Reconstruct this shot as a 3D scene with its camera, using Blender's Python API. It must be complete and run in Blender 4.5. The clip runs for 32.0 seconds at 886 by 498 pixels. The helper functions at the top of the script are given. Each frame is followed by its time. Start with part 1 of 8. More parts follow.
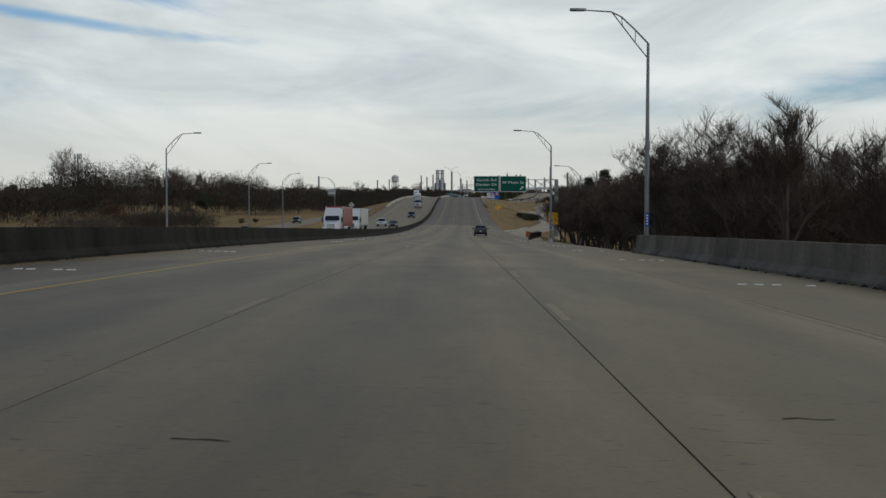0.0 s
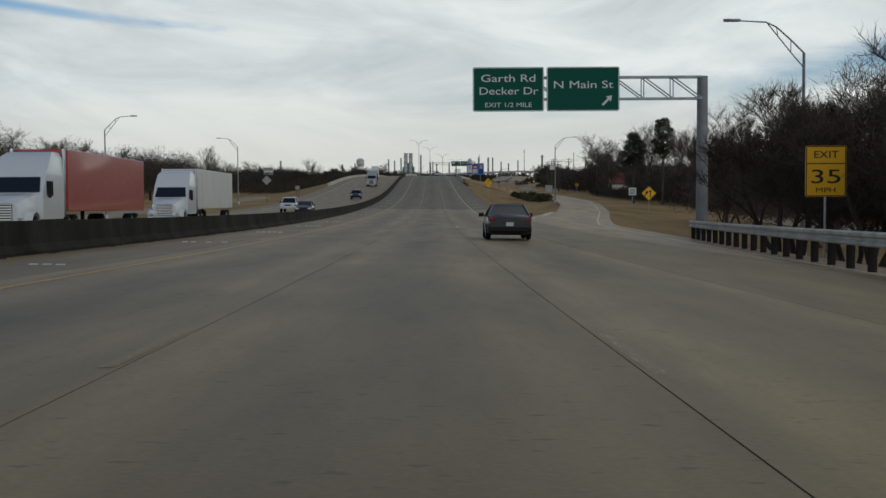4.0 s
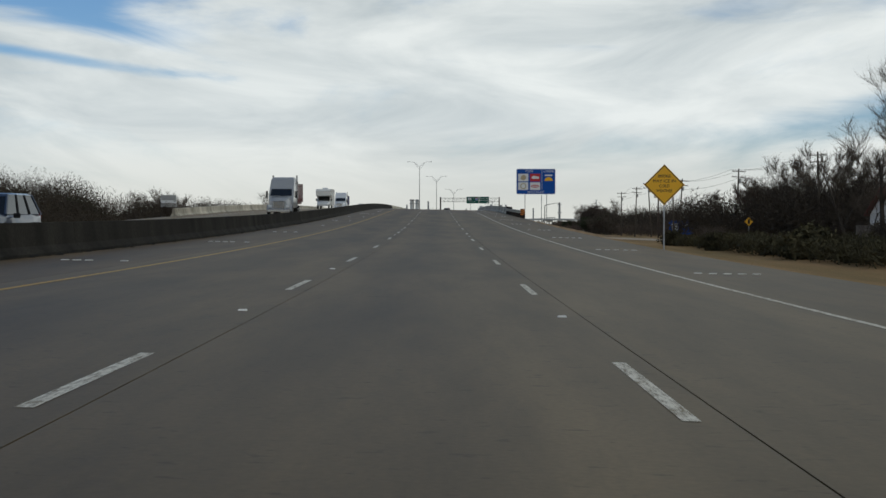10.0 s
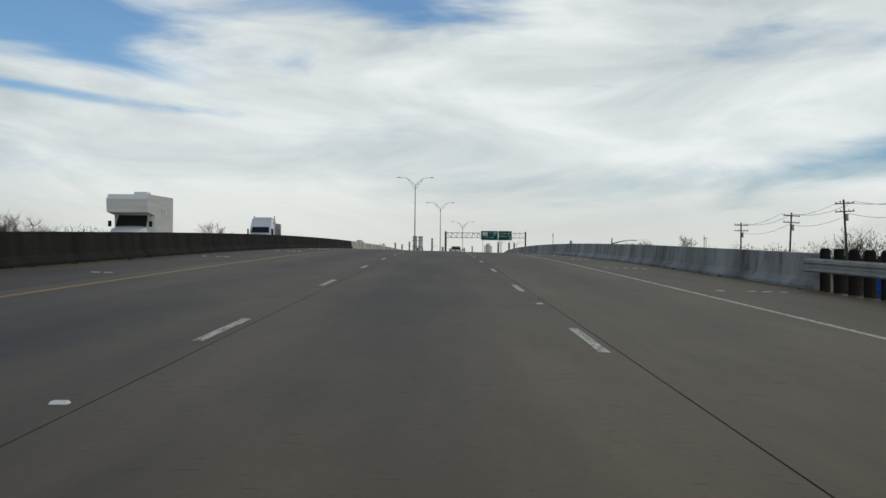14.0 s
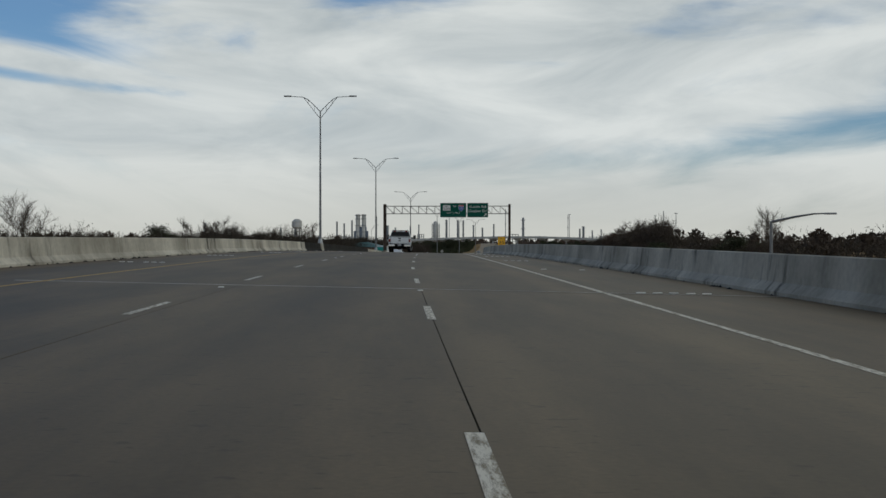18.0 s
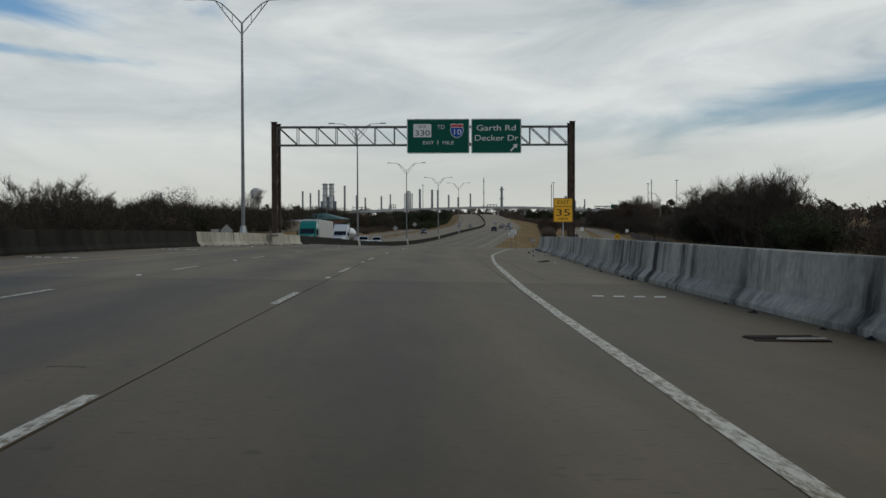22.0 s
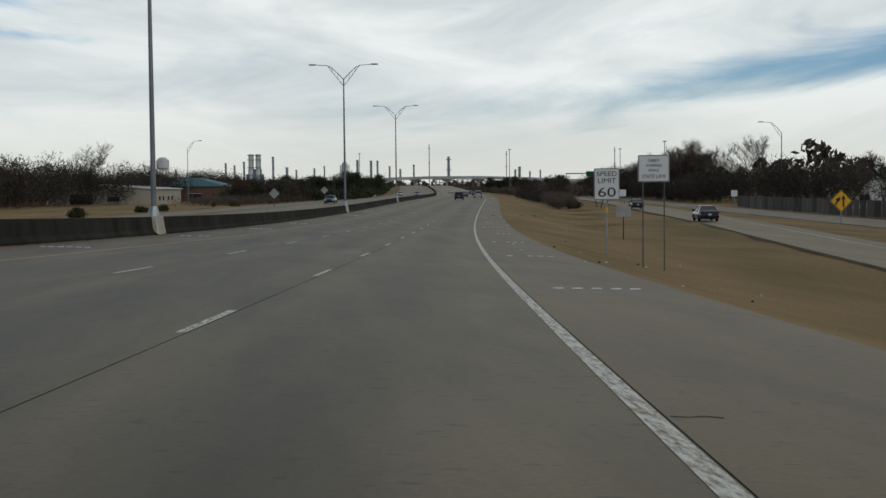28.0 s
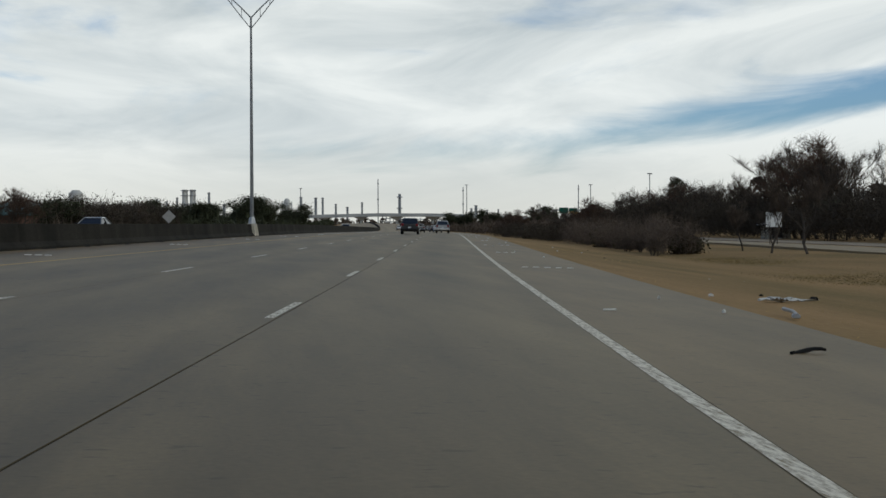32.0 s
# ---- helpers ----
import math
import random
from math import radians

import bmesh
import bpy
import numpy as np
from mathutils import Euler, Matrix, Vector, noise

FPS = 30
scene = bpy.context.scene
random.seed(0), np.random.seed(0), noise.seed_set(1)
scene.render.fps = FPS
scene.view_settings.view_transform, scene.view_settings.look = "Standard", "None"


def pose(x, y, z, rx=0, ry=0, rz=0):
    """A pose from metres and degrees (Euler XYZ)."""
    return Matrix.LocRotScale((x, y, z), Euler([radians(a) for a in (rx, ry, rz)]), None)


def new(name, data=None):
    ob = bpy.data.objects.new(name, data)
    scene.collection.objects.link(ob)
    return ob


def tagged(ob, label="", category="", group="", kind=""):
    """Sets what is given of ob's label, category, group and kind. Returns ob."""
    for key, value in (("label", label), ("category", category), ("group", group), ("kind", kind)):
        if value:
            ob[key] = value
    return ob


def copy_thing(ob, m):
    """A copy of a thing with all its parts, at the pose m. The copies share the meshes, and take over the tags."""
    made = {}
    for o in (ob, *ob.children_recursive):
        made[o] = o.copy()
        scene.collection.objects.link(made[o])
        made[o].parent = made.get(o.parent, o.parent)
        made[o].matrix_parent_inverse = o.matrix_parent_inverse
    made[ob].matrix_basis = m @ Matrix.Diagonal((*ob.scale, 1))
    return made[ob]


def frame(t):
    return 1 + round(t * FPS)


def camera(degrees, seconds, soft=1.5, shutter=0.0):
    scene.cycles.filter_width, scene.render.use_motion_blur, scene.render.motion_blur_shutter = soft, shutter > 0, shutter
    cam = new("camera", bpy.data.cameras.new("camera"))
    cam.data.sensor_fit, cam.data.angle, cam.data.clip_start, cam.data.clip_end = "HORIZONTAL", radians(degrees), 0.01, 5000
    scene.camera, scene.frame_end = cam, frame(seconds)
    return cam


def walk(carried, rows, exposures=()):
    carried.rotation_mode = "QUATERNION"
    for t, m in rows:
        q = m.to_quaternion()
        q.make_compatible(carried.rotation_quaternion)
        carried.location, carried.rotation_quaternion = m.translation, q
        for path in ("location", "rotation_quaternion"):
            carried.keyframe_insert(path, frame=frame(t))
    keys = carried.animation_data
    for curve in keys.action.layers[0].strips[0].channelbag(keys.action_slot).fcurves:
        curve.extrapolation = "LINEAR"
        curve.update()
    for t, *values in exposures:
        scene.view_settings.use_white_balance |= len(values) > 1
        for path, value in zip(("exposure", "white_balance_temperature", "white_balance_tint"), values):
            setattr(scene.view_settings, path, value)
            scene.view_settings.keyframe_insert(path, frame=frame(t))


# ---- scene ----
# ---- camera and its way ----
cam = camera(38.42, 32.0)
ROWS = [
    (0, pose(0.76, 0.35, 1.074, 87.35, -0.04, 1.41)),
    (0.5, pose(0.40, 15.83, 0.679, 87.47, 0.13, 1.12)),
    (1, pose(0.06, 31.46, 0.252, 87.47, 0.22, 0.90)),
    (1.5, pose(-0.21, 47.20, -0.203, 87.28, 0.30, 0.72)),
    (2, pose(-0.44, 63.08, -0.687, 87.10, 0.30, 0.57)),
    (2.5, pose(-0.63, 79.19, -1.191, 87.13, 0.23, 0.31)),
    (3, pose(-0.78, 95.42, -1.707, 87.13, 0.19, 0.14)),
    (3.5, pose(-0.89, 111.59, -2.224, 86.83, 0.29, 0.02)),
    (4, pose(-0.97, 127.87, -2.734, 86.72, 0.38, 0.03)),
    (4.5, pose(-1.05, 144.19, -3.234, 86.75, 0.42, 0.11)),
    (5, pose(-1.12, 160.53, -3.706, 86.87, 0.43, 0.21)),
    (5.5, pose(-1.22, 176.88, -4.140, 87.02, 0.41, 0.30)),
    (6, pose(-1.35, 193.29, -4.542, 87.16, 0.44, 0.30)),
    (6.5, pose(-1.46, 209.52, -4.906, 87.54, 0.39, 0.31)),
    (7, pose(-1.59, 226.01, -5.242, 87.71, 0.37, 0.34)),
    (7.5, pose(-1.71, 242.53, -5.534, 88.17, 0.30, 0.34)),
    (8, pose(-1.83, 258.84, -5.774, 88.41, 0.20, 0.31)),
    (8.5, pose(-1.94, 275.15, -5.964, 88.62, 0.01, 0.35)),
    (9, pose(-2.04, 291.51, -6.100, 88.81, -0.16, 0.45)),
    (9.5, pose(-2.16, 308.01, -6.180, 88.90, -0.22, 0.46)),
    (10, pose(-2.28, 324.56, -6.195, 88.98, -0.12, 0.41)),
    (10.5, pose(-2.41, 340.64, -6.143, 89.18, 0.00, 0.39)),
    (11, pose(-2.55, 356.66, -6.025, 89.56, 0.04, 0.42)),
    (11.5, pose(-2.72, 372.98, -5.834, 89.89, 0.03, 0.44)),
    (12, pose(-2.90, 389.33, -5.577, 90.08, -0.02, 0.48)),
    (12.5, pose(-3.08, 405.51, -5.271, 90.18, -0.14, 0.52)),
    (13, pose(-3.27, 421.63, -4.919, 90.39, -0.33, 0.62)),
    (13.5, pose(-3.46, 437.57, -4.540, 90.55, -0.42, 0.63)),
    (14, pose(-3.67, 453.88, -4.134, 90.66, -0.58, 0.60)),
    (14.5, pose(-3.89, 470.27, -3.716, 90.69, -0.73, 0.52)),
    (15, pose(-4.09, 486.65, -3.317, 90.64, -0.75, 0.59)),
    (15.5, pose(-4.24, 502.96, -2.945, 90.51, -0.73, 0.65)),
    (16, pose(-4.33, 519.15, -2.617, 90.35, -0.73, 0.56)),
    (16.5, pose(-4.32, 535.16, -2.346, 90.16, -0.69, 0.15)),
    (17, pose(-4.19, 551.01, -2.127, 89.97, -0.48, -0.71)),
    (17.5, pose(-3.96, 566.99, -1.949, 89.87, -0.20, -1.37)),
    (18, pose(-3.63, 583.22, -1.811, 89.68, -0.01, -1.84)),
    (18.5, pose(-3.21, 599.65, -1.708, 89.57, 0.01, -2.09)),
    (19, pose(-2.66, 616.17, -1.637, 89.66, -0.04, -2.29)),
    (19.5, pose(-2.12, 632.91, -1.596, 89.38, -0.02, -2.40)),
    (20, pose(-1.58, 649.37, -1.586, 89.06, -0.02, -2.47)),
    (20.5, pose(-1.04, 665.81, -1.608, 89.13, -0.09, -2.46)),
    (21, pose(-0.46, 682.41, -1.666, 88.97, -0.13, -2.54)),
    (21.5, pose(0.13, 699.20, -1.764, 88.54, -0.07, -2.63)),
    (22, pose(0.82, 715.92, -1.897, 88.37, 0.12, -3.04)),
    (22.5, pose(1.61, 732.48, -2.060, 88.23, 0.36, -3.38)),
    (23, pose(2.49, 748.73, -2.253, 88.12, 0.49, -3.69)),
    (23.5, pose(3.44, 765.24, -2.493, 87.98, 0.55, -3.90)),
    (24, pose(4.45, 781.63, -2.778, 87.74, 0.50, -3.99)),
    (24.5, pose(5.51, 798.01, -3.107, 87.70, 0.34, -4.09)),
    (25, pose(6.62, 814.49, -3.484, 87.39, 0.16, -4.21)),
    (25.5, pose(7.79, 831.10, -3.908, 87.27, 0.14, -4.39)),
    (26, pose(9.04, 847.97, -4.384, 87.18, 0.26, -4.60)),
    (26.5, pose(10.37, 864.84, -4.901, 87.12, 0.41, -4.84)),
    (27, pose(11.76, 881.67, -5.423, 87.11, 0.53, -5.09)),
    (27.5, pose(13.22, 898.45, -5.938, 87.16, 0.59, -5.35)),
    (28, pose(14.73, 915.10, -6.426, 87.29, 0.58, -5.61)),
    (28.5, pose(16.33, 931.76, -6.868, 87.45, 0.43, -5.95)),
    (29, pose(17.97, 948.25, -7.259, 87.70, 0.17, -6.20)),
    (29.5, pose(19.68, 964.74, -7.590, 87.88, 0.01, -6.43)),
    (30, pose(21.44, 980.95, -7.852, 88.11, -0.00, -6.71)),
    (30.5, pose(23.30, 997.39, -8.058, 88.36, 0.01, -7.13)),
    (31, pose(25.25, 1013.78, -8.203, 88.63, 0.08, -7.45)),
    (31.5, pose(27.29, 1030.16, -8.291, 88.80, 0.15, -7.62)),
    (32, pose(29.40, 1046.35, -8.326, 89.14, 0.16, -7.78)),
]
# the picture's own brightness drifts along the way
SEEN = [(0, -0.1), (3.5, -0.1), (9, -0.05), (14, 0.0), (17, -0.32), (19, -0.24), (21, -0.28), (22, -0.26), (23, -0.05), (25, 0.0), (28, 0.0), (32, 0.0)]
walk(cam, ROWS, [(t, e, 6520, 5.5) for t, e in SEEN])
# ---- sky and light: a bright, thin overcast ----
world = bpy.data.worlds.new("winter_sky")
scene.world = world
world.use_nodes = True
wn, wl = world.node_tree.nodes, world.node_tree.links
wn.clear()


def wnode(kind, **kw):
    n = wn.new(kind)
    for k, v in kw.items():
        n.inputs[k].default_value = v
    return n


SUN_EL, SUN_AZ = 38.0, 150.0
sky = wn.new("ShaderNodeTexSky")
sky.sky_type, sky.sun_disc = "NISHITA", False
sky.sun_elevation, sky.sun_rotation = radians(SUN_EL), radians(SUN_AZ)
sky.dust_density, sky.air_density, sky.ozone_density = 1.2, 1.0, 1.5
coord = wn.new("ShaderNodeTexCoord")
sep = wn.new("ShaderNodeSeparateXYZ")
wl.new(coord.outputs["Generated"], sep.inputs[0])


def calc(op, a, b=0.0, c=None):
    n = wn.new("ShaderNodeMath")
    n.operation = op
    for i, v in enumerate((a, b, c)):
        if v is None:
            continue
        if isinstance(v, (int, float)):
            n.inputs[i].default_value = v
        else:
            wl.new(v, n.inputs[i])
    return n.outputs[0]


def rise(v, a, b, to=1.0):
    """0 below a, up to its height above b."""
    n = wn.new("ShaderNodeMapRange")
    n.interpolation_type = "SMOOTHSTEP"
    n.inputs["From Min"].default_value, n.inputs["From Max"].default_value = min(a, b), max(a, b)
    n.inputs["To Min"].default_value, n.inputs["To Max"].default_value = (0.0, to) if b > a else (to, 0.0)
    wl.new(v, n.inputs[0])
    return n.outputs[0]


def bell(v, mid, width):
    q = calc("DIVIDE", calc("SUBTRACT", v, mid), width)
    return calc("POWER", 2.718, calc("MULTIPLY", calc("MULTIPLY", q, q), -1.0))


# compass bearing and height above the horizon, in degrees
az = calc("MULTIPLY", calc("ARCTAN2", sep.outputs["X"], sep.outputs["Y"]), 57.296)
el = calc("MULTIPLY", calc("ARCSINE", sep.outputs["Z"]), 57.296)
# the cloud streets fan out from the road's far end
fan = calc("SUBTRACT", el, calc("MULTIPLY", calc("MINIMUM", calc("MULTIPLY", az, az), 1200.0), 0.0035))
comb = wn.new("ShaderNodeCombineXYZ")
wl.new(calc("MULTIPLY", az, 0.1), comb.inputs[0]); wl.new(calc("MULTIPLY", fan, 0.37), comb.inputs[1])
big = wnode("ShaderNodeTexNoise", Scale=0.95, Detail=9.0, Roughness=0.56, Distortion=0.7)
wl.new(comb.outputs[0], big.inputs["Vector"])
fine = wnode("ShaderNodeTexNoise", Scale=0.85, Detail=8.0, Roughness=0.56, Distortion=0.6)
shift = wn.new("ShaderNodeMapping"); shift.inputs["Location"].default_value = (7.3, 2.1, 4.0)
wl.new(comb.outputs[0], shift.inputs[0]); wl.new(shift.outputs[0], fine.inputs["Vector"])
# gaps of open sky in the thin cloud: a long one low on the right, streaks high on the left, one overhead
gap = calc("MULTIPLY", bell(fan, 3.3, 1.0), rise(az, -6, 18, 0.85))
gap = calc("ADD", gap, calc("MULTIPLY", bell(fan, 6.15, 0.32), rise(az, -8, -14, 0.75)))
gap = calc("ADD", gap, calc("MULTIPLY", rise(fan, 6.6, 8.2), rise(az, -8, -17, 0.85)))
gap = calc("ADD", gap, calc("MULTIPLY", rise(el, 9.3, 11.5, 0.8), bell(az, -2.0, 6.0)))
gap = calc("ADD", gap, rise(el, 14.0, 30.0, 0.30))
gap = calc("ADD", gap, calc("MULTIPLY", calc("SUBTRACT", big.outputs[0], 0.47), 2.3))
open_ = rise(gap, 0.15, 1.0, 0.95)
shade = wn.new("ShaderNodeValToRGB")
shade.color_ramp.elements[0].position, shade.color_ramp.elements[1].position = 0.34, 0.62
shade.color_ramp.elements[0].color = (0.55, 0.60, 0.64, 1)
shade.color_ramp.elements[1].color = (0.84, 0.865, 0.88, 1)
wl.new(fine.outputs[0], shade.inputs[0])
# the haze over the horizon
haze = wn.new("ShaderNodeMapRange")
haze.inputs["From Min"].default_value, haze.inputs["From Max"].default_value = 0.0, 4.5
haze.inputs["To Min"].default_value, haze.inputs["To Max"].default_value = 0.92, 0.0
wl.new(el, haze.inputs[0])
skyb = wn.new("ShaderNodeMix"); skyb.data_type = "RGBA"; skyb.blend_type = "MULTIPLY"
skyb.inputs[0].default_value = 1.0
skyb.inputs[7].default_value = (0.047, 0.068, 0.092, 1)
wl.new(sky.outputs[0], skyb.inputs[6])
m1 = wn.new("ShaderNodeMix"); m1.data_type = "RGBA"
wl.new(open_, m1.inputs[0]); wl.new(shade.outputs[0], m1.inputs[6]); wl.new(skyb.outputs[2], m1.inputs[7])
m2 = wn.new("ShaderNodeMix"); m2.data_type = "RGBA"
m2.inputs[7].default_value = (0.70, 0.69, 0.65, 1)
wl.new(haze.outputs[0], m2.inputs[0]); wl.new(m1.outputs[2], m2.inputs[6])
# the cloud sheet is seen through more of its thickness low down than overhead
thin = wn.new("ShaderNodeMapRange")
thin.inputs["From Min"].default_value, thin.inputs["From Max"].default_value = 0.12, 1.0
thin.inputs["To Min"].default_value, thin.inputs["To Max"].default_value = 1.0, 0.50
wl.new(sep.outputs["Z"], thin.inputs[0])
m3 = wn.new("ShaderNodeMix"); m3.data_type = "RGBA"; m3.blend_type = "MULTIPLY"; m3.inputs[0].default_value = 1.0
wl.new(m2.outputs[2], m3.inputs[6]); wl.new(thin.outputs[0], m3.inputs[7])
bg = wn.new("ShaderNodeBackground"); bg.inputs[1].default_value = 1.0
wl.new(m3.outputs[2], bg.inputs[0])
wout = wn.new("ShaderNodeOutputWorld")
wl.new(bg.outputs[0], wout.inputs[0])

sun_data = bpy.data.lights.new("sun", "SUN")
sun_data.energy, sun_data.angle, sun_data.color = 0.35, radians(24), (1.0, 0.95, 0.87)
sun_ob = new("sun", sun_data)
sun_ob.matrix_world = pose(0, 0, 60, 90 - SUN_EL, 0, 180 - SUN_AZ)
scene.view_settings.exposure = 0.0

# ---- materials ----


def material(name, base, rough=0.7, metal=0.0, vary=0.25, scale=3.0, fine=40.0, bump=0.15, dark=None,
             stretch=(1, 1, 1), rand=0.0, spec=0.4, coords="Object", bump_dist=0.01):
    """A surface with two scales of change in colour, and fine relief."""
    m = bpy.data.materials.new(name)
    m.use_nodes = True
    n, l = m.node_tree.nodes, m.node_tree.links
    b = n["Principled BSDF"]
    b.inputs["Roughness"].default_value, b.inputs["Metallic"].default_value = rough, metal
    b.inputs["Specular IOR Level"].default_value = spec
    tc = n.new("ShaderNodeTexCoord")
    mp = n.new("ShaderNodeMapping")
    mp.inputs["Scale"].default_value = stretch
    l.new(tc.outputs[coords], mp.inputs[0])
    big_ = n.new("ShaderNodeTexNoise")
    big_.inputs["Scale"].default_value, big_.inputs["Detail"].default_value = scale, 5
    fin_ = n.new("ShaderNodeTexNoise")
    fin_.inputs["Scale"].default_value, fin_.inputs["Detail"].default_value = fine, 4
    l.new(mp.outputs[0], big_.inputs["Vector"]); l.new(tc.outputs[coords], fin_.inputs["Vector"])
    ramp = n.new("ShaderNodeValToRGB")
    lo = dark or tuple(c * (1 - vary) for c in base)
    hi = tuple(min(1, c * (1 + vary)) for c in base)
    ramp.color_ramp.elements[0].position, ramp.color_ramp.elements[1].position = 0.3, 0.7
    ramp.color_ramp.elements[0].color, ramp.color_ramp.elements[1].color = (*lo, 1), (*hi, 1)
    l.new(big_.outputs[0], ramp.inputs[0])
    mul = n.new("ShaderNodeMix"); mul.data_type = "RGBA"; mul.blend_type = "MULTIPLY"
    mul.inputs[0].default_value = 1.0
    r2 = n.new("ShaderNodeMapRange")
    r2.inputs["From Min"].default_value, r2.inputs["From Max"].default_value = 0.25, 0.75
    r2.inputs["To Min"].default_value, r2.inputs["To Max"].default_value = 1 - vary * 0.7, 1 + vary * 0.5
    l.new(fin_.outputs[0], r2.inputs[0])
    l.new(ramp.outputs[0], mul.inputs[6]); l.new(r2.outputs[0], mul.inputs[7])
    last = mul.outputs[2]
    if rand:
        oi = n.new("ShaderNodeObjectInfo")
        r3 = n.new("ShaderNodeMapRange")
        r3.inputs["To Min"].default_value, r3.inputs["To Max"].default_value = 1 - rand, 1 + rand
        l.new(oi.outputs["Random"], r3.inputs[0])
        mm = n.new("ShaderNodeMix"); mm.data_type = "RGBA"; mm.blend_type = "MULTIPLY"
        mm.inputs[0].default_value = 1.0
        l.new(last, mm.inputs[6]); l.new(r3.outputs[0], mm.inputs[7])
        last = mm.outputs[2]
    l.new(last, b.inputs["Base Color"])
    if bump:
        bp = n.new("ShaderNodeBump")
        bp.inputs["Strength"].default_value, bp.inputs["Distance"].default_value = bump, bump_dist
        l.new(fin_.outputs[0], bp.inputs["Height"]); l.new(bp.outputs[0], b.inputs["Normal"])
    return m


def plain(name, base, rough=0.4, metal=0.0, coat=0.0, spec=0.5):
    """Paint, plastic and enamel: plain, with a slight change in gloss."""
    m = bpy.data.materials.new(name)
    m.use_nodes = True
    n, l = m.node_tree.nodes, m.node_tree.links
    b = n["Principled BSDF"]
    b.inputs["Base Color"].default_value = (*base, 1)
    b.inputs["Metallic"].default_value = metal
    b.inputs["Coat Weight"].default_value = coat
    b.inputs["Specular IOR Level"].default_value = spec
    tc = n.new("ShaderNodeTexCoord")
    no = n.new("ShaderNodeTexNoise")
    no.inputs["Scale"].default_value = 2.5
    l.new(tc.outputs["Object"], no.inputs["Vector"])
    mr = n.new("ShaderNodeMapRange")
    mr.inputs["To Min"].default_value, mr.inputs["To Max"].default_value = rough * 0.75, min(1, rough * 1.25)
    l.new(no.outputs[0], mr.inputs[0]); l.new(mr.outputs[0], b.inputs["Roughness"])
    return m


def worn_paint(name, base, under, keep=0.5, rough=0.55):
    """Road paint, rubbed off in patches down to the concrete."""
    m = bpy.data.materials.new(name)
    m.use_nodes = True
    n, l = m.node_tree.nodes, m.node_tree.links
    b = n["Principled BSDF"]
    b.inputs["Roughness"].default_value = rough
    b.inputs["Specular IOR Level"].default_value = 0.36
    b.inputs["Specular Tint"].default_value = (1.0, 0.87, 0.63, 1)
    tc = n.new("ShaderNodeTexCoord")
    a = n.new("ShaderNodeTexNoise")
    a.inputs["Scale"].default_value, a.inputs["Detail"].default_value, a.inputs["Roughness"].default_value = 9, 12, 0.75
    ap = n.new("ShaderNodeMapping"); ap.inputs["Scale"].default_value = (2.6, 0.42, 1.0)
    l.new(tc.outputs["Object"], ap.inputs[0]); l.new(ap.outputs[0], a.inputs["Vector"])
    r = n.new("ShaderNodeValToRGB")
    r.color_ramp.elements[0].position, r.color_ramp.elements[1].position = 1 - keep - 0.1, 1 - keep + 0.06
    r.color_ramp.elements[0].color, r.color_ramp.elements[1].color = (*under, 1), (*base, 1)
    l.new(a.outputs[0], r.inputs[0]); l.new(r.outputs[0], b.inputs["Base Color"])
    return m


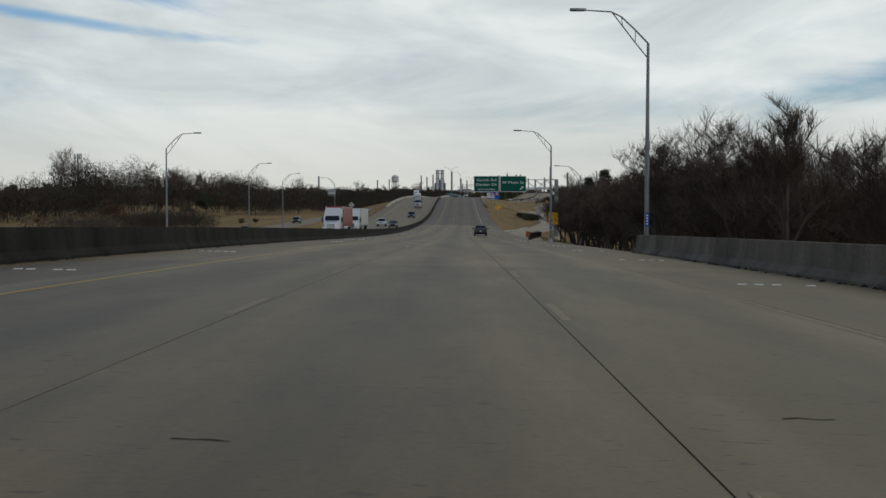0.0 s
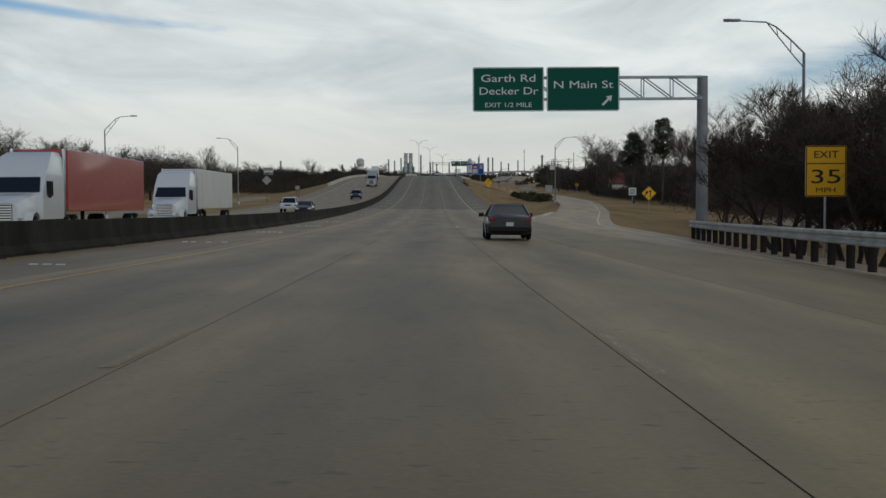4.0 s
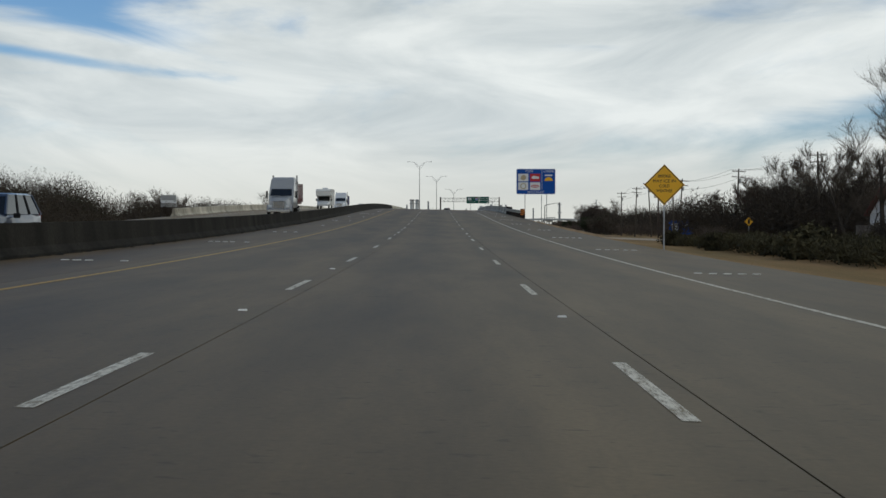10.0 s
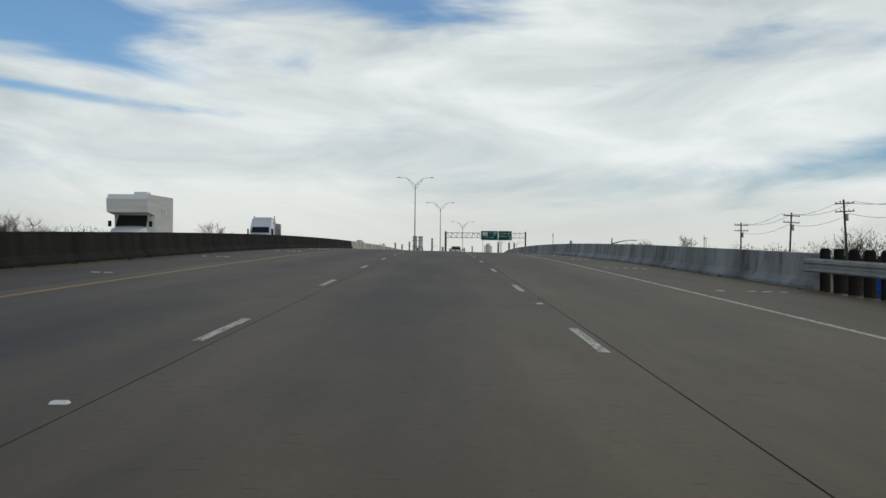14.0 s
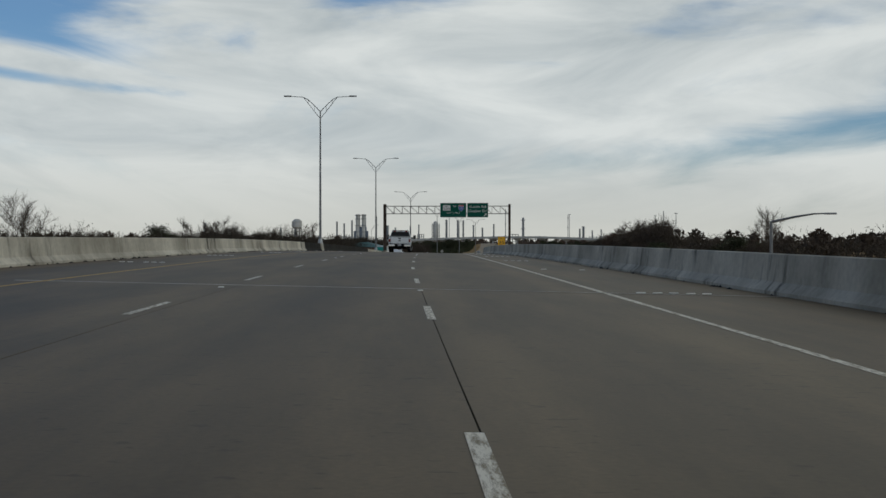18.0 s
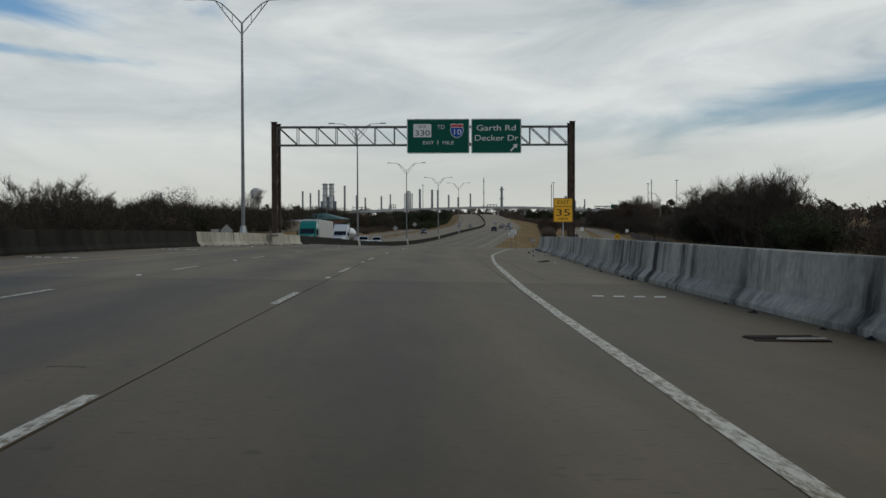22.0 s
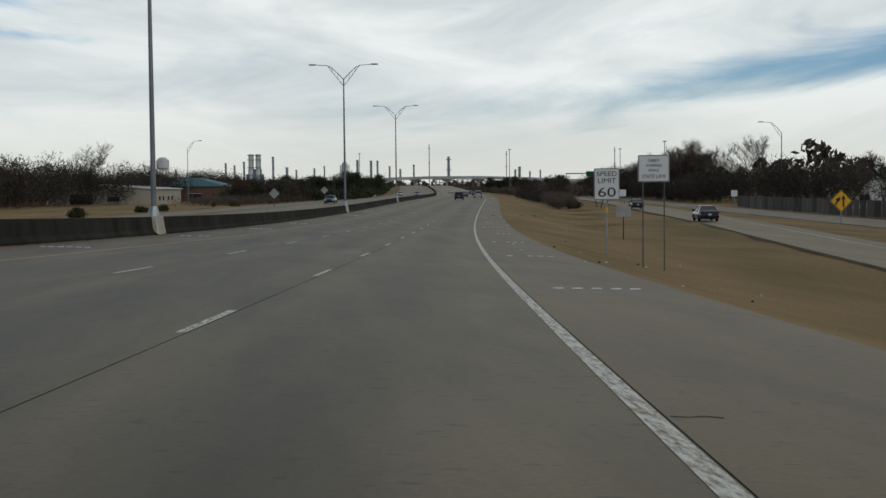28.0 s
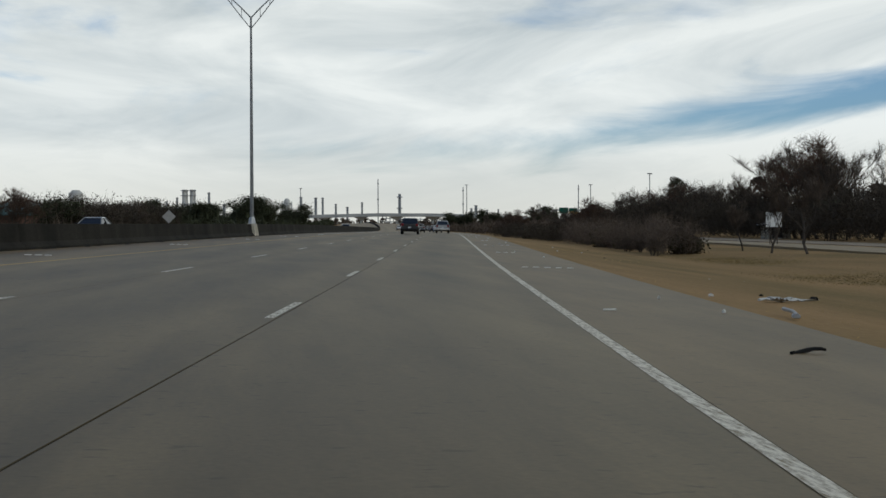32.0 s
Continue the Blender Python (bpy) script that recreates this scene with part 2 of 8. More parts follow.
def road_concrete(name, base, rand=0.06, lanes=False, spec=0.36):
    """Old tined concrete: brown-grey, tyre-darkened along the lanes, with stains, fine pits and transverse tining."""
    m = material(name, base, rough=0.55, vary=0.2, scale=0.35, fine=22, bump=0.14, stretch=(2.2, 0.25, 1), rand=rand,
                 spec=spec, bump_dist=0.005)
    n, l = m.node_tree.nodes, m.node_tree.links
    b = n["Principled BSDF"]
    b.inputs["Specular Tint"].default_value = (1.0, 0.87, 0.63, 1)
    src = b.inputs["Base Color"].links[0].from_socket
    tc = n.new("ShaderNodeTexCoord")
    mp = n.new("ShaderNodeMapping"); mp.inputs["Scale"].default_value = (1.0, 0.16, 1.0)
    l.new(tc.outputs["Object"], mp.inputs[0])
    st = n.new("ShaderNodeTexNoise")
    st.inputs["Scale"].default_value, st.inputs["Detail"].default_value, st.inputs["Roughness"].default_value = 1.1, 8, 0.7
    l.new(mp.outputs[0], st.inputs["Vector"])
    rp = n.new("ShaderNodeValToRGB")
    rp.color_ramp.elements[0].position, rp.color_ramp.elements[1].position = 0.30, 0.60
    rp.color_ramp.elements[0].color, rp.color_ramp.elements[1].color = (0.66, 0.66, 0.65, 1), (1, 1, 1, 1)
    l.new(st.outputs[0], rp.inputs[0])
    sp = n.new("ShaderNodeTexNoise")
    sp.inputs["Scale"].default_value, sp.inputs["Detail"].default_value = 6.5, 3
    mp2 = n.new("ShaderNodeMapping"); mp2.inputs["Scale"].default_value = (0.8, 1.6, 1.0)
    l.new(tc.outputs["Object"], mp2.inputs[0]); l.new(mp2.outputs[0], sp.inputs["Vector"])
    r2 = n.new("ShaderNodeValToRGB")
    r2.color_ramp.elements[0].position, r2.color_ramp.elements[1].position = 0.29, 0.36
    r2.color_ramp.elements[0].color, r2.color_ramp.elements[1].color = (0.62, 0.60, 0.58, 1), (1, 1, 1, 1)
    l.new(sp.outputs[0], r2.inputs[0])
    x1 = n.new("ShaderNodeMix"); x1.data_type = "RGBA"; x1.blend_type = "MULTIPLY"; x1.inputs[0].default_value = 1
    x2 = n.new("ShaderNodeMix"); x2.data_type = "RGBA"; x2.blend_type = "MULTIPLY"; x2.inputs[0].default_value = 1
    l.new(src, x1.inputs[6]); l.new(rp.outputs[0], x1.inputs[7])
    l.new(x1.outputs[2], x2.inputs[6]); l.new(r2.outputs[0], x2.inputs[7])
    last = x2.outputs[2]
    if lanes:
        # oil-darkened middle and paler wheel tracks of each lane, patchy along the way
        def mth(op, a, c=0.0):
            q = n.new("ShaderNodeMath")
            q.operation = op
            for i, v in enumerate((a, c)):
                if isinstance(v, (int, float)):
                    q.inputs[i].default_value = v
                else:
                    l.new(v, q.inputs[i])
            return q.outputs[0]
        at_ = n.new("ShaderNodeAttribute"); at_.attribute_name = "across"
        d_ = mth("DIVIDE", at_.outputs["Fac"], 3.66)
        u_ = mth("MULTIPLY", mth("SUBTRACT", d_, mth("ROUND", d_)), 3.66)
        pn = n.new("ShaderNodeTexNoise")
        pn.inputs["Scale"].default_value, pn.inputs["Detail"].default_value = 0.12, 4
        mp3 = n.new("ShaderNodeMapping"); mp3.inputs["Scale"].default_value = (2.5, 0.8, 1.0)
        l.new(tc.outputs["Object"], mp3.inputs[0]); l.new(mp3.outputs[0], pn.inputs["Vector"])
        patch = mth("MULTIPLY", mth("SUBTRACT", pn.outputs[0], 0.28), 2.2)
        oil = mth("MULTIPLY", mth("POWER", 2.718, mth("MULTIPLY", mth("MULTIPLY", u_, u_), -2.6)), patch)
        side = mth("SUBTRACT", mth("ABSOLUTE", u_), 1.25)
        pale = mth("POWER", 2.718, mth("MULTIPLY", mth("MULTIPLY", side, side), -9.0))
        f_ = mth("ADD", mth("SUBTRACT", 1.02, mth("MULTIPLY", oil, 0.36)), mth("MULTIPLY", pale, 0.17))
        x3 = n.new("ShaderNodeMix"); x3.data_type = "RGBA"; x3.blend_type = "MULTIPLY"; x3.inputs[0].default_value = 1
        l.new(last, x3.inputs[6]); l.new(f_, x3.inputs[7])
        last = x3.outputs[2]
    l.new(last, b.inputs["Base Color"])
    return m


def streaked(m, more=0.0):
    """Dark runs of dirt: narrow along the wall, long down its face, gathered in patches."""
    n, l = m.node_tree.nodes, m.node_tree.links
    b = n["Principled BSDF"]
    src = b.inputs["Base Color"].links[0].from_socket
    tc = n.new("ShaderNodeTexCoord")
    out = []
    for scale, stretch, lo, hi in ((1.0, (1.5, 1.5, 0.35), 0.50, 0.66), (0.28, (1, 1, 0.8), 0.46, 0.62)):
        mp = n.new("ShaderNodeMapping"); mp.inputs["Scale"].default_value = stretch
        no = n.new("ShaderNodeTexNoise")
        no.inputs["Scale"].default_value, no.inputs["Detail"].default_value, no.inputs["Roughness"].default_value = scale, 6, 0.62
        mr = n.new("ShaderNodeMapRange")
        mr.inputs["From Min"].default_value, mr.inputs["From Max"].default_value = lo - more, hi - more
        l.new(tc.outputs["Object"], mp.inputs[0]); l.new(mp.outputs[0], no.inputs["Vector"]); l.new(no.outputs[0], mr.inputs[0])
        out.append(mr.outputs[0])
    both = n.new("ShaderNodeMath"); both.operation = "MULTIPLY"
    l.new(out[0], both.inputs[0]); l.new(out[1], both.inputs[1])
    mix = n.new("ShaderNodeMix"); mix.data_type = "RGBA"
    mix.inputs[7].default_value = (0.075, 0.068, 0.055, 1)
    l.new(both.outputs[0], mix.inputs[0]); l.new(src, mix.inputs[6]); l.new(mix.outputs[2], b.inputs["Base Color"])


CONC = (0.256, 0.182, 0.089)
M = {}
M["road"] = road_concrete("lane_concrete", CONC, lanes=True)
M["other"] = road_concrete("opposite_concrete", CONC)
M["shoulder"] = road_concrete("shoulder_concrete", (0.231, 0.159, 0.069))
M["late_road"] = road_concrete("greyer_concrete", (0.165, 0.122, 0.061), lanes=True)
M["late_shoulder"] = road_concrete("greyer_shoulder_concrete", (0.187, 0.130, 0.060))
M["mid_road"] = road_concrete("brown_grey_concrete", (0.205, 0.148, 0.073), lanes=True)
M["mid_shoulder"] = road_concrete("brown_grey_shoulder_concrete", (0.200, 0.139, 0.062))
M["bridge_road"] = road_concrete("bridge_concrete", (0.144, 0.102, 0.051), lanes=True, spec=0.27)
M["bridge_shoulder"] = road_concrete("bridge_shoulder_concrete", (0.134, 0.091, 0.042), spec=0.27)
M["ramp"] = road_concrete("ramp_concrete", (0.403, 0.288, 0.176))
M["asphalt"] = material("old_asphalt", (0.31, 0.25, 0.18), 0.9, vary=0.2, scale=0.4, fine=30, bump=0.3)
M["seal"] = material("joint_sealant", (0.030, 0.026, 0.018), 0.9, vary=0.3, scale=2, fine=20, bump=0.1, spec=0.1)
M["white_line"] = worn_paint("worn_white_line", (0.80, 0.75, 0.63), (0.200, 0.148, 0.072), 0.51)
M["gore_white"] = worn_paint("gore_white_line", (0.78, 0.73, 0.60), (0.180, 0.135, 0.065), 0.55)
M["joint_steel"] = material("worn_joint_steel", (0.45, 0.42, 0.36), 0.6, 0.2, vary=0.25, scale=2, fine=20, bump=0.05)
M["stain"] = material("tyre_rubber_stain", (0.085, 0.072, 0.056), 0.8, vary=0.35, scale=4, fine=25, bump=0.05)
M["post_wood"] = material("tarred_post_wood", (0.030, 0.026, 0.023), 0.95, vary=0.4, scale=3, fine=25, bump=0.3, stretch=(1, 1, 0.2), spec=0.1)
M["rail_steel"] = material("weathered_rail", (0.46, 0.43, 0.36), 0.6, 0.2, vary=0.25, scale=1.5, fine=18, bump=0.05)
M["faint_line"] = worn_paint("almost_worn_line", (0.56, 0.50, 0.40), (0.250, 0.178, 0.088), 0.36)
M["yellow_line"] = worn_paint("worn_yellow_line", (0.60, 0.35, 0.06), (0.22, 0.158, 0.074), 0.56)
M["marker"] = plain("white_marker", (0.86, 0.84, 0.78), 0.5)
M["grass"] = material("dry_grass", (0.310, 0.195, 0.092), 0.95, vary=0.26, scale=0.3, fine=7, bump=0.6, stretch=(0.9, 0.14, 1),
                      dark=(0.215, 0.155, 0.066), spec=0.1, bump_dist=0.05)
M["blade"] = material("grass_blades", (0.58, 0.38, 0.15), 0.9, vary=0.35, scale=0.3, fine=6, bump=0, spec=0.1)
M["olive_blade"] = material("olive_grass_blades", (0.27, 0.20, 0.085), 0.9, vary=0.3, scale=0.3, fine=6, bump=0, spec=0.1)
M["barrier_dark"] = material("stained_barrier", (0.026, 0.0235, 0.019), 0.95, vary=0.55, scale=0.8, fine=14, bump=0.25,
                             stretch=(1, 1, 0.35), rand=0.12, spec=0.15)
M["barrier_brown"] = material("dirty_barrier", (0.20, 0.165, 0.12), 0.9, vary=0.35, scale=0.6, fine=12, bump=0.25, stretch=(0.8, 0.8, 0.6), rand=0.08, spec=0.15)
streaked(M["barrier_brown"])
M["barrier_worn"] = material("rain_streaked_barrier", (0.60, 0.55, 0.44), 0.9, vary=0.35, scale=0.6, fine=8, bump=0.25, stretch=(0.9, 0.5, 0.7), rand=0.1, spec=0.15)
streaked(M["barrier_worn"], 0.055)
M["barrier_pale"] = material("weathered_barrier", (0.59, 0.55, 0.46), 0.88, vary=0.2, scale=0.5, fine=7, bump=0.2,
                             dark=(0.31, 0.28, 0.22), stretch=(0.8, 0.8, 0.6), rand=0.06, spec=0.25)
streaked(M["barrier_pale"])
M["galv"] = material("galvanised_steel", (0.42, 0.43, 0.44), 0.5, 0.75, vary=0.18, scale=2, fine=25, bump=0.05)
M["pole"] = material("grey_pole", (0.23, 0.235, 0.24), 0.5, 0.55, vary=0.15, scale=1.2, fine=20, bump=0.04)
M["rust"] = material("rusty_steel", (0.085, 0.062, 0.050), 0.8, 0.3, vary=0.4, scale=2.5, fine=25, bump=0.15)
M["truss"] = material("grey_painted_steel", (0.14, 0.135, 0.13), 0.6, 0.35, vary=0.3, scale=1.5, fine=18, bump=0.08)
M["sign_green"] = plain("green_sheeting", (0.0, 0.085, 0.058), 0.5, spec=0.2)
M["sign_blue"] = plain("blue_sheeting", (0.003, 0.075, 0.36), 0.45, spec=0.2)
M["sign_white"] = plain("white_sheeting", (0.74, 0.74, 0.72), 0.5)
M["sign_yellow"] = plain("yellow_sheeting", (0.88, 0.46, 0.012), 0.45)
M["sign_red"] = plain("red_sheeting", (0.50, 0.015, 0.02), 0.45)
M["sign_black"] = plain("black_legend", (0.012, 0.012, 0.012), 0.55)
M["sign_back"] = material("bare_aluminium", (0.38, 0.37, 0.35), 0.5, 0.5, vary=0.12, scale=2, fine=20, bump=0.03)
M["sign_tan"] = plain("tan_panel", (0.45, 0.36, 0.22), 0.6)
M["orange"] = plain("orange_stripe", (0.70, 0.20, 0.01), 0.5)
M["bark"] = material("grey_bark", (0.085, 0.072, 0.060), 0.95, vary=0.35, scale=3, fine=22, bump=0.5, stretch=(1, 1, 0.3), rand=0.25, spec=0.1)
M["twig"] = material("bare_twigs", (0.112, 0.088, 0.070), 0.95, vary=0.3, scale=0.6, fine=9, bump=0, rand=0.3, spec=0.05)
M["twig_red"] = material("rust_brown_leaves", (0.100, 0.062, 0.044), 0.95, vary=0.35, scale=0.6, fine=9, bump=0, rand=0.3, spec=0.05)
# twig brown made darker: the shade inside dense brush is put into the colour
M["thicket"] = material("dense_thicket", (0.066, 0.055, 0.043), 0.95, vary=0.35, scale=0.5, fine=8, bump=0, spec=0.05)
M["leaf"] = material("dark_evergreen_leaves", (0.045, 0.050, 0.027), 0.8, vary=0.4, scale=0.8, fine=8, bump=0, rand=0.3, spec=0.15)
M["bush"] = material("olive_bush_leaves", (0.070, 0.062, 0.034), 0.85, vary=0.4, scale=0.8, fine=8, bump=0, rand=0.3, spec=0.1)
M["wood"] = material("grey_fence_wood", (0.165, 0.14, 0.112), 0.9, vary=0.3, scale=1.2, fine=14, bump=0.3, stretch=(1, 1, 0.2), rand=0.42, spec=0.1)
M["pole_wood"] = material("utility_pole_wood", (0.095, 0.078, 0.062), 0.95, vary=0.3, scale=1, fine=18, bump=0.4, stretch=(1, 1, 0.15), spec=0.1)
M["cable"] = plain("black_cable", (0.015, 0.015, 0.016), 0.6)
M["wall_tan"] = material("tan_metal_wall", (0.40, 0.36, 0.29), 0.7, vary=0.12, scale=0.5, fine=10, bump=0.1, stretch=(3, 3, 0.3))
M["wall_brick"] = material("brown_brick", (0.15, 0.085, 0.06), 0.9, vary=0.3, scale=2, fine=14, bump=0.2)
M["wall_white"] = material("white_siding", (0.74, 0.73, 0.70), 0.7, vary=0.1, scale=0.7, fine=12, bump=0.1, stretch=(0.3, 0.3, 6))
M["roof_teal"] = material("teal_metal_roof", (0.05, 0.135, 0.125), 0.5, 0.2, vary=0.15, scale=0.8, fine=8, bump=0.05)
M["roof_white"] = material("white_metal_roof", (0.66, 0.66, 0.64), 0.5, 0.1, vary=0.1, scale=0.6, fine=8, bump=0.05)
M["roof_red"] = material("red_brown_shingles", (0.13, 0.035, 0.03), 0.9, vary=0.3, scale=2, fine=12, bump=0.3)
M["window_dark"] = plain("dark_window", (0.02, 0.024, 0.028), 0.12, spec=0.7)
# lightened towards blue: the distance haze is painted into this steel colour
M["steel_far"] = material("plant_steel", (0.27, 0.29, 0.31), 0.75, 0.1, vary=0.25, scale=0.08, fine=0.5, bump=0)
M["steel_pale"] = material("pale_stack", (0.55, 0.55, 0.53), 0.7, 0.1, vary=0.15, scale=0.08, fine=0.5, bump=0)
M["plant_blue"] = material("blue_grey_plant", (0.17, 0.21, 0.27), 0.75, 0.1, vary=0.2, scale=0.08, fine=0.5, bump=0)
M["bridge"] = material("pale_bridge_concrete", (0.40, 0.41, 0.41), 0.85, vary=0.15, scale=0.1, fine=2, bump=0.05)
M["tyre"] = material("tyre_rubber", (0.010, 0.010, 0.010), 0.85, vary=0.2, scale=6, fine=40, bump=0.2, spec=0.2)
M["rim"] = material("alloy_rim", (0.55, 0.56, 0.57), 0.3, 0.9, vary=0.1, scale=8, fine=30, bump=0.02)
M["chrome"] = material("chrome", (0.62, 0.63, 0.64), 0.18, 1.0, vary=0.06, scale=5, fine=20, bump=0.0)
M["black_trim"] = plain("black_plastic", (0.008, 0.008, 0.009), 0.55, spec=0.3)
M["glass_dark"] = plain("tinted_glass", (0.010, 0.012, 0.014), 0.06, spec=0.9)
M["lamp_red"] = plain("red_lens", (0.17, 0.005, 0.007), 0.15, coat=0.5)
M["lamp_clear"] = plain("clear_lens", (0.70, 0.72, 0.74), 0.12, coat=0.5)
M["plate"] = plain("plate_white", (0.60, 0.61, 0.62), 0.5)
for nm, col in (("white", (0.66, 0.68, 0.70)), ("black", (0.012, 0.013, 0.015)), ("grey", (0.10, 0.105, 0.11)), ("silver", (0.34, 0.35, 0.36)),
                ("navy", (0.014, 0.022, 0.045)), ("blue", (0.028, 0.045, 0.085)), ("teal", (0.01, 0.20, 0.17)), ("maroon", (0.11, 0.022, 0.025)), ("orange_box", (0.40, 0.05, 0.035)),
                ("dusk", (0.030, 0.031, 0.034)), ("purple", (0.05, 0.04, 0.14))):
    M["paint_" + nm] = plain("paint_" + nm, col, 0.32, coat=0.6)
M["trailer"] = material("white_trailer_wall", (0.62, 0.62, 0.60), 0.45, 0.1, vary=0.1, scale=0.6, fine=6, bump=0.06, stretch=(1, 5, 0.4))
M["tank"] = material("polished_tank", (0.55, 0.57, 0.58), 0.28, 0.7, vary=0.1, scale=0.7, fine=8, bump=0.02)
M["paper"] = plain("litter_paper", (0.66, 0.65, 0.62), 0.8)
M["rubber"] = plain("torn_tyre_rubber", (0.010, 0.010, 0.010), 0.9, spec=0.2)
# ---- mesh tools ----


class Shape:
    """Vertices and faces gathered for one mesh."""

    def __init__(self):
        self.v, self.f = [], []

    def add(self, verts, faces):
        k = len(self.v)
        self.v += [tuple(p) for p in verts]
        self.f += [tuple(i + k for i in f) for f in faces]
        return self

    def box(self, x0, x1, y0, y1, z0, z1, taper=0.0, bevel=0.0):
        """A block; taper draws its top in; bevel cuts its upright and top edges."""
        if bevel:
            ring = lambda b, z: [(x0 + b, y0, z), (x1 - b, y0, z), (x1, y0 + b, z), (x1, y1 - b, z), (x1 - b, y1, z), (x0 + b, y1, z), (x0, y1 - b, z), (x0, y0 + b, z)]
            t = bevel
            top = [(min(max(x, x0 + t), x1 - t), min(max(y, y0 + t), y1 - t), z1) for x, y, _ in ring(2 * t, z1)]
            low = [(min(max(x, x0 + t), x1 - t), min(max(y, y0 + t), y1 - t), z0) for x, y, _ in ring(2 * t, z0)]
            vs = low + ring(t, z0 + t) + ring(t, z1 - t) + top
            fs = [tuple(reversed(range(8))), tuple(range(24, 32))]
            for r in range(3):
                for i in range(8):
                    j = (i + 1) % 8
                    fs.append((r * 8 + i, r * 8 + j, r * 8 + 8 + j, r * 8 + 8 + i))
            return self.add(vs, fs)
        t = taper
        return self.add([(x0, y0, z0), (x1, y0, z0), (x1, y1, z0), (x0, y1, z0), (x0 + t, y0 + t, z1), (x1 - t, y0 + t, z1), (x1 - t, y1 - t, z1), (x0 + t, y1 - t, z1)],
                        [(3, 2, 1, 0), (4, 5, 6, 7), (0, 1, 5, 4), (1, 2, 6, 5), (2, 3, 7, 6), (3, 0, 4, 7)])

    def loft(self, rings, close=True, cap=True):
        """Rings of equally many points, joined in order."""
        n = len(rings[0])
        k = len(self.v)
        for r in rings:
            self.v += [tuple(p) for p in r]
        for a in range(len(rings) - 1):
            for i in range(n if close else n - 1):
                j = (i + 1) % n
                self.f.append((k + a * n + i, k + a * n + j, k + (a + 1) * n + j, k + (a + 1) * n + i))
        if cap:
            self.f.append(tuple(k + i for i in reversed(range(n))))
            self.f.append(tuple(k + (len(rings) - 1) * n + i for i in range(n)))
        return self

    def tube(self, pts, radii, n=6, cap=True):
        rings = []
        pts = [Vector(p) for p in pts]
        for i, p in enumerate(pts):
            d = (pts[min(i + 1, len(pts) - 1)] - pts[max(i - 1, 0)])
            d = d.normalized() if d.length > 1e-6 else Vector((0, 0, 1))
            u = d.cross(Vector((0, 1, 0)) if abs(d.y) < 0.9 else Vector((1, 0, 0))).normalized()
            w = d.cross(u)
            r = radii[i] if isinstance(radii, (list, tuple)) else radii
            rings.append([p + (u * math.cos(a) + w * math.sin(a)) * r for a in (2 * math.pi * k / n for k in range(n))])
        return self.loft(rings, cap=cap)

    def plate(self, outline, y0, y1):
        """A flat outline of (x, z) points with a thickness along y."""
        n = len(outline)
        k = len(self.v)
        self.v += [(x, y0, z) for x, z in outline] + [(x, y1, z) for x, z in outline]
        self.f.append(tuple(k + i for i in range(n)))
        self.f.append(tuple(k + n + i for i in reversed(range(n))))
        for i in range(n):
            j = (i + 1) % n
            self.f.append((k + j, k + i, k + n + i, k + n + j))
        return self

    def mesh(self, name, mat, smooth=False):
        me = bpy.data.meshes.new(name)
        me.from_pydata(self.v, [], self.f)
        me.validate()
        bm = bmesh.new()
        bm.from_mesh(me)
        if len(bm.faces) < 40000:
            bmesh.ops.recalc_face_normals(bm, faces=bm.faces)
        bm.to_mesh(me)
        bm.free()
        me.materials.append(M[mat] if isinstance(mat, str) else mat)
        if smooth:
            me.shade_smooth()
            me.set_sharp_from_angle(angle=radians(38))
        return me


def part(name, shape, mat, parent, label="", smooth=False, at=None, kind=""):
    """One mesh object under a thing or a part."""
    ob = new(name, shape if isinstance(shape, bpy.types.Mesh) else shape.mesh(name, mat, smooth))
    ob.parent = parent
    if at is not None:
        ob.matrix_basis = at
    return tagged(ob, label, kind=kind)


def thing(name, m, label, category, group="", kind=""):
    ob = new(name)
    ob.empty_display_size = 0.3
    ob.matrix_basis = m
    return tagged(ob, label, category, group, kind)


def solid(name, shape, mat, label, category, group="", kind="", smooth=False):
    return tagged(new(name, shape.mesh(name, mat, smooth)), label, category, group, kind)


def lettering(text, size, mat, parent, x, z, y=-0.012, name="legend", width=None, label=""):
    """Raised letters facing -y, centred on x, with their foot at z."""
    cu = bpy.data.curves.new("legend", "FONT")
    cu.body, cu.size, cu.align_x, cu.extrude = text, size / 0.73, "CENTER", 0.004
    tmp = bpy.data.objects.new("legend", cu)
    scene.collection.objects.link(tmp)
    dg = bpy.context.evaluated_depsgraph_get()
    me = bpy.data.meshes.new_from_object(tmp.evaluated_get(dg))
    bpy.data.objects.remove(tmp)
    xs = [v.co.x for v in me.vertices]
    k = width / (max(xs) - min(xs)) if width else 1.0
    me.transform(Matrix.Diagonal((k, 1, 1, 1)))
    me.materials.clear()
    me.materials.append(M[mat])
    return part(name, me, mat, parent, label, at=pose(x, y, z, 90, 0, 0))


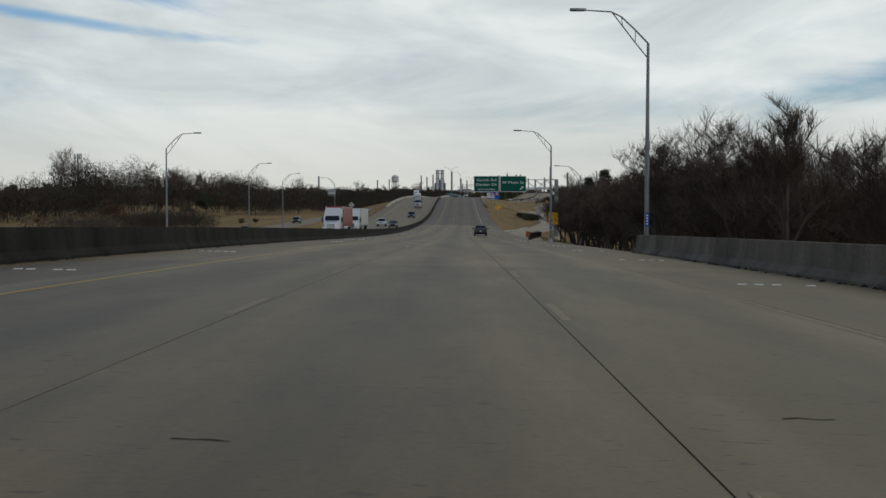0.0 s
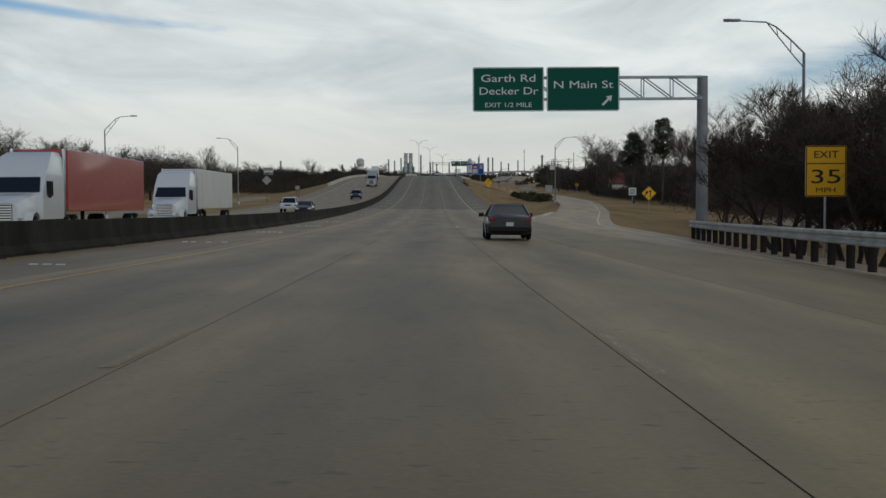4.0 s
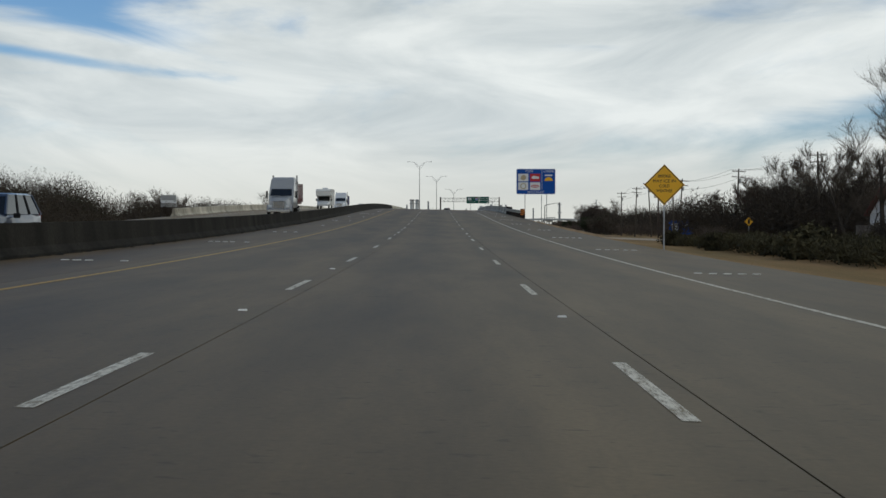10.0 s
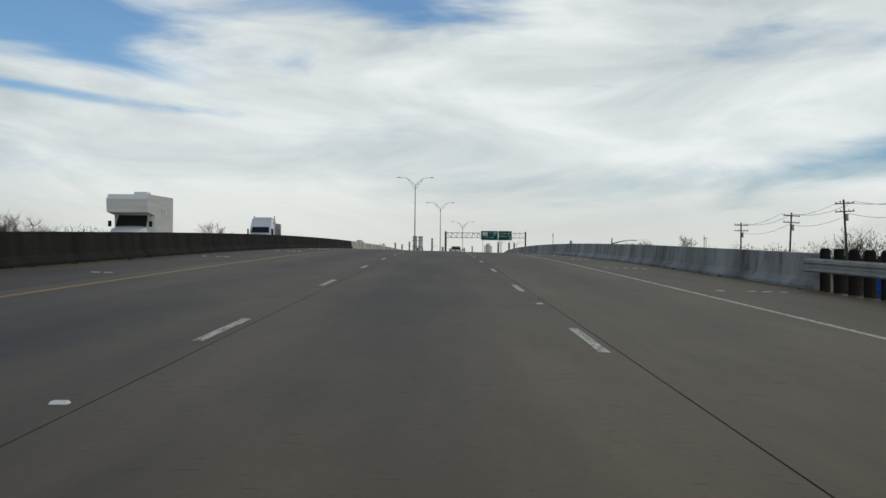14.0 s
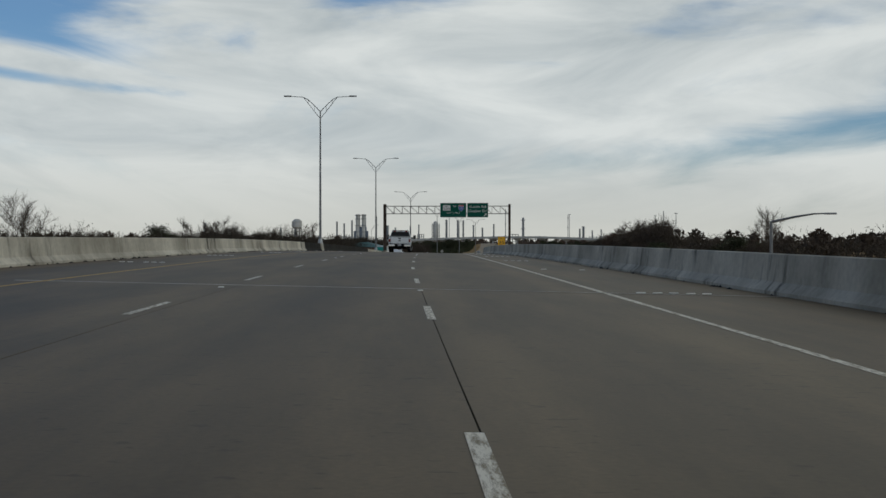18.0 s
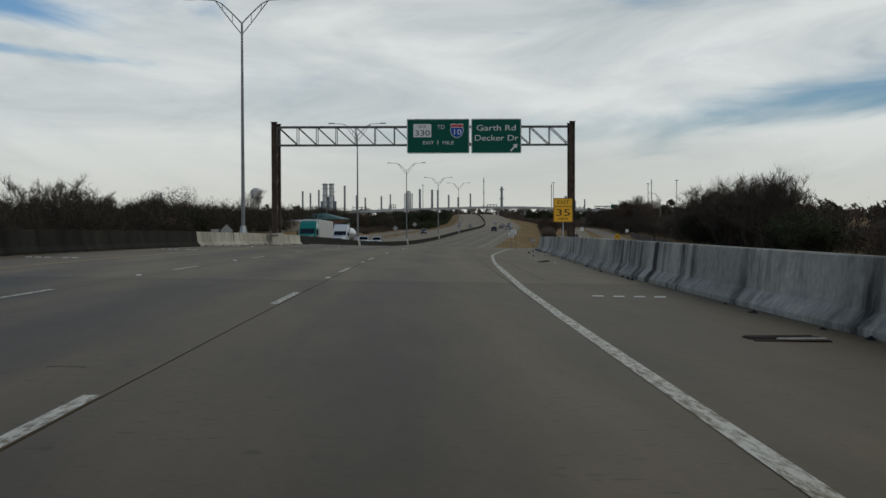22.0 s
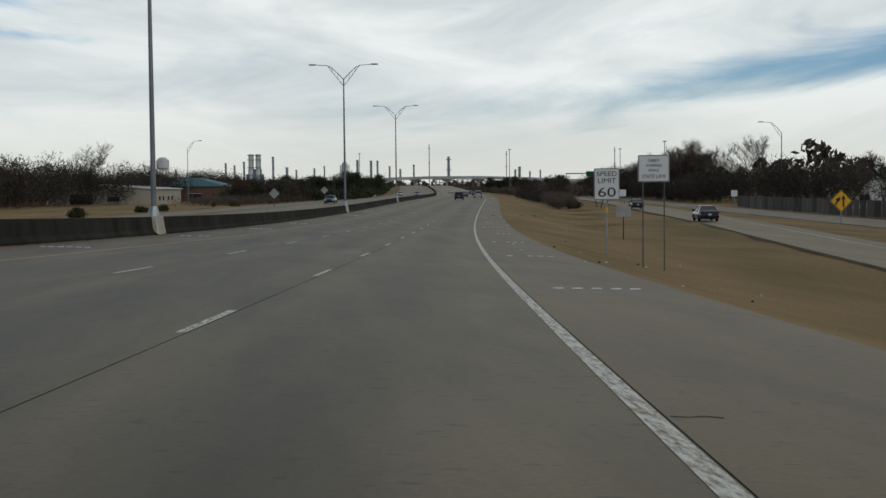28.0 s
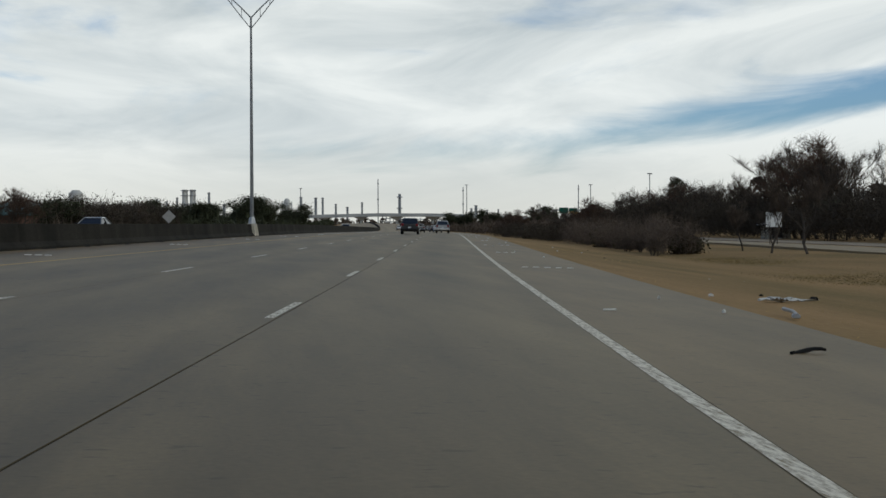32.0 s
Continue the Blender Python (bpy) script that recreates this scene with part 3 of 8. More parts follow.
# ---- the line of the road: slope and heading along it ----
STEP = 40.0
SLOPE = [-1.72, -2.21, -2.70, -3.10, -3.22, -3.05, -2.51, -2.02, -1.30, -0.49, 0.51, 1.57, 2.30, 2.59, 2.25, 1.43, 0.76, 0.29, -0.15,
         -0.71, -1.17, -1.85, -2.51, -3.13, -3.04, -2.39, -1.45, -0.57, 0.19, 0.6, 0.5, 0.2, 0.0, 0.0, 0.0, 0.1]
HEAD = [-1.48, -1.38, -1.25, -1.09, -0.96, -0.90, -0.89, -0.81, -0.64, -0.53, -0.65, -0.88, -1.14, -1.29, -1.17, -0.77, -0.20, 0.62, 1.78,
        3.20, 4.57, 5.76, 6.90, 8.03, 9.21, 10.42, 11.61, 12.68, 13.49, 13.94, 14.14, 14.0, 13.2, 12.2, 11.0, 10.0]
NODE = [-60 + STEP * i for i in range(len(SLOPE))] + [1500.0, 1640.0, 1800.0, 2000.0]
SLOPE += [0.9, 1.3, 1.0, 0.0]
HEAD += [8.0, 7.0, 6.0, 6.0]
GRID = np.arange(-60, 2000.1, 5.0)
_g, _h = np.interp(GRID, NODE, SLOPE) / 100, np.interp(GRID, NODE, HEAD) / 100
_z = np.concatenate([[0], np.cumsum((_g[1:] + _g[:-1]) * 2.5)])
_x = np.concatenate([[0], np.cumsum((_h[1:] + _h[:-1]) * 2.5)])
_x, _z = _x - _x[12], _z - _z[12]


def xc(s):
    return float(np.interp(s, GRID, _x))


def yaw(s):
    return -math.degrees(math.atan(float(np.interp(s, GRID, _h))))


def lin(s, *pairs):
    return float(np.interp(s, pairs[0::2], pairs[1::2]))


MED = -9.2          # foot of the median wall
EDGE = 9.0          # outer edge of the right shoulder
OPP = -27.0         # far edge of the other carriageway


def verge(s):
    """Where the right shoulder meets the grass."""
    return lin(s, 860, EDGE, 885, 8.4)


def zs(s, d):
    """Height of the paved surface; it drains to the outside on both carriageways."""
    z0 = float(np.interp(s, GRID, _z))
    ref = lin(s, 560, 0.5, 660, 4.2)
    fall = lin(s, 800, 0.018, 822, 0.021, 880, 0.021, 955, 0.034, 1085, 0.030, 1200, 0.02)
    if d < MED - 0.3:
        return z0 - fall * (MED - 0.3 - ref) - 0.012 * (MED - 0.3 - d)
    return z0 - fall * (d - ref)


def base(s):
    """Height of the natural ground."""
    return lin(s, -400, -7.4, 200, -7.5, 450, -7.8, 950, -9.9, 1300, -9.6, 2200, -9.0)


def ramp_l(s):
    if s < 560:
        return lin(s, 246, 9.0, 262, 11.3, 292, 16.2, 335, 21.0, 370, 23.6, 420, 24.6, 560, 25.0)
    return lin(s, 860, 9.0, 871, 12.3, 905, 16.0, 963, 21.8, 1018, 25.6, 1060, 27.4, 1113, 28.2, 1150, 29.5, 1400, 31.0)


def ramp_r(s):
    if s < 560:
        return lin(s, 128, 9.0, 190, 12.6, 225, 14.4, 245, 16.8, 293, 23.2, 335, 27.6, 370, 30.2, 420, 31.4, 560, 32.0)
    return lin(s, 752, 9.0, 786, 9.9, 807, 11.3, 831, 12.6, 847, 14.2, 860, 15.9, 875, 17.9, 905, 21.5, 963, 27.4, 1018, 31.4, 1060, 33.2, 1113, 34.0, 1400, 36.5)


def ramp_z(s):
    if s < 560:
        k = lin(s, 246, 0.0, 340, 1.0)
    else:
        k = lin(s, 866, 0.0, 965, 1.0)
    k = k * k * (3 - 2 * k)
    return (1 - k) * zs(s, min(ramp_r(s), 16) * 0.5 + 6) + k * (base(s) + 0.12)


def ground(s, d):
    """Height of the grass and earth, tucked just under the paving."""
    b = base(s)
    if d < OPP - 0.2:
        zl = zs(s, OPP) - 0.06
        b -= 0.2 * math.sin(s * 0.021) * lin(-d, 40, 0, 70, 1)
        return max(b, zl - (OPP - 0.2 - d) / 4.5)
    e = verge(s)
    if d <= e:
        return zs(s, d) - 0.35 if OPP + 0.3 < d < e - 0.3 else zs(s, d) - 0.06
    l, r = ramp_l(s), ramp_r(s)
    zr_ = ramp_z(s)
    if r <= e + 0.01:
        return max(b, zs(s, e) - 0.06 - (d - e) / 4.5)
    if d < l:
        k = (d - e) / max(l - e, 0.01)
        dip = min(0.7, (l - e) * 0.05) * math.sin(math.pi * k)
        return (1 - k) * (zs(s, e) - 0.06) + k * (zr_ - 0.06) - dip
    if d <= r:
        return zr_ - 0.2
    return max(b, zr_ - 0.06 - (d - r) / 5.0)


def at(s, d, dz=0.0, turn=0.0, on="ground"):
    """The pose of a thing at a place along the road, turned with the road."""
    z = zs(s, d) if on == "road" else (ramp_z(s) if on == "ramp" else ground(s, d))
    return pose(xc(s) + d, s, z + dz, 0, 0, yaw(s) + turn)


def P(s, d, z):
    return (xc(s) + d, s, z)


def strip(s0, s1, d0, d1, lift=0.0, step=6.1, depth=0.0, zf=None, ends=True):
    """A paved ribbon between two lines; d0 and d1 may be functions of s."""
    sh = Shape()
    n = max(1, round((s1 - s0) / step))
    f0 = d0 if callable(d0) else (lambda s: d0)
    f1 = d1 if callable(d1) else (lambda s: d1)
    zf = zf or zs
    rings = []
    for i in range(n + 1):
        s = s0 + (s1 - s0) * i / n
        a, b = f0(s), f1(s)
        za, zb = zf(s, a) + lift, zf(s, b) + lift
        rings.append([P(s, a, za - depth), P(s, a, za), P(s, b, zb), P(s, b, zb - depth)] if depth else [P(s, a, za), P(s, b, zb)])
    return sh.loft(rings, close=bool(depth), cap=bool(depth))


def paving(name, s0, s1, d0, d1, mat, parent, **kw):
    """A strip that knows, at each of its points, how far it lies from the middle of the carriageway."""
    sh = strip(s0, s1, d0, d1, **kw)
    me = bpy.data.meshes.new(name)
    me.from_pydata(sh.v, [], sh.f)
    me.materials.append(M[mat])
    a = me.attributes.new("across", "FLOAT", "POINT")
    a.data.foreach_set("value", [p[0] - xc(p[1]) for p in sh.v])
    if kw.get("depth"):
        bm = bmesh.new()
        bm.from_mesh(me)
        bmesh.ops.recalc_face_normals(bm, faces=bm.faces)
        bm.to_mesh(me)
        bm.free()
    return part(name, me, mat, parent)


# ---- ground: one sheet to the horizon ----
def build_ground():
    ss = [-900, -500, -300, -180, -120] + list(np.arange(-60, 1300, 8)) + [1320, 1360, 1400, 1450, 1500, 1600, 1700, 1850, 2000, 2300, 2700, 3300, 4200, 4900]
    dd = [-2600, -1500, -900, -500, -300, -200, -150, -110, -80, -62, -50, -42, -36, -32, -29.5, -27.9, -27.25, -27.15, -26, -18, -10, 0, 8.2, 8.65, 9.05, 9.6, 10.4, 11.4, 12.5, 14, 15.5, 17, 18.5, 20, 21.5, 23, 24.5, 26, 28, 30, 32, 34, 37, 40, 45, 52, 60, 75, 95, 130, 200, 320, 550, 1000, 1700, 2600]
    vs, fs = [], []
    for s in ss:
        c = min(max(s, -60), 2000)
        for d in dd:
            z = ground(c, d) if -60 <= s <= 2000 else base(s)
            z += 0.10 * noise.noise(Vector((d * 0.11, s * 0.08, 3))) * (1 if abs(d) > 12 else 0)
            vs.append((xc(c) + d + (s - c) * 0.05, s, z))
    n = len(dd)
    for i in range(len(ss) - 1):
        for j in range(n - 1):
            a = i * n + j
            fs.append((a, a + 1, a + n + 1, a + n))
    me = bpy.data.meshes.new("ground")
    me.from_pydata(vs, [], fs)
    me.materials.append(M["grass"])
    me.shade_smooth()
    tagged(new("ground", me), "dry tan winter grass on verges and fields", "grass", kind="structure")


build_ground()

# ---- paving ----
road = thing("road", Matrix.Identity(4), "worn grey-brown concrete freeway carriageway with dark sealed joints", "road", kind="structure")
bed = strip(-60, 1310, MED + 0.02, lambda s: verge(s) - 0.02, lift=-0.007, step=6.1)
part("joint_bed", bed, "seal", road, "black joint sealant")
SLAB = 24.4


def joint_a(s):
    return lin(s, 0, -1.75, 215, -1.75, 298, -1.98, 301.3, -1.98, 301.5, -1.38, 320, -1.45, 430, -1.68, 560, -1.62, 600, -1.66, 745, -1.75)


def joint_b(s):
    return lin(s, 0, 1.88, 100, 1.93, 200, 1.86, 302, 1.86, 322, 2.22, 345, 2.22, 395, 2.09, 430, 2.05, 558, 2.22, 585, 2.07, 612, 1.93, 728, 1.97, 745, 1.97, 789, 1.83, 825, 1.85, 925, 1.92, 990, 2.0, 1060, 2.01, 1200, 1.95)


def joint_c(s):
    return lin(s, 260, 5.12, 300, 5.5, 600, 5.5, 745, 5.52, 790, 5.49, 815, 5.47, 830, 5.6, 922, 5.66)


# the joints shift sideways at the crack near 301 m; the bridge deck is one wide pour up to its expansion joints
CUTS = (lambda s: MED + 0.02, lambda s: -6.25, joint_a, joint_b, joint_c, verge)
ENDS = [301.4 + SLAB * (i - 15) for i in range(28)] + [608.2, 632.3, 656.3, 680.3, 704.2, 711.5, 717.3] + [740.6 + SLAB * i for i in range(23)] + [1306.4]
for s0, s1 in zip(ENDS, ENDS[1:]):
    tone = "bridge_" if 300 < s0 < 740 else "mid_" if 740 < s0 < 895 or s0 < 30 else "late_" if s0 > 895 else ""
    if 600 < s0 < 717:
        paving("slab", s0 + 0.0015, s1 - 0.0015, MED + 0.02, EDGE, "bridge_road", road, depth=0.02)
        continue
    for j in range(5):
        wide = 0.010 if s0 > 717 else 0.0065
        a, b = 0.0 if j == 0 else (wide if j == 3 else 0.0065), 0.0 if j == 4 else (wide if j == 2 else 0.0065)
        lo_, hi_ = (lambda s, f=CUTS[j], q=a: f(min(max(s, s0 + 0.15), s1 - 0.15)) + q), (lambda s, f=CUTS[j + 1], q=b: f(min(max(s, s0 + 0.15), s1 - 0.15)) - q)
        paving("slab", s0 + 0.0015, s1 - 0.0015, lo_, hi_, tone + ("road" if 0 < j < 4 else "shoulder"), road, depth=0.02)
paving("far_paving", 1306.4, 1990, MED, EDGE, "road", road, lift=-0.01, step=20)

other = thing("opposite_road", Matrix.Identity(4), "grey concrete carriageway of the oncoming traffic", "road", kind="structure")
for j, (a, b) in enumerate(((OPP, -23.4), (-23.38, -19.72), (-19.70, -16.04), (-16.02, -12.36), (-12.34, MED - 0.62))):
    part("lane", strip(-60, 1990, a, b, depth=0.03, step=12), "shoulder" if j in (0, 4) else "other", other)

ramps = thing("exit_ramp", Matrix.Identity(4), "pale concrete exit ramp curving away to the frontage road", "ramp", kind="structure")


def gore1_z(s, d):
    k = lin(s, 246, 0, 262, 1)
    return (1 - k) * zs(s, d) + k * ramp_z(s)


def gore2_z(s, d):
    k = lin(s, 866, 0, 885, 1)
    return (1 - k) * zs(s, d) + k * ramp_z(s)


part("paving", strip(128, 246, EDGE + 0.012, ramp_r, zf=gore1_z, depth=0.03, step=4), "ramp", ramps)
part("paving", strip(246, 560, ramp_l, ramp_r, zf=gore1_z, depth=0.03, step=4), "ramp", ramps)
ramp2 = thing("exit_ramp", Matrix.Identity(4), "grey concrete exit ramp beside a grass island", "ramp", kind="structure")
part("paving", strip(752, 866, EDGE + 0.012, ramp_r, zf=gore2_z, depth=0.03, step=4), "shoulder", ramp2)
part("paving", strip(866, 1400, ramp_l, ramp_r, zf=gore2_z, depth=0.6, step=4), "shoulder", ramp2)
front = thing("frontage_road", Matrix.Identity(4), "narrow grey frontage road beside a board fence", "road", kind="structure")
part("paving", strip(640, 1400, 37.5, 44.0, zf=lambda s, d: base(s) + 0.07, depth=0.5, step=8), "asphalt", front)
part("paving", strip(120, 262, 33.0, 40.0, zf=lambda s, d: base(s) + 0.07, depth=0.5, step=8), "asphalt", front)
lfront = thing("frontage_road", Matrix.Identity(4), "grey frontage road below the oncoming lanes", "road", kind="structure")
part("paving", strip(-60, 460, -46, -38.5, zf=lambda s, d: base(s) + 0.07, depth=0.06, step=10), "asphalt", lfront)
part("paving", strip(880, 1600, -44, -36.5, zf=lambda s, d: base(s) + 0.07, depth=0.06, step=10), "asphalt", lfront)
# ---- painted lines ----
def paint(name, s0, s1, d0, d1, mat, parent, lift=0.004, zf=None, step=6.1):
    return part(name, strip(s0, s1, d0, d1, lift=lift, zf=zf, step=step), mat, parent)


PERIOD = 12.19
rng0 = random.Random(3)


def dash_a(s):
    return lin(s, 0, -1.85, 295, -1.85, 320, -1.77, 430, -1.83, 565, -1.82, 620, -1.9)


def dash_b(s):
    return lin(s, 0, 2.01, 295, 2.0, 309, 2.0, 430, 1.90, 563, 2.08, 600, 1.98, 623, 1.84, 700, 1.90, 930, 1.86, 1000, 1.92)


def edge_d(s):
    return lin(s, 0, 5.02, 140, 5.05, 262, 5.45, 314, 5.58, 430, 5.40, 470, 5.48, 565, 5.55, 690, 5.53, 728, 5.58, 736, 5.58, 742, 5.68, 752, 5.84, 753, 5.55, 920, 5.57, 1400, 5.62)


def yellow_d(s):
    return lin(s, 0, -5.4, 110, -5.5, 200, -5.68)


for k in range(-4, 104):
    s0 = 429.2 + (PERIOD if k < 31 else 12.15) * (k - 31)
    for f in (dash_a, dash_b):
        worn = s0 < 292 and rng0.random() < 0.93
        paint("lane_dash", s0, s0 + 3.0, lambda s: f(s) - 0.055, lambda s: f(s) + 0.055, "faint_line" if worn else "white_line", road)
for k in range(0, 57):
    a = -60 + 24.4 * k
    paint("yellow_edge_line", a, min(a + 24.4, 1306), lambda s: yellow_d(s) - 0.06, lambda s: yellow_d(s) + 0.06, "yellow_line", road)
for a, b in ((-60, 140), (262, 752), (866, 1306)):
    for k in range(int((b - a) / 24.4) + 1):
        p0 = a + 24.4 * k
        if p0 < b - 0.5:
            w = 0.055 if p0 < 590 else 0.07
            paint("white_edge_line", p0, min(b, p0 + 24.4), lambda s: edge_d(s) - w, lambda s: edge_d(s) + w, "faint_line" if a < 0 else "white_line", road)
edge2 = lambda s: lin(s, 752, 5.77, 757.5, 5.90, 761, 6.03, 768, 6.28, 783, 7.32, 791, 7.9, 819, 10.0, 831, 10.9, 847, 12.6, 860, 14.2, 875, 16.2, 905, 19.8, 963, 25.8, 1018, 29.8, 1060, 31.6, 1113, 32.4, 1400, 34.9)
for k in range(12):
    a = 752 + 24 * k
    paint("white_edge_line", a, a + 24, edge2, lambda s: edge2(s) + 0.11, "white_line", ramp2, lift=0.012, zf=gore2_z, step=4)
paint("sealed_crack", 742, 775, 6.31, 6.325, "seal", road, lift=0.003, step=8)
edge1 = lambda s: ramp_r(s) - 1.3
paint("white_edge_line", 150, 420, lambda s: edge1(s), lambda s: edge1(s) + 0.13, "white_line", ramps, lift=0.01, zf=gore1_z, step=4)
yellow1 = lambda s: lin(s, 236, 10.9, 250, 12.6, 288, 18.2, 326, 21.5, 370, 24.8, 420, 25.8)
paint("yellow_edge_line", 236, 420, yellow1, lambda s: yellow1(s) + 0.12, "yellow_line", ramps, lift=0.01, zf=gore1_z, step=4)
# hatching in the two gores
for i in range(6):
    s = 206 + 6.0 * i
    w = 0.8 + 0.55 * i
    sh = Shape().loft([[P(s + q, d, zs(s, d) + 0.006) for d in (5.6, 5.6 + w)] for q in (0, 0.15)], close=False, cap=False)
    part("gore_hatch", sh, "white_line", road)
for i in range(10):
    s = 826.3 + 5.05 * i
    r = lin(s, 820, 6.0, 826, 6.36, 837, 7.48, 842, 8.0, 851, 8.75, 862, 9.6, 874, 10.4)
    sh = Shape().loft([[P(s + q, 5.6, zs(s + q, 5.6) + 0.012), P(s - 1.2 * (r - 5.6) + q, r, zs(s - 1.2 * (r - 5.6) + q, r) + 0.012)] for q in (0, 0.2)], close=False, cap=False)
    part("gore_hatch", sh, "gore_white", road)
gore_l = lambda s: lin(s, 820, 5.8, 825.3, 6.38, 834.8, 7.5, 842, 8.35, 866, 11.1, 872, 12.0)
paint("gore_line", 828, 872, gore_l, lambda s: gore_l(s) + 0.07, "faint_line", ramp2, lift=0.012, zf=gore2_z, step=3)
# other carriageway
for k in range(-4, 90):
    s0 = 425 + PERIOD * (k - 31)
    for d in (-16.03, -19.71):
        if s0 < 1300:
            paint("lane_dash", s0, s0 + 3.05, d - 0.06, d + 0.06, "white_line", other)
paint("yellow_edge_line", -60, 1300, -12.55, -12.42, "yellow_line", other, step=12)
paint("white_edge_line", -60, 1300, -23.62, -23.49, "white_line", other, step=12)

# raised white markers: rows of bars across the shoulders and single ones between the dashes
bar_mesh = Shape().box(-0.088, 0.088, -0.05, 0.05, 0, 0.02, bevel=0.006).mesh("rumble_bar", "marker")
rng = random.Random(5)
for k in range(-3, 73):
    s = 444.2 + 18.22 * (k - 24)
    if s > 1280:
        break
    skip_r = 135 < s < 262 or 745 < s < 880
    for i in range(6):
        if i < 5 and rng.random() < (0.78 if s < 1000 else 0.55) and not skip_r:
            d = 6.29 + 0.33 * i
            part("rumble_bar", bar_mesh, "marker", road, at=at(s + rng.uniform(-0.03, 0.03), d, 0.0, rng.uniform(-3, 3), on="road"))
        if rng.random() < 0.62:
            d = -8.05 + 0.27 * i
            part("rumble_bar", bar_mesh, "marker", road, at=at(s + 0.4 + rng.uniform(-0.03, 0.03), d, 0.0, rng.uniform(-3, 3), on="road"))
stud_mesh = Shape().box(-0.055, 0.055, -0.05, 0.05, 0, 0.018, taper=0.012).mesh("road_stud", "marker")
for k in range(-4, 71):
    s0 = 429.4 + PERIOD * (k - 31) + 7.6
    for d in (dash_a(s0), dash_b(s0)):
        if rng.random() < 0.4 and s0 > 300:
            part("road_stud", stud_mesh, "marker", road, at=at(s0, d, 0, on="road"))

# pale steel joint at the bridge's head, and dark patches and cracks along the lanes
for s0, s1, mt in ((608.1, 608.3, "joint_steel"), (704.16, 704.24, "seal"), (711.46, 711.54, "seal"), (717.2, 717.36, "joint_steel")):
    for i in range(6):
        d0, d1 = MED + 0.1 + 3.02 * i, MED + 0.1 + 3.02 * (i + 1)
        q0, q1 = -0.13 * (d0 - 3.6), -0.13 * (d1 - 3.6)
        sh = Shape().loft([[P(s0 + q, d, zs(s0, d) + 0.006), P(s1 + q, d, zs(s1, d) + 0.006)] for d, q in ((d0, q0), (d1, q1))], close=False, cap=False)
        part("expansion_joint", sh, mt, road)
        if mt == "joint_steel":
            sh = Shape().loft([[P(s1 + q, d, zs(s1, d) + 0.005), P(s1 + q + 0.05, d, zs(s1, d) + 0.005)] for d, q in ((d0, q0), (d1, q1))], close=False, cap=False)
            part("joint_gap", sh, "seal", road)
# rubbed tyre rubber on the short slabs past the bridge
prng = random.Random(17)
for i in range(26):
    s0, d0 = prng.uniform(704.6, 711.2), prng.choice((2.3, 2.7, 3.1, 3.9, 4.4)) + prng.uniform(-0.2, 0.2)
    w, l = prng.uniform(0.05, 0.22), prng.uniform(0.15, 0.9)
    ring = [(d0 + w * math.cos(a) * prng.uniform(0.6, 1), s0 + l * math.sin(a) * prng.uniform(0.6, 1)) for a in np.linspace(0, 5.6, 9)]
    part("stain", Shape().add([P(b, a, zs(b, a) + 0.003) for a, b in ring], [tuple(range(9))]), "stain", road)
for s0, d in ((710.3, 1.72), (713.0, 1.76)):
    paint("black_dash", s0, s0 + 2.7, d - 0.06, d + 0.06, "seal", road, lift=0.0045)
paint("sealed_crack", 301.4, 301.44, MED + 0.1, EDGE, "seal", road, lift=0.003, step=1)
for i in range(70):
    s = rng.uniform(5, 1120)
    d = rng.uniform(-5.5, 7.5)
    pts = [(s + rng.uniform(-0.05, 0.05), d + 0.1 * q) for q in range(rng.randint(2, 5))]
    if 606 < s < 704:
        continue
    sh = Shape().loft([[P(a, b, zs(a, b) + 0.003), P(a + 0.012 + 0.02 * rng.random(), b, zs(a, b) + 0.003)] for a, b in pts], close=False, cap=False)
    part("crack", sh, "seal", road)

# ---- concrete walls ----
PROFILE = [(0.0, 0.0), (0.0, 0.075), (0.17, 0.25), (0.235, 0.80), (0.25, 0.82), (0.37, 0.82), (0.385, 0.80), (0.45, 0.25), (0.62, 0.075), (0.62, 0.0)]


def wall(name, s0, s1, d, mat_of, label, length=9.1, profile=PROFILE, flip=False, drop=0.0):
    """A run of cast barrier units, each its own piece, with a gap between them."""
    run = thing(name, Matrix.Identity(4), label, "barrier", kind="structure")
    n = max(1, round((s1 - s0) / length))
    for i in range(n):
        a, b = s0 + (s1 - s0) * i / n + 0.012, s0 + (s1 - s0) * (i + 1) / n - 0.012
        rings = []
        for q in range(5):
            s = a + (b - a) * q / 4
            dd = d(s) if callable(d) else d
            zz = zs(s, dd) - drop
            rings.append([P(s, dd + (-u if flip else u), zz + h - (0.06 if h == 0 else 0)) for u, h in profile])
        part("barrier_unit", Shape().loft(rings), mat_of((a + b) / 2), run)
    return run


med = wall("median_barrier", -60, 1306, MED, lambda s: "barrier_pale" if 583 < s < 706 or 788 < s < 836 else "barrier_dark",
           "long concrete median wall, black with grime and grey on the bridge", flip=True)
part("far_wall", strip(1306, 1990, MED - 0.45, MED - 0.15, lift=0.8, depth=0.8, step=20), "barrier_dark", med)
wall("bridge_barrier", -60, 59.2, 8.75, lambda s: "barrier_brown", "grime-stained concrete parapet with cracked joints", drop=0.0)
bar2 = lambda s: lin(s, 481, 8.9, 600, 9.0, 690, 8.75, 715, 8.55, 735, 8.4, 745, 8.4, 752, 8.5, 762, 8.85, 797, 10.15, 801, 10.4, 810, 11.0)
para = wall("bridge_barrier", 482.9, 810, bar2, lambda s: "barrier_pale" if s < 702 else "barrier_worn", "pale weathered concrete parapet with dark runs of dirt", length=15.1)
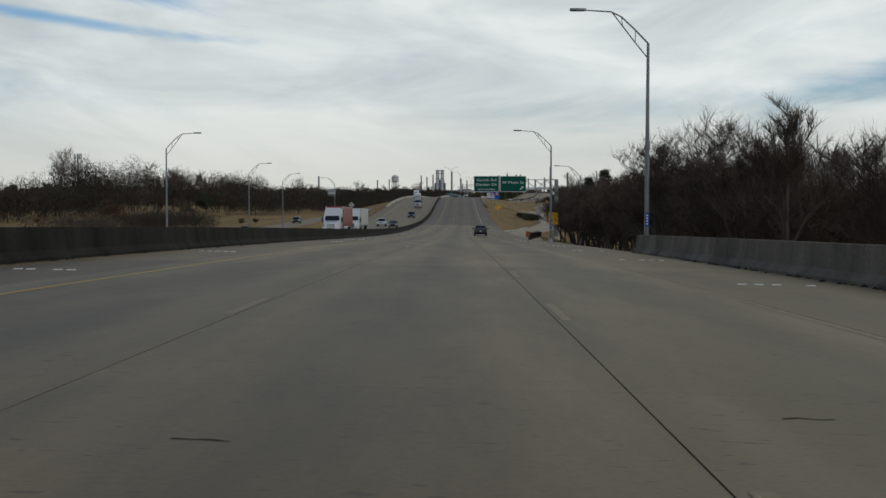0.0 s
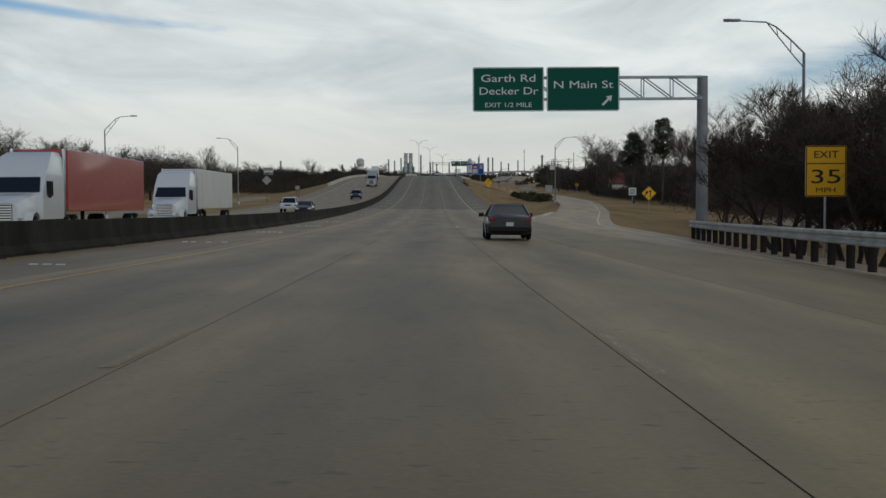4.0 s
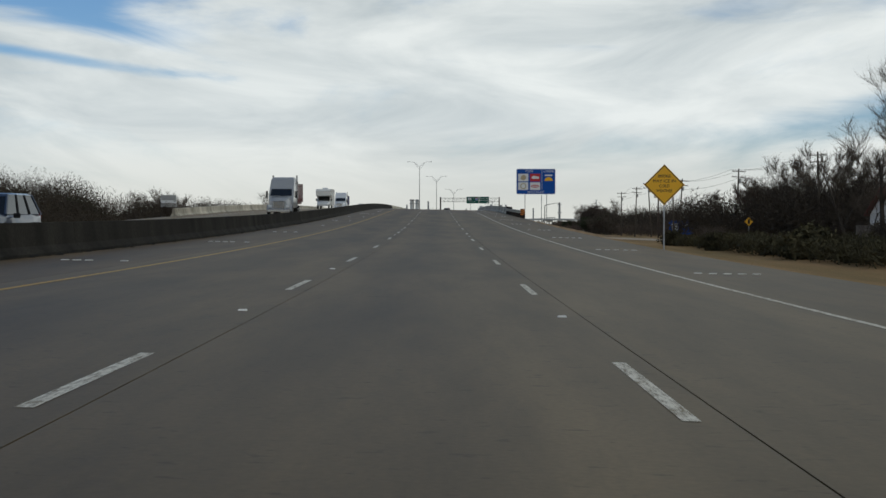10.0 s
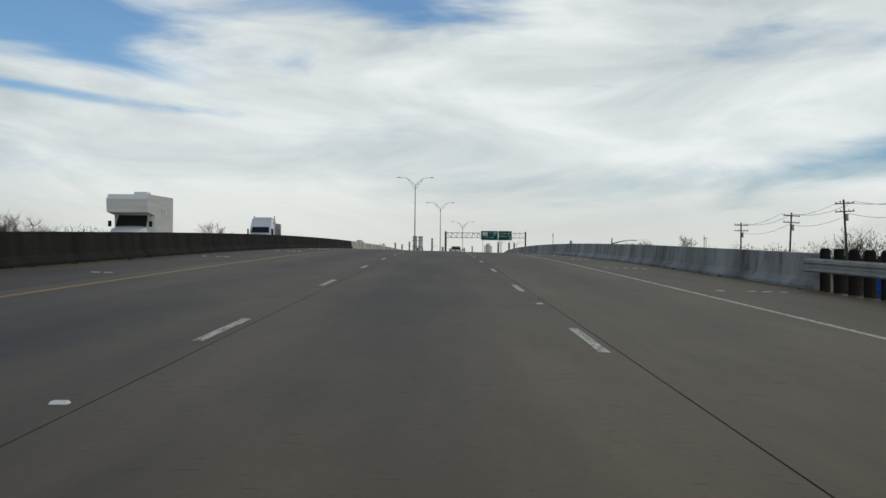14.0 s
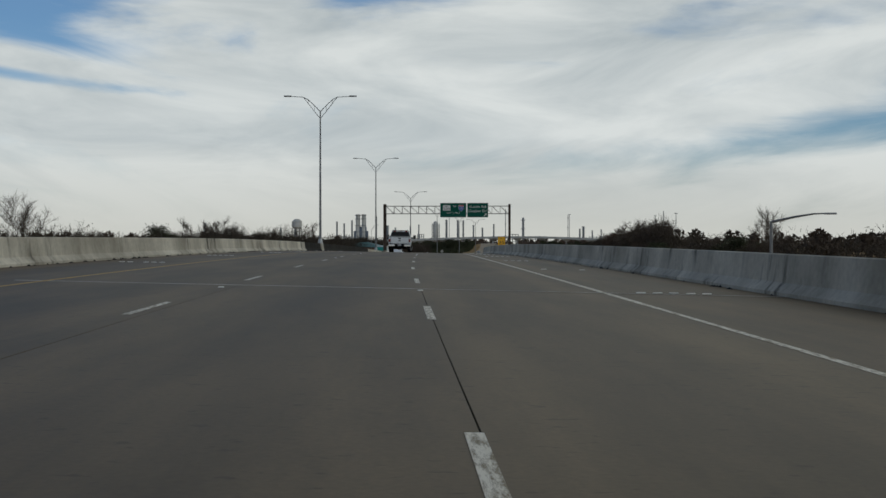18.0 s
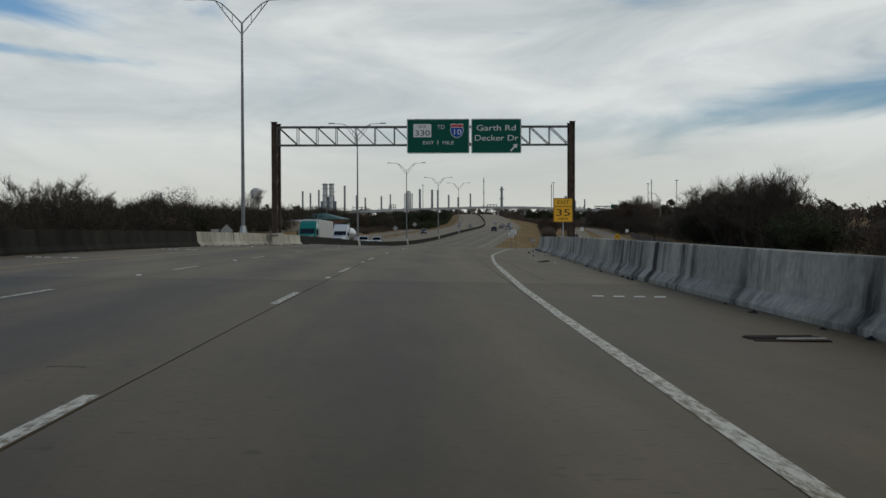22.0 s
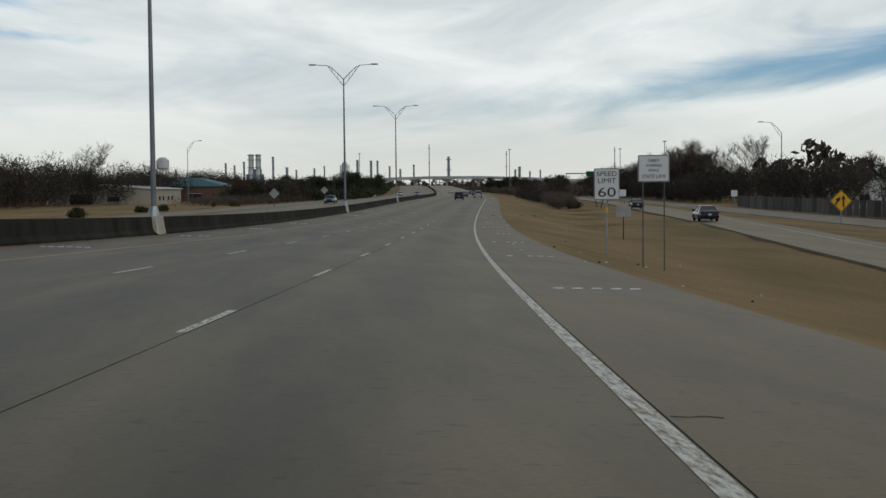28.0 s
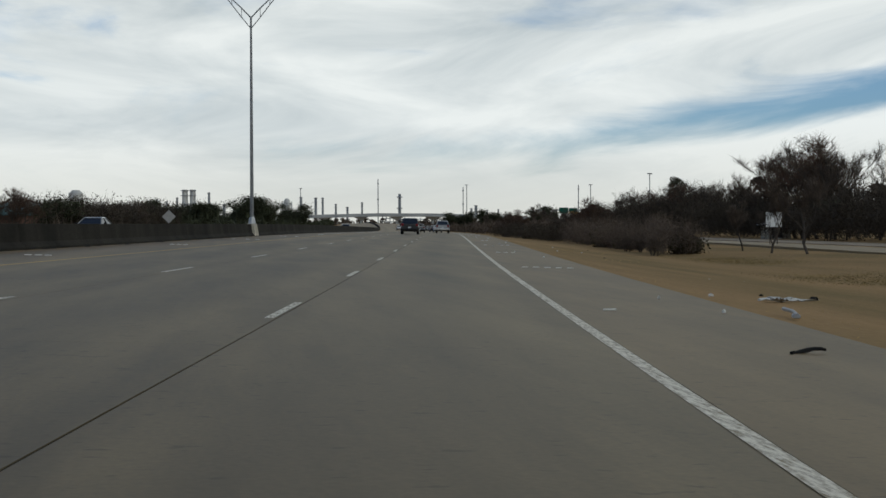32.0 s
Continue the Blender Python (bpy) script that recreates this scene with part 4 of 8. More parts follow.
wall("bridge_barrier", 455, 800, OPP + 0.5, lambda s: "barrier_pale", "pale concrete parapet along the oncoming bridge lanes", flip=True)
slot = Shape().box(-0.004, 0.05, -0.32, 0.32, 0.0, 0.07, bevel=0.01).mesh("drain_slot", "rubber")
for i in range(96):
    s = 270 + 3.03 * i
    part("drain_slot", slot, "rubber", med, at=at(s, MED + 0.002, 0.0, 180, on="road"))
    s = 885 + 3.03 * i
    part("drain_slot", slot, "rubber", med, at=at(s, MED + 0.002, 0.0, 180, on="road"))
for i in range(10):
    s = 786 + 2.4 * i
    part("drain_slot", slot, "rubber", para, at=at(s, bar2(s) - 0.002, 0.0, 0, on="road"))
# clods of dirt and weeds along the foot of the median wall
dirt = Shape()
for i in range(900):
    s = rng.uniform(0, 1180)
    d = MED + 0.03 + abs(rng.gauss(0, 0.09))
    r, h = rng.uniform(0.04, 0.22), rng.uniform(0.02, 0.08)
    z = zs(s, d) - 0.005
    dirt.add([P(s - r * 2, d, z), P(s, d - r * 0.3, z), P(s + r * 2, d, z), P(s, d + r * 0.6, z), P(s, d, z + h)], [(0, 3, 4), (3, 2, 4), (2, 1, 4), (1, 0, 4)])
for i in range(300):
    s = rng.choice((rng.uniform(-5, 47), rng.uniform(481, 800)))
    d = (8.75 if s < 100 else bar2(s)) - 0.03 - abs(rng.gauss(0, 0.09))
    r, h = rng.uniform(0.04, 0.18), rng.uniform(0.02, 0.06)
    z = zs(s, d) - 0.005
    dirt.add([P(s - r * 2, d, z), P(s, d - r * 0.6, z), P(s + r * 2, d, z), P(s, d + r * 0.3, z), P(s, d, z + h)], [(0, 3, 4), (3, 2, 4), (2, 1, 4), (1, 0, 4)])
solid("dirt", dirt, "rubber", "dark dirt and litter gathered along the wall foot", "dirt", kind="stuff")


def guardrail(s0, s1, d, label):
    """A W-beam rail on posts with a striped end panel."""
    g = thing("guardrail", Matrix.Identity(4), label, "guardrail")
    prof = [(0.0, 0.53), (0.06, 0.56), (0.06, 0.62), (0.0, 0.66), (0.0, 0.70), (0.06, 0.74), (0.06, 0.80), (0.0, 0.84)]
    sunk = 0.12 if s1 > 400 else 0.0
    n = max(2, round((s1 - s0) / 1.9))
    rings = []
    for i in range(n + 1):
        s = s0 + (s1 - s0) * i / n
        z = zs(s, d(s)) if s < 240 else zs(s, EDGE)
        rings.append([P(s, d(s) - u, z + h - sunk) for u, h in prof] + [P(s, d(s) - u + 0.012, z + h - sunk) for u, h in reversed(prof)])
    part("rail", Shape().loft(rings), "rail_steel", g)
    stands = [s0 + (s1 - s0) * i / n for i in range(n + 1)]
    if s1 > 400:
        stands = [q for q in stands if q < s1 - 8.4] + [s1 - 0.93 * q for q in range(1, 9)]
    for s in stands:
        near = s1 > 400 and s > s1 - 8.3
        z = zs(s, d(s))
        r, h = (0.12, 0.95) if near else (0.10, 0.72)
        part("post", Shape().tube([(0, 0, -1.2), (0, 0, h - 0.05), (0, 0, h)], [r, r, r * 0.7], 10), "post_wood", g, at=pose(xc(s) + d(s) + 0.16, s, z), smooth=True)
    e = part("end_panel", Shape().box(-0.22, 0.22, -0.05, 0.02, 0.28, 0.92, bevel=0.01), "orange", g, "yellow panel with black slanted stripes", at=pose(xc(s0) + d(s0) - 0.02, s0 - 0.35, zs(s0, d(s0))))
    for q in range(3):
        z0 = 0.30 + 0.2 * q
        part("stripe", Shape().plate([(-0.21, z0 + 0.13), (-0.21, z0 + 0.23), (0.21, z0 + 0.09), (0.21, z0 - 0.01)], -0.056, -0.052), "sign_black", e)
    return g


guardrail(137, 186, lambda s: lin(s, 137, 8.0, 150, 8.95, 186, 12.2), "dull steel guardrail on timber posts with a striped end")
guardrail(459, 483.2, lambda s: lin(s, 459, 9.3, 483.2, 8.80), "steel guardrail leading to the bridge parapet")


# ---- lamp posts ----
def arm(sh, side, top, reach, rise):
    """A curved truss arm of two pipes and its lamp head."""
    up = [(0, 0, top), (side * 0.20 * reach, 0, top + 0.40 * rise), (side * 0.42 * reach, 0, top + 0.80 * rise), (side * 0.58 * reach, 0, top + 0.95 * rise), (side * reach, 0, top + rise)]
    lo = [(0, 0, top - 0.75), (side * 0.20 * reach, 0, top + 0.02 * rise), (side * 0.40 * reach, 0, top + 0.52 * rise), (side * 0.56 * reach, 0, top + 0.92 * rise)]
    sh.tube(up, [0.045, 0.042, 0.040, 0.038, 0.032], 6)
    sh.tube(lo, 0.032, 6)
    sh.tube([lo[1], up[1]], 0.022, 5)
    sh.tube([lo[2], up[2]], 0.022, 5)


def lamp_post(height, arms, base_h=0.5):
    """A tapered steel pole with one or two truss arms and flat lamp heads."""
    t = thing("street_lamp", Matrix.Identity(4), "tall grey steel street lamp with a curved truss arm" if len(arms) == 1 else "tall grey twin-arm street lamp on the median wall", "street lamp")
    part("pole", Shape().tube([(0, 0, 0), (0, 0, height * 0.5), (0, 0, height)], [0.135, 0.105, 0.07], 10), "pole", t, smooth=True)
    part("base", Shape().tube([(0, 0, -0.25), (0, 0, 0.05), (0, 0, 0.32), (0, 0, base_h)], [0.27, 0.27, 0.22, 0.15], 8), "galv", t, "grey breakaway base")
    for side in arms:
        sh = Shape()
        arm(sh, side, height, 3.2, 1.65)
        part("arm", sh, "pole", t, smooth=True)
        x = side * 3.2
        part("lamp_head", Shape().loft([[(x + side * a, b, height + 1.65 + c) for b, c in ((-w, 0.0), (-w * 0.7, 0.09), (w * 0.7, 0.09), (w, 0.0), (w * 0.8, -0.05), (-w * 0.8, -0.05))]
                                        for a, w in ((-0.1, 0.05), (0.1, 0.14), (0.55, 0.15), (0.72, 0.06))]), "pole", t, "flat lamp head", smooth=True)
    return t


twin = lamp_post(14.2, (1, -1))
twin.matrix_basis = at(720.7, MED - 0.31, 0.8, on="road")
twin["group"] = "median lamps"
for s in (803.0, 889.0, 975.0, 1059.7, 1135.0):
    copy_thing(twin, at(s, MED - 0.31, 0.8, on="road"))
for s in (720.7, 803.0, 889.0, 975.0, 1059.7, 1135.0):
    # the wall swells round each lamp's foot
    part("lamp_plinth", Shape().loft([[(-0.36 * k, -0.8, h), (-0.36 * k, 0.8, h), (0.36 * k, 0.8, h), (0.36 * k, -0.8, h)] for k, h in ((1, 0), (0.95, 0.12), (0.62, 0.84))]),
         "barrier_pale", med, at=at(s, MED - 0.31, 0.0, on="road"))
single = lamp_post(10.6, (-1,), 0.45)
single.matrix_basis = at(64.5, 10.2, 0.1)
single["group"] = "verge lamps"
for s, d, turn, k in ((133.5, 10.2, 0, 0.95), (190.0, 18.5, 0, 0.95), (357.3, 22.2, 180, 0.96), (217.2, -35.6, 180, 1.07), (281.0, -39.0, 180, 1.0), (366.2, -36.3, 0, 1.0), (140.5, -31.8, 180, 1.03),
                      (1125.5, 57.0, 0, 1.15), (1263.0, -75.0, 180, 1.38)):
    o = copy_thing(single, at(s, d, 0.05, turn) @ Matrix.Diagonal((1, 1, k, 1)))
# a lamp of the street below the bridge
ul = thing("street_lamp", at(675.0, 27.6, 0.0, -25), "grey street lamp with one plain tapered arm", "street lamp")
uh = -0.31 - ground(675.0, 27.6)
part("pole", Shape().tube([(0, 0, -0.2), (0, 0, uh)], [0.16, 0.10], 10), "pole", ul, smooth=True)
part("arm", Shape().tube([(0, 0, uh - 0.06), (1.6, 0, uh + 0.30), (3.0, 0, uh + 0.52), (3.8, 0, uh + 0.54)], [0.10, 0.085, 0.06, 0.05], 8), "pole", ul, smooth=True)
part("lamp_head", Shape().box(3.7, 4.6, -0.13, 0.13, uh + 0.46, uh + 0.60, bevel=0.03), "galv", ul)
# blue mile tag strapped to two of the poles
for s, d in ((64.5, 10.2), (133.5, 10.2)):
    tag = thing("pole_tag", at(s, d, 0), "small blue number tag strapped to a lamp pole", "tag")
    part("plate", Shape().box(-0.09, 0.09, -0.16, -0.14, 1.55, 2.25, bevel=0.005), "sign_blue", tag)
    for q in range(4):
        part("bar", Shape().box(-0.04, 0.04, -0.166, -0.161, 1.65 + 0.14 * q, 1.73 + 0.14 * q), "sign_white", tag)


# ---- signs ----
def rounded(w, h, r, n=4):
    pts = []
    for cx, cz, a0 in ((w / 2 - r, h / 2 - r, 0), (-w / 2 + r, h / 2 - r, 90), (-w / 2 + r, -h / 2 + r, 180), (w / 2 - r, -h / 2 + r, 270)):
        pts += [(cx + r * math.cos(radians(a0 + 90 * i / n)), cz + r * math.sin(radians(a0 + 90 * i / n))) for i in range(n + 1)]
    return pts


def panel(parent, w, h, x, z, mat, border="sign_white", rim=0.05, r=0.12, y=0.0, name="panel", label=""):
    """A sign face with its border line, facing -y, centred on (x, z)."""
    f = part(name, Shape().plate(rounded(w, h, r), -0.006, 0.03), mat, parent, label, at=pose(x, y, z))
    if border:
        outer, inner = rounded(w - 0.6 * rim, h - 0.6 * rim, r), rounded(w - 2.4 * rim, h - 2.4 * rim, max(r - rim, 0.01))
        n = len(outer)
        sh = Shape().add([(a, -0.010, b) for a, b in outer] + [(a, -0.010, b) for a, b in inner], [(i, (i + 1) % n, n + (i + 1) % n, n + i) for i in range(n)])
        part("border", sh, border, f)
    return f


def arrow(parent, x, z, size, mat="sign_white"):
    k = size
    part("arrow", Shape().plate([(x - 0.5 * k, z - 0.38 * k), (x - 0.36 * k, z - 0.5 * k), (x + 0.16 * k, z + 0.02 * k), (x + 0.32 * k, z - 0.14 * k), (x + 0.42 * k, z + 0.42 * k), (x - 0.14 * k, z + 0.32 * k), (x + 0.02 * k, z + 0.16 * k)], -0.016, -0.011), mat, parent)


def truss(parent, x0, x1, z0, z1, dy=0.45, mat="truss", bays=None):
    """A box truss: four chords, uprights and diagonals."""
    n = bays or max(2, round((x1 - x0) / 1.5))
    for y in (-dy, dy):
        for z in (z0, z1):
            part("chord", Shape().box(x0, x1, y - 0.05, y + 0.05, z - 0.05, z + 0.05), mat, parent)
        for i in range(n):
            a, b = x0 + (x1 - x0) * i / n, x0 + (x1 - x0) * (i + 1) / n
            part("brace", Shape().tube([(a, y, z1 if i % 1 == 0 else z0), (b, y, z0)], 0.035, 4), mat, parent)
            part("strut", Shape().tube([(a, y, z0), (a, y, z1)], 0.03, 4), mat, parent)
    for i in range(0, n + 1, 2):
        a = x0 + (x1 - x0) * i / n
        part("tie", Shape().tube([(a, -dy, z1), (a, dy, z1)], 0.03, 4), mat, parent)


# cantilever over the first exit
g1 = thing("sign_gantry", pose(xc(199.4), 199.4, zs(199.4, 4), 0, 0, yaw(199.4)), "grey cantilever gantry with two green exit signs", "road sign")
gl = ground(199.4, 15.6) - zs(199.4, 4)
part("column", Shape().tube([(15.6, 0, gl - 0.3), (15.6, 0, 8.6)], [0.36, 0.30], 14), "pole", g1, smooth=True)
part("column_base", Shape().tube([(15.6, 0, gl - 0.2), (15.6, 0, gl + 0.5)], [0.62, 0.60], 12), "barrier_pale", g1)
truss(g1, 10.6, 15.5, 7.35, 8.55, mat="galv", bays=3)
truss(g1, 2.9, 10.6, 7.35, 8.55, mat="galv", bays=5)
p1 = panel(g1, 3.95, 2.45, 4.68, 7.88, "sign_green", y=-0.62, name="exit_panel")
lettering("Garth Rd", 0.42, "sign_white", p1, 0, 0.42, width=3.0)
lettering("Decker Dr", 0.42, "sign_white", p1, 0, -0.28, width=3.25)
lettering("EXIT 1/2 MILE", 0.26, "sign_white", p1, 0, -0.98, width=2.6)
p2 = panel(g1, 4.05, 2.45, 8.83, 7.88, "sign_green", y=-0.62, name="exit_panel")
lettering("N Main St", 0.42, "sign_white", p2, 0, 0.05, width=3.3)
arrow(p2, 1.35, -0.62, 0.62)

# full span over the second exit
S2 = 813.4
g2 = thing("sign_gantry", pose(xc(S2), S2, zs(S2, 4), 0, 0, yaw(S2)), "dark steel truss gantry spanning the lanes with green signs", "road sign")
for x, foot in ((-8.8, zs(S2, MED) - zs(S2, 4) + 0.7), (13.75, ground(S2, 13.75) - zs(S2, 4) - 0.2)):
    for y in (-1.05, 1.05):
        h_ = [(-0.19, -0.15), (-0.165, -0.15), (-0.165, -0.015), (0.165, -0.015), (0.165, -0.15), (0.19, -0.15), (0.19, 0.15), (0.165, 0.15), (0.165, 0.015), (-0.165, 0.015), (-0.165, 0.15), (-0.19, 0.15)]
        col = part("column", Shape().loft([[(x + u, y + v, z) for u, v in h_] for z in (foot, 9.5)]), "rust", g2, "rusty steel column with deep flanges")
        part("cap_plate", Shape().box(x - 0.24, x + 0.24, y - 0.23, y + 0.23, 9.5, 9.54), "rust", col)
        part("base_plate", Shape().box(x - 0.30, x + 0.30, y - 0.28, y + 0.28, foot, foot + 0.04), "rust", col)
    n = 8
    for i in range(n):
        a, b = foot + 0.2 + (9.1 - foot) * i / n, foot + 0.2 + (9.1 - foot) * (i + 1) / n
        y0, y1 = (-0.9, 0.9) if i % 2 else (0.9, -0.9)
        part("lattice", Shape().tube([(x, y0, a), (x, y1, b)], 0.05, 4), "truss", g2)
part("plinth", Shape().box(-9.35, -8.35, -1.3, 1.3, zs(S2, MED) - zs(S2, 4) - 0.1, zs(S2, MED) - zs(S2, 4) + 0.85, taper=0.1), "barrier_pale", g2)
part("footing", Shape().box(13.2, 14.3, -1.2, 1.2, ground(S2, 13.75) - zs(S2, 4) - 0.4, ground(S2, 13.75) - zs(S2, 4) + 0.15), "barrier_pale", g2)
truss(g2, -8.6, 13.55, 7.82, 9.2, dy=0.6, mat="truss", bays=15)
q1 = panel(g2, 4.75, 2.62, 3.62, 8.45, "sign_green", y=-0.80, name="route_panel")
sh_ = part("spur_shield", Shape().plate(rounded(1.35, 1.0, 0.06), -0.012, -0.007), "sign_white", q1, at=pose(-1.2, 0, 0.42))
lettering("SPUR", 0.20, "sign_black", sh_, 0, 0.20, y=-0.016, width=0.62)
lettering("330", 0.42, "sign_black", sh_, 0, -0.38, y=-0.016, width=1.12)
lettering("TO", 0.32, "sign_white", q1, 0.22, 0.55, width=0.55)
shp = [(0.0, -0.55), (0.34, -0.36), (0.48, 0.0), (0.42, 0.30), (0.46, 0.44), (0.24, 0.50), (0.0, 0.44), (-0.24, 0.50), (-0.46, 0.44), (-0.42, 0.30), (-0.48, 0.0), (-0.34, -0.36)]
i10 = part("interstate_shield", Shape().plate([(x * 1.08, z * 1.08) for x, z in shp], -0.011, -0.007), "sign_white", q1, at=pose(1.42, 0, 0.42))
part("shield_face", Shape().plate(shp[:3] + [(0.43, 0.22), (-0.43, 0.22)] + shp[10:], -0.015, -0.012), "sign_blue", i10)
part("shield_top", Shape().plate([(0.42, 0.27), (0.45, 0.42), (0.24, 0.48), (0, 0.43), (-0.24, 0.48), (-0.45, 0.42), (-0.42, 0.27)], -0.015, -0.012), "sign_red", i10)
lettering("10", 0.42, "sign_white", i10, 0, -0.30, y=-0.02, width=0.56)
lettering("EXIT", 0.26, "sign_white", q1, -0.75, -0.62, width=0.82)
lettering("1", 0.38, "sign_white", q1, -0.02, -0.64)
lettering("MILE", 0.26, "sign_white", q1, 0.75, -0.62, width=0.85)
q2 = panel(g2, 3.80, 2.62, 8.02, 8.45, "sign_green", y=-0.80, name="exit_panel")
lettering("Garth Rd", 0.44, "sign_white", q2, 0, 0.42, width=2.95)
lettering("Decker Dr", 0.44, "sign_white", q2, 0, -0.34, width=3.3)
arrow(q2, 1.35, -0.85, 0.62)


def post_sign(m, label, posts, foot, category="road sign", post_mat="galv", r=0.04):
    """A sign on posts; foot is how far they reach below the sign's base height."""
    t = thing("road_sign", m, label, category)
    for x in posts:
        part("post", Shape().tube([(x, 0.05, -0.3), (x, 0.05, foot)], r, 8), post_mat, t)
    return t


def diamond(parent, half, z, mat="sign_yellow"):
    f = part("panel", Shape().plate([(half, 0), (0, half), (-half, 0), (0, -half)], -0.006, 0.02), mat, parent, at=pose(0, 0, z))
    a, b = half * 0.97, half * 0.91
    part("border", Shape().add([(a, -0.010, 0), (0, -0.010, a), (-a, -0.010, 0), (0, -0.010, -a), (b, -0.010, 0), (0, -0.010, b), (-b, -0.010, 0), (0, -0.010, -b)],
                               [(i, (i + 1) % 4, 4 + (i + 1) % 4, 4 + i) for i in range(4)]), "sign_black", f)
    return f


def merge_arrows(f, k):
    part("arrow", Shape().plate([(0.10 * k, -0.45 * k), (0.22 * k, -0.45 * k), (0.22 * k, 0.12 * k), (0.32 * k, 0.12 * k), (0.16 * k, 0.42 * k), (0.0, 0.12 * k), (0.10 * k, 0.12 * k)], -0.014, -0.009), "sign_black", f)
    part("arrow", Shape().plate([(-0.46 * k, -0.28 * k), (-0.36 * k, -0.30 * k), (-0.20 * k, -0.02 * k), (-0.10 * k, -0.02 * k), (-0.06 * k, 0.32 * k), (-0.42 * k, 0.12 * k), (-0.32 * k, 0.06 * k)], -0.014, -0.009), "sign_black", f)


def exit_speed(s, d, z, size, label, foot=True):
    t = post_sign(at(s, d), label, (0,) if foot else (), z - zs(s, 4) * 0 + size * 0.4)
    f = panel(t, 1.30 * size, 1.62 * size, 0, z, "sign_yellow", "sign_black", rim=0.035, r=0.07)
    lettering("EXIT", 0.24 * size, "sign_black", f, 0, 0.42 * size, width=0.78 * size)
    part("bar", Shape().box(-0.62 * size, 0.62 * size, -0.012, -0.008, 0.23 * size, 0.26 * size), "sign_black", f)
    lettering("35", 0.46 * size, "sign_black", f, 0, -0.38 * size, width=0.92 * size)
    lettering("MPH", 0.16 * size, "sign_black", f, 0, -0.67 * size, width=0.62 * size)
    return t


gz1 = ground(168.4, 12.9)
exit_speed(168.4, 12.95, zs(168.4, 4) + 2.42 - gz1, 1.0, "yellow advisory exit speed sign on a post")
e2 = exit_speed(800.8, 12.2, -1.73 - ground(800.8, 12.2), 1.0, "yellow advisory exit speed sign on a post behind the parapet", foot=True)

ice = post_sign(at(386.7, 11.4), "yellow diamond warning sign on a steel post", (0,), 4.0)
f = diamond(ice, 1.0, zs(386.7, 4) + 2.62 - ground(386.7, 11.4))
for line, w, z in (("BRIDGE", 0.62, 0.36), ("MAY ICE IN", 1.10, 0.12), ("COLD", 0.50, -0.12), ("WEATHER", 0.78, -0.36)):
    lettering(line, 0.15, "sign_black", f, 0, z, width=w)

for s, d, zt, half in ((290.4, 27.9, -4.15, 0.95), (1019.6, 37.0, -6.85, 0.95)):
    t = post_sign(at(s, d), "yellow diamond merge sign with two black arrows", (0,), zt - ground(s, d) - 0.2)
    merge_arrows(diamond(t, half, zt - half - ground(s, d)), 1.25 * half)
t = post_sign(at(494.9, 42.0), "small yellow diamond signal-ahead sign", (0,), base(494.9) * 0 + 2.6)
f = diamond(t, 0.62, -4.85 - 0.62 - ground(494.9, 42.0))
part("signal_picture", Shape().box(-0.14, 0.14, -0.014, -0.009, -0.32, 0.32), "sign_black", f)

ws = post_sign(at(320.6, 30.1), "small white regulatory sign on a post", (0.35,), 2.7)
f = panel(ws, 1.15, 1.15, 0.35, -4.69 - 0.55 - ground(320.6, 30.1), "sign_white", "sign_black", rim=0.02, r=0.05)
for q in range(4):
    part("legend_bar", Shape().box(-0.38, 0.38, -0.012, -0.008, 0.28 - 0.22 * q, 0.38 - 0.22 * q), "sign_black", f)
bs = post_sign(at(381.9, 22.6), "blank tan sign back on a single post", (0.7,), 3.0, post_mat="rust")
panel(bs, 1.4, 1.45, 0.7, -4.68 - 0.72 - ground(381.9, 22.6), "sign_back", None, r=0.03)

# blue services board
BS = 477.0
gb = ground(BS, 12.1)
blue = post_sign(at(BS, 12.12), "large blue services board on two steel posts with white legends", (-1.3, 1.3), 0.72 - gb - 0.4)
f = panel(blue, 4.68, 3.05, 0, 0.72 - 1.52 - gb, "sign_blue", "sign_white", rim=0.05, r=0.16)
lettering("FOOD", 0.27, "sign_white", f, -0.82, 1.10, width=0.86)
lettering("LODGING", 0.25, "sign_white", f, 1.55, 1.10, width=1.25)
lettering("NEXT RIGHT", 0.27, "sign_white", f, 0.0, -1.38, width=2.0)
part("divider", Shape().box(0.70, 0.74, -0.012, -0.008, -1.0, 1.35), "sign_white", f)
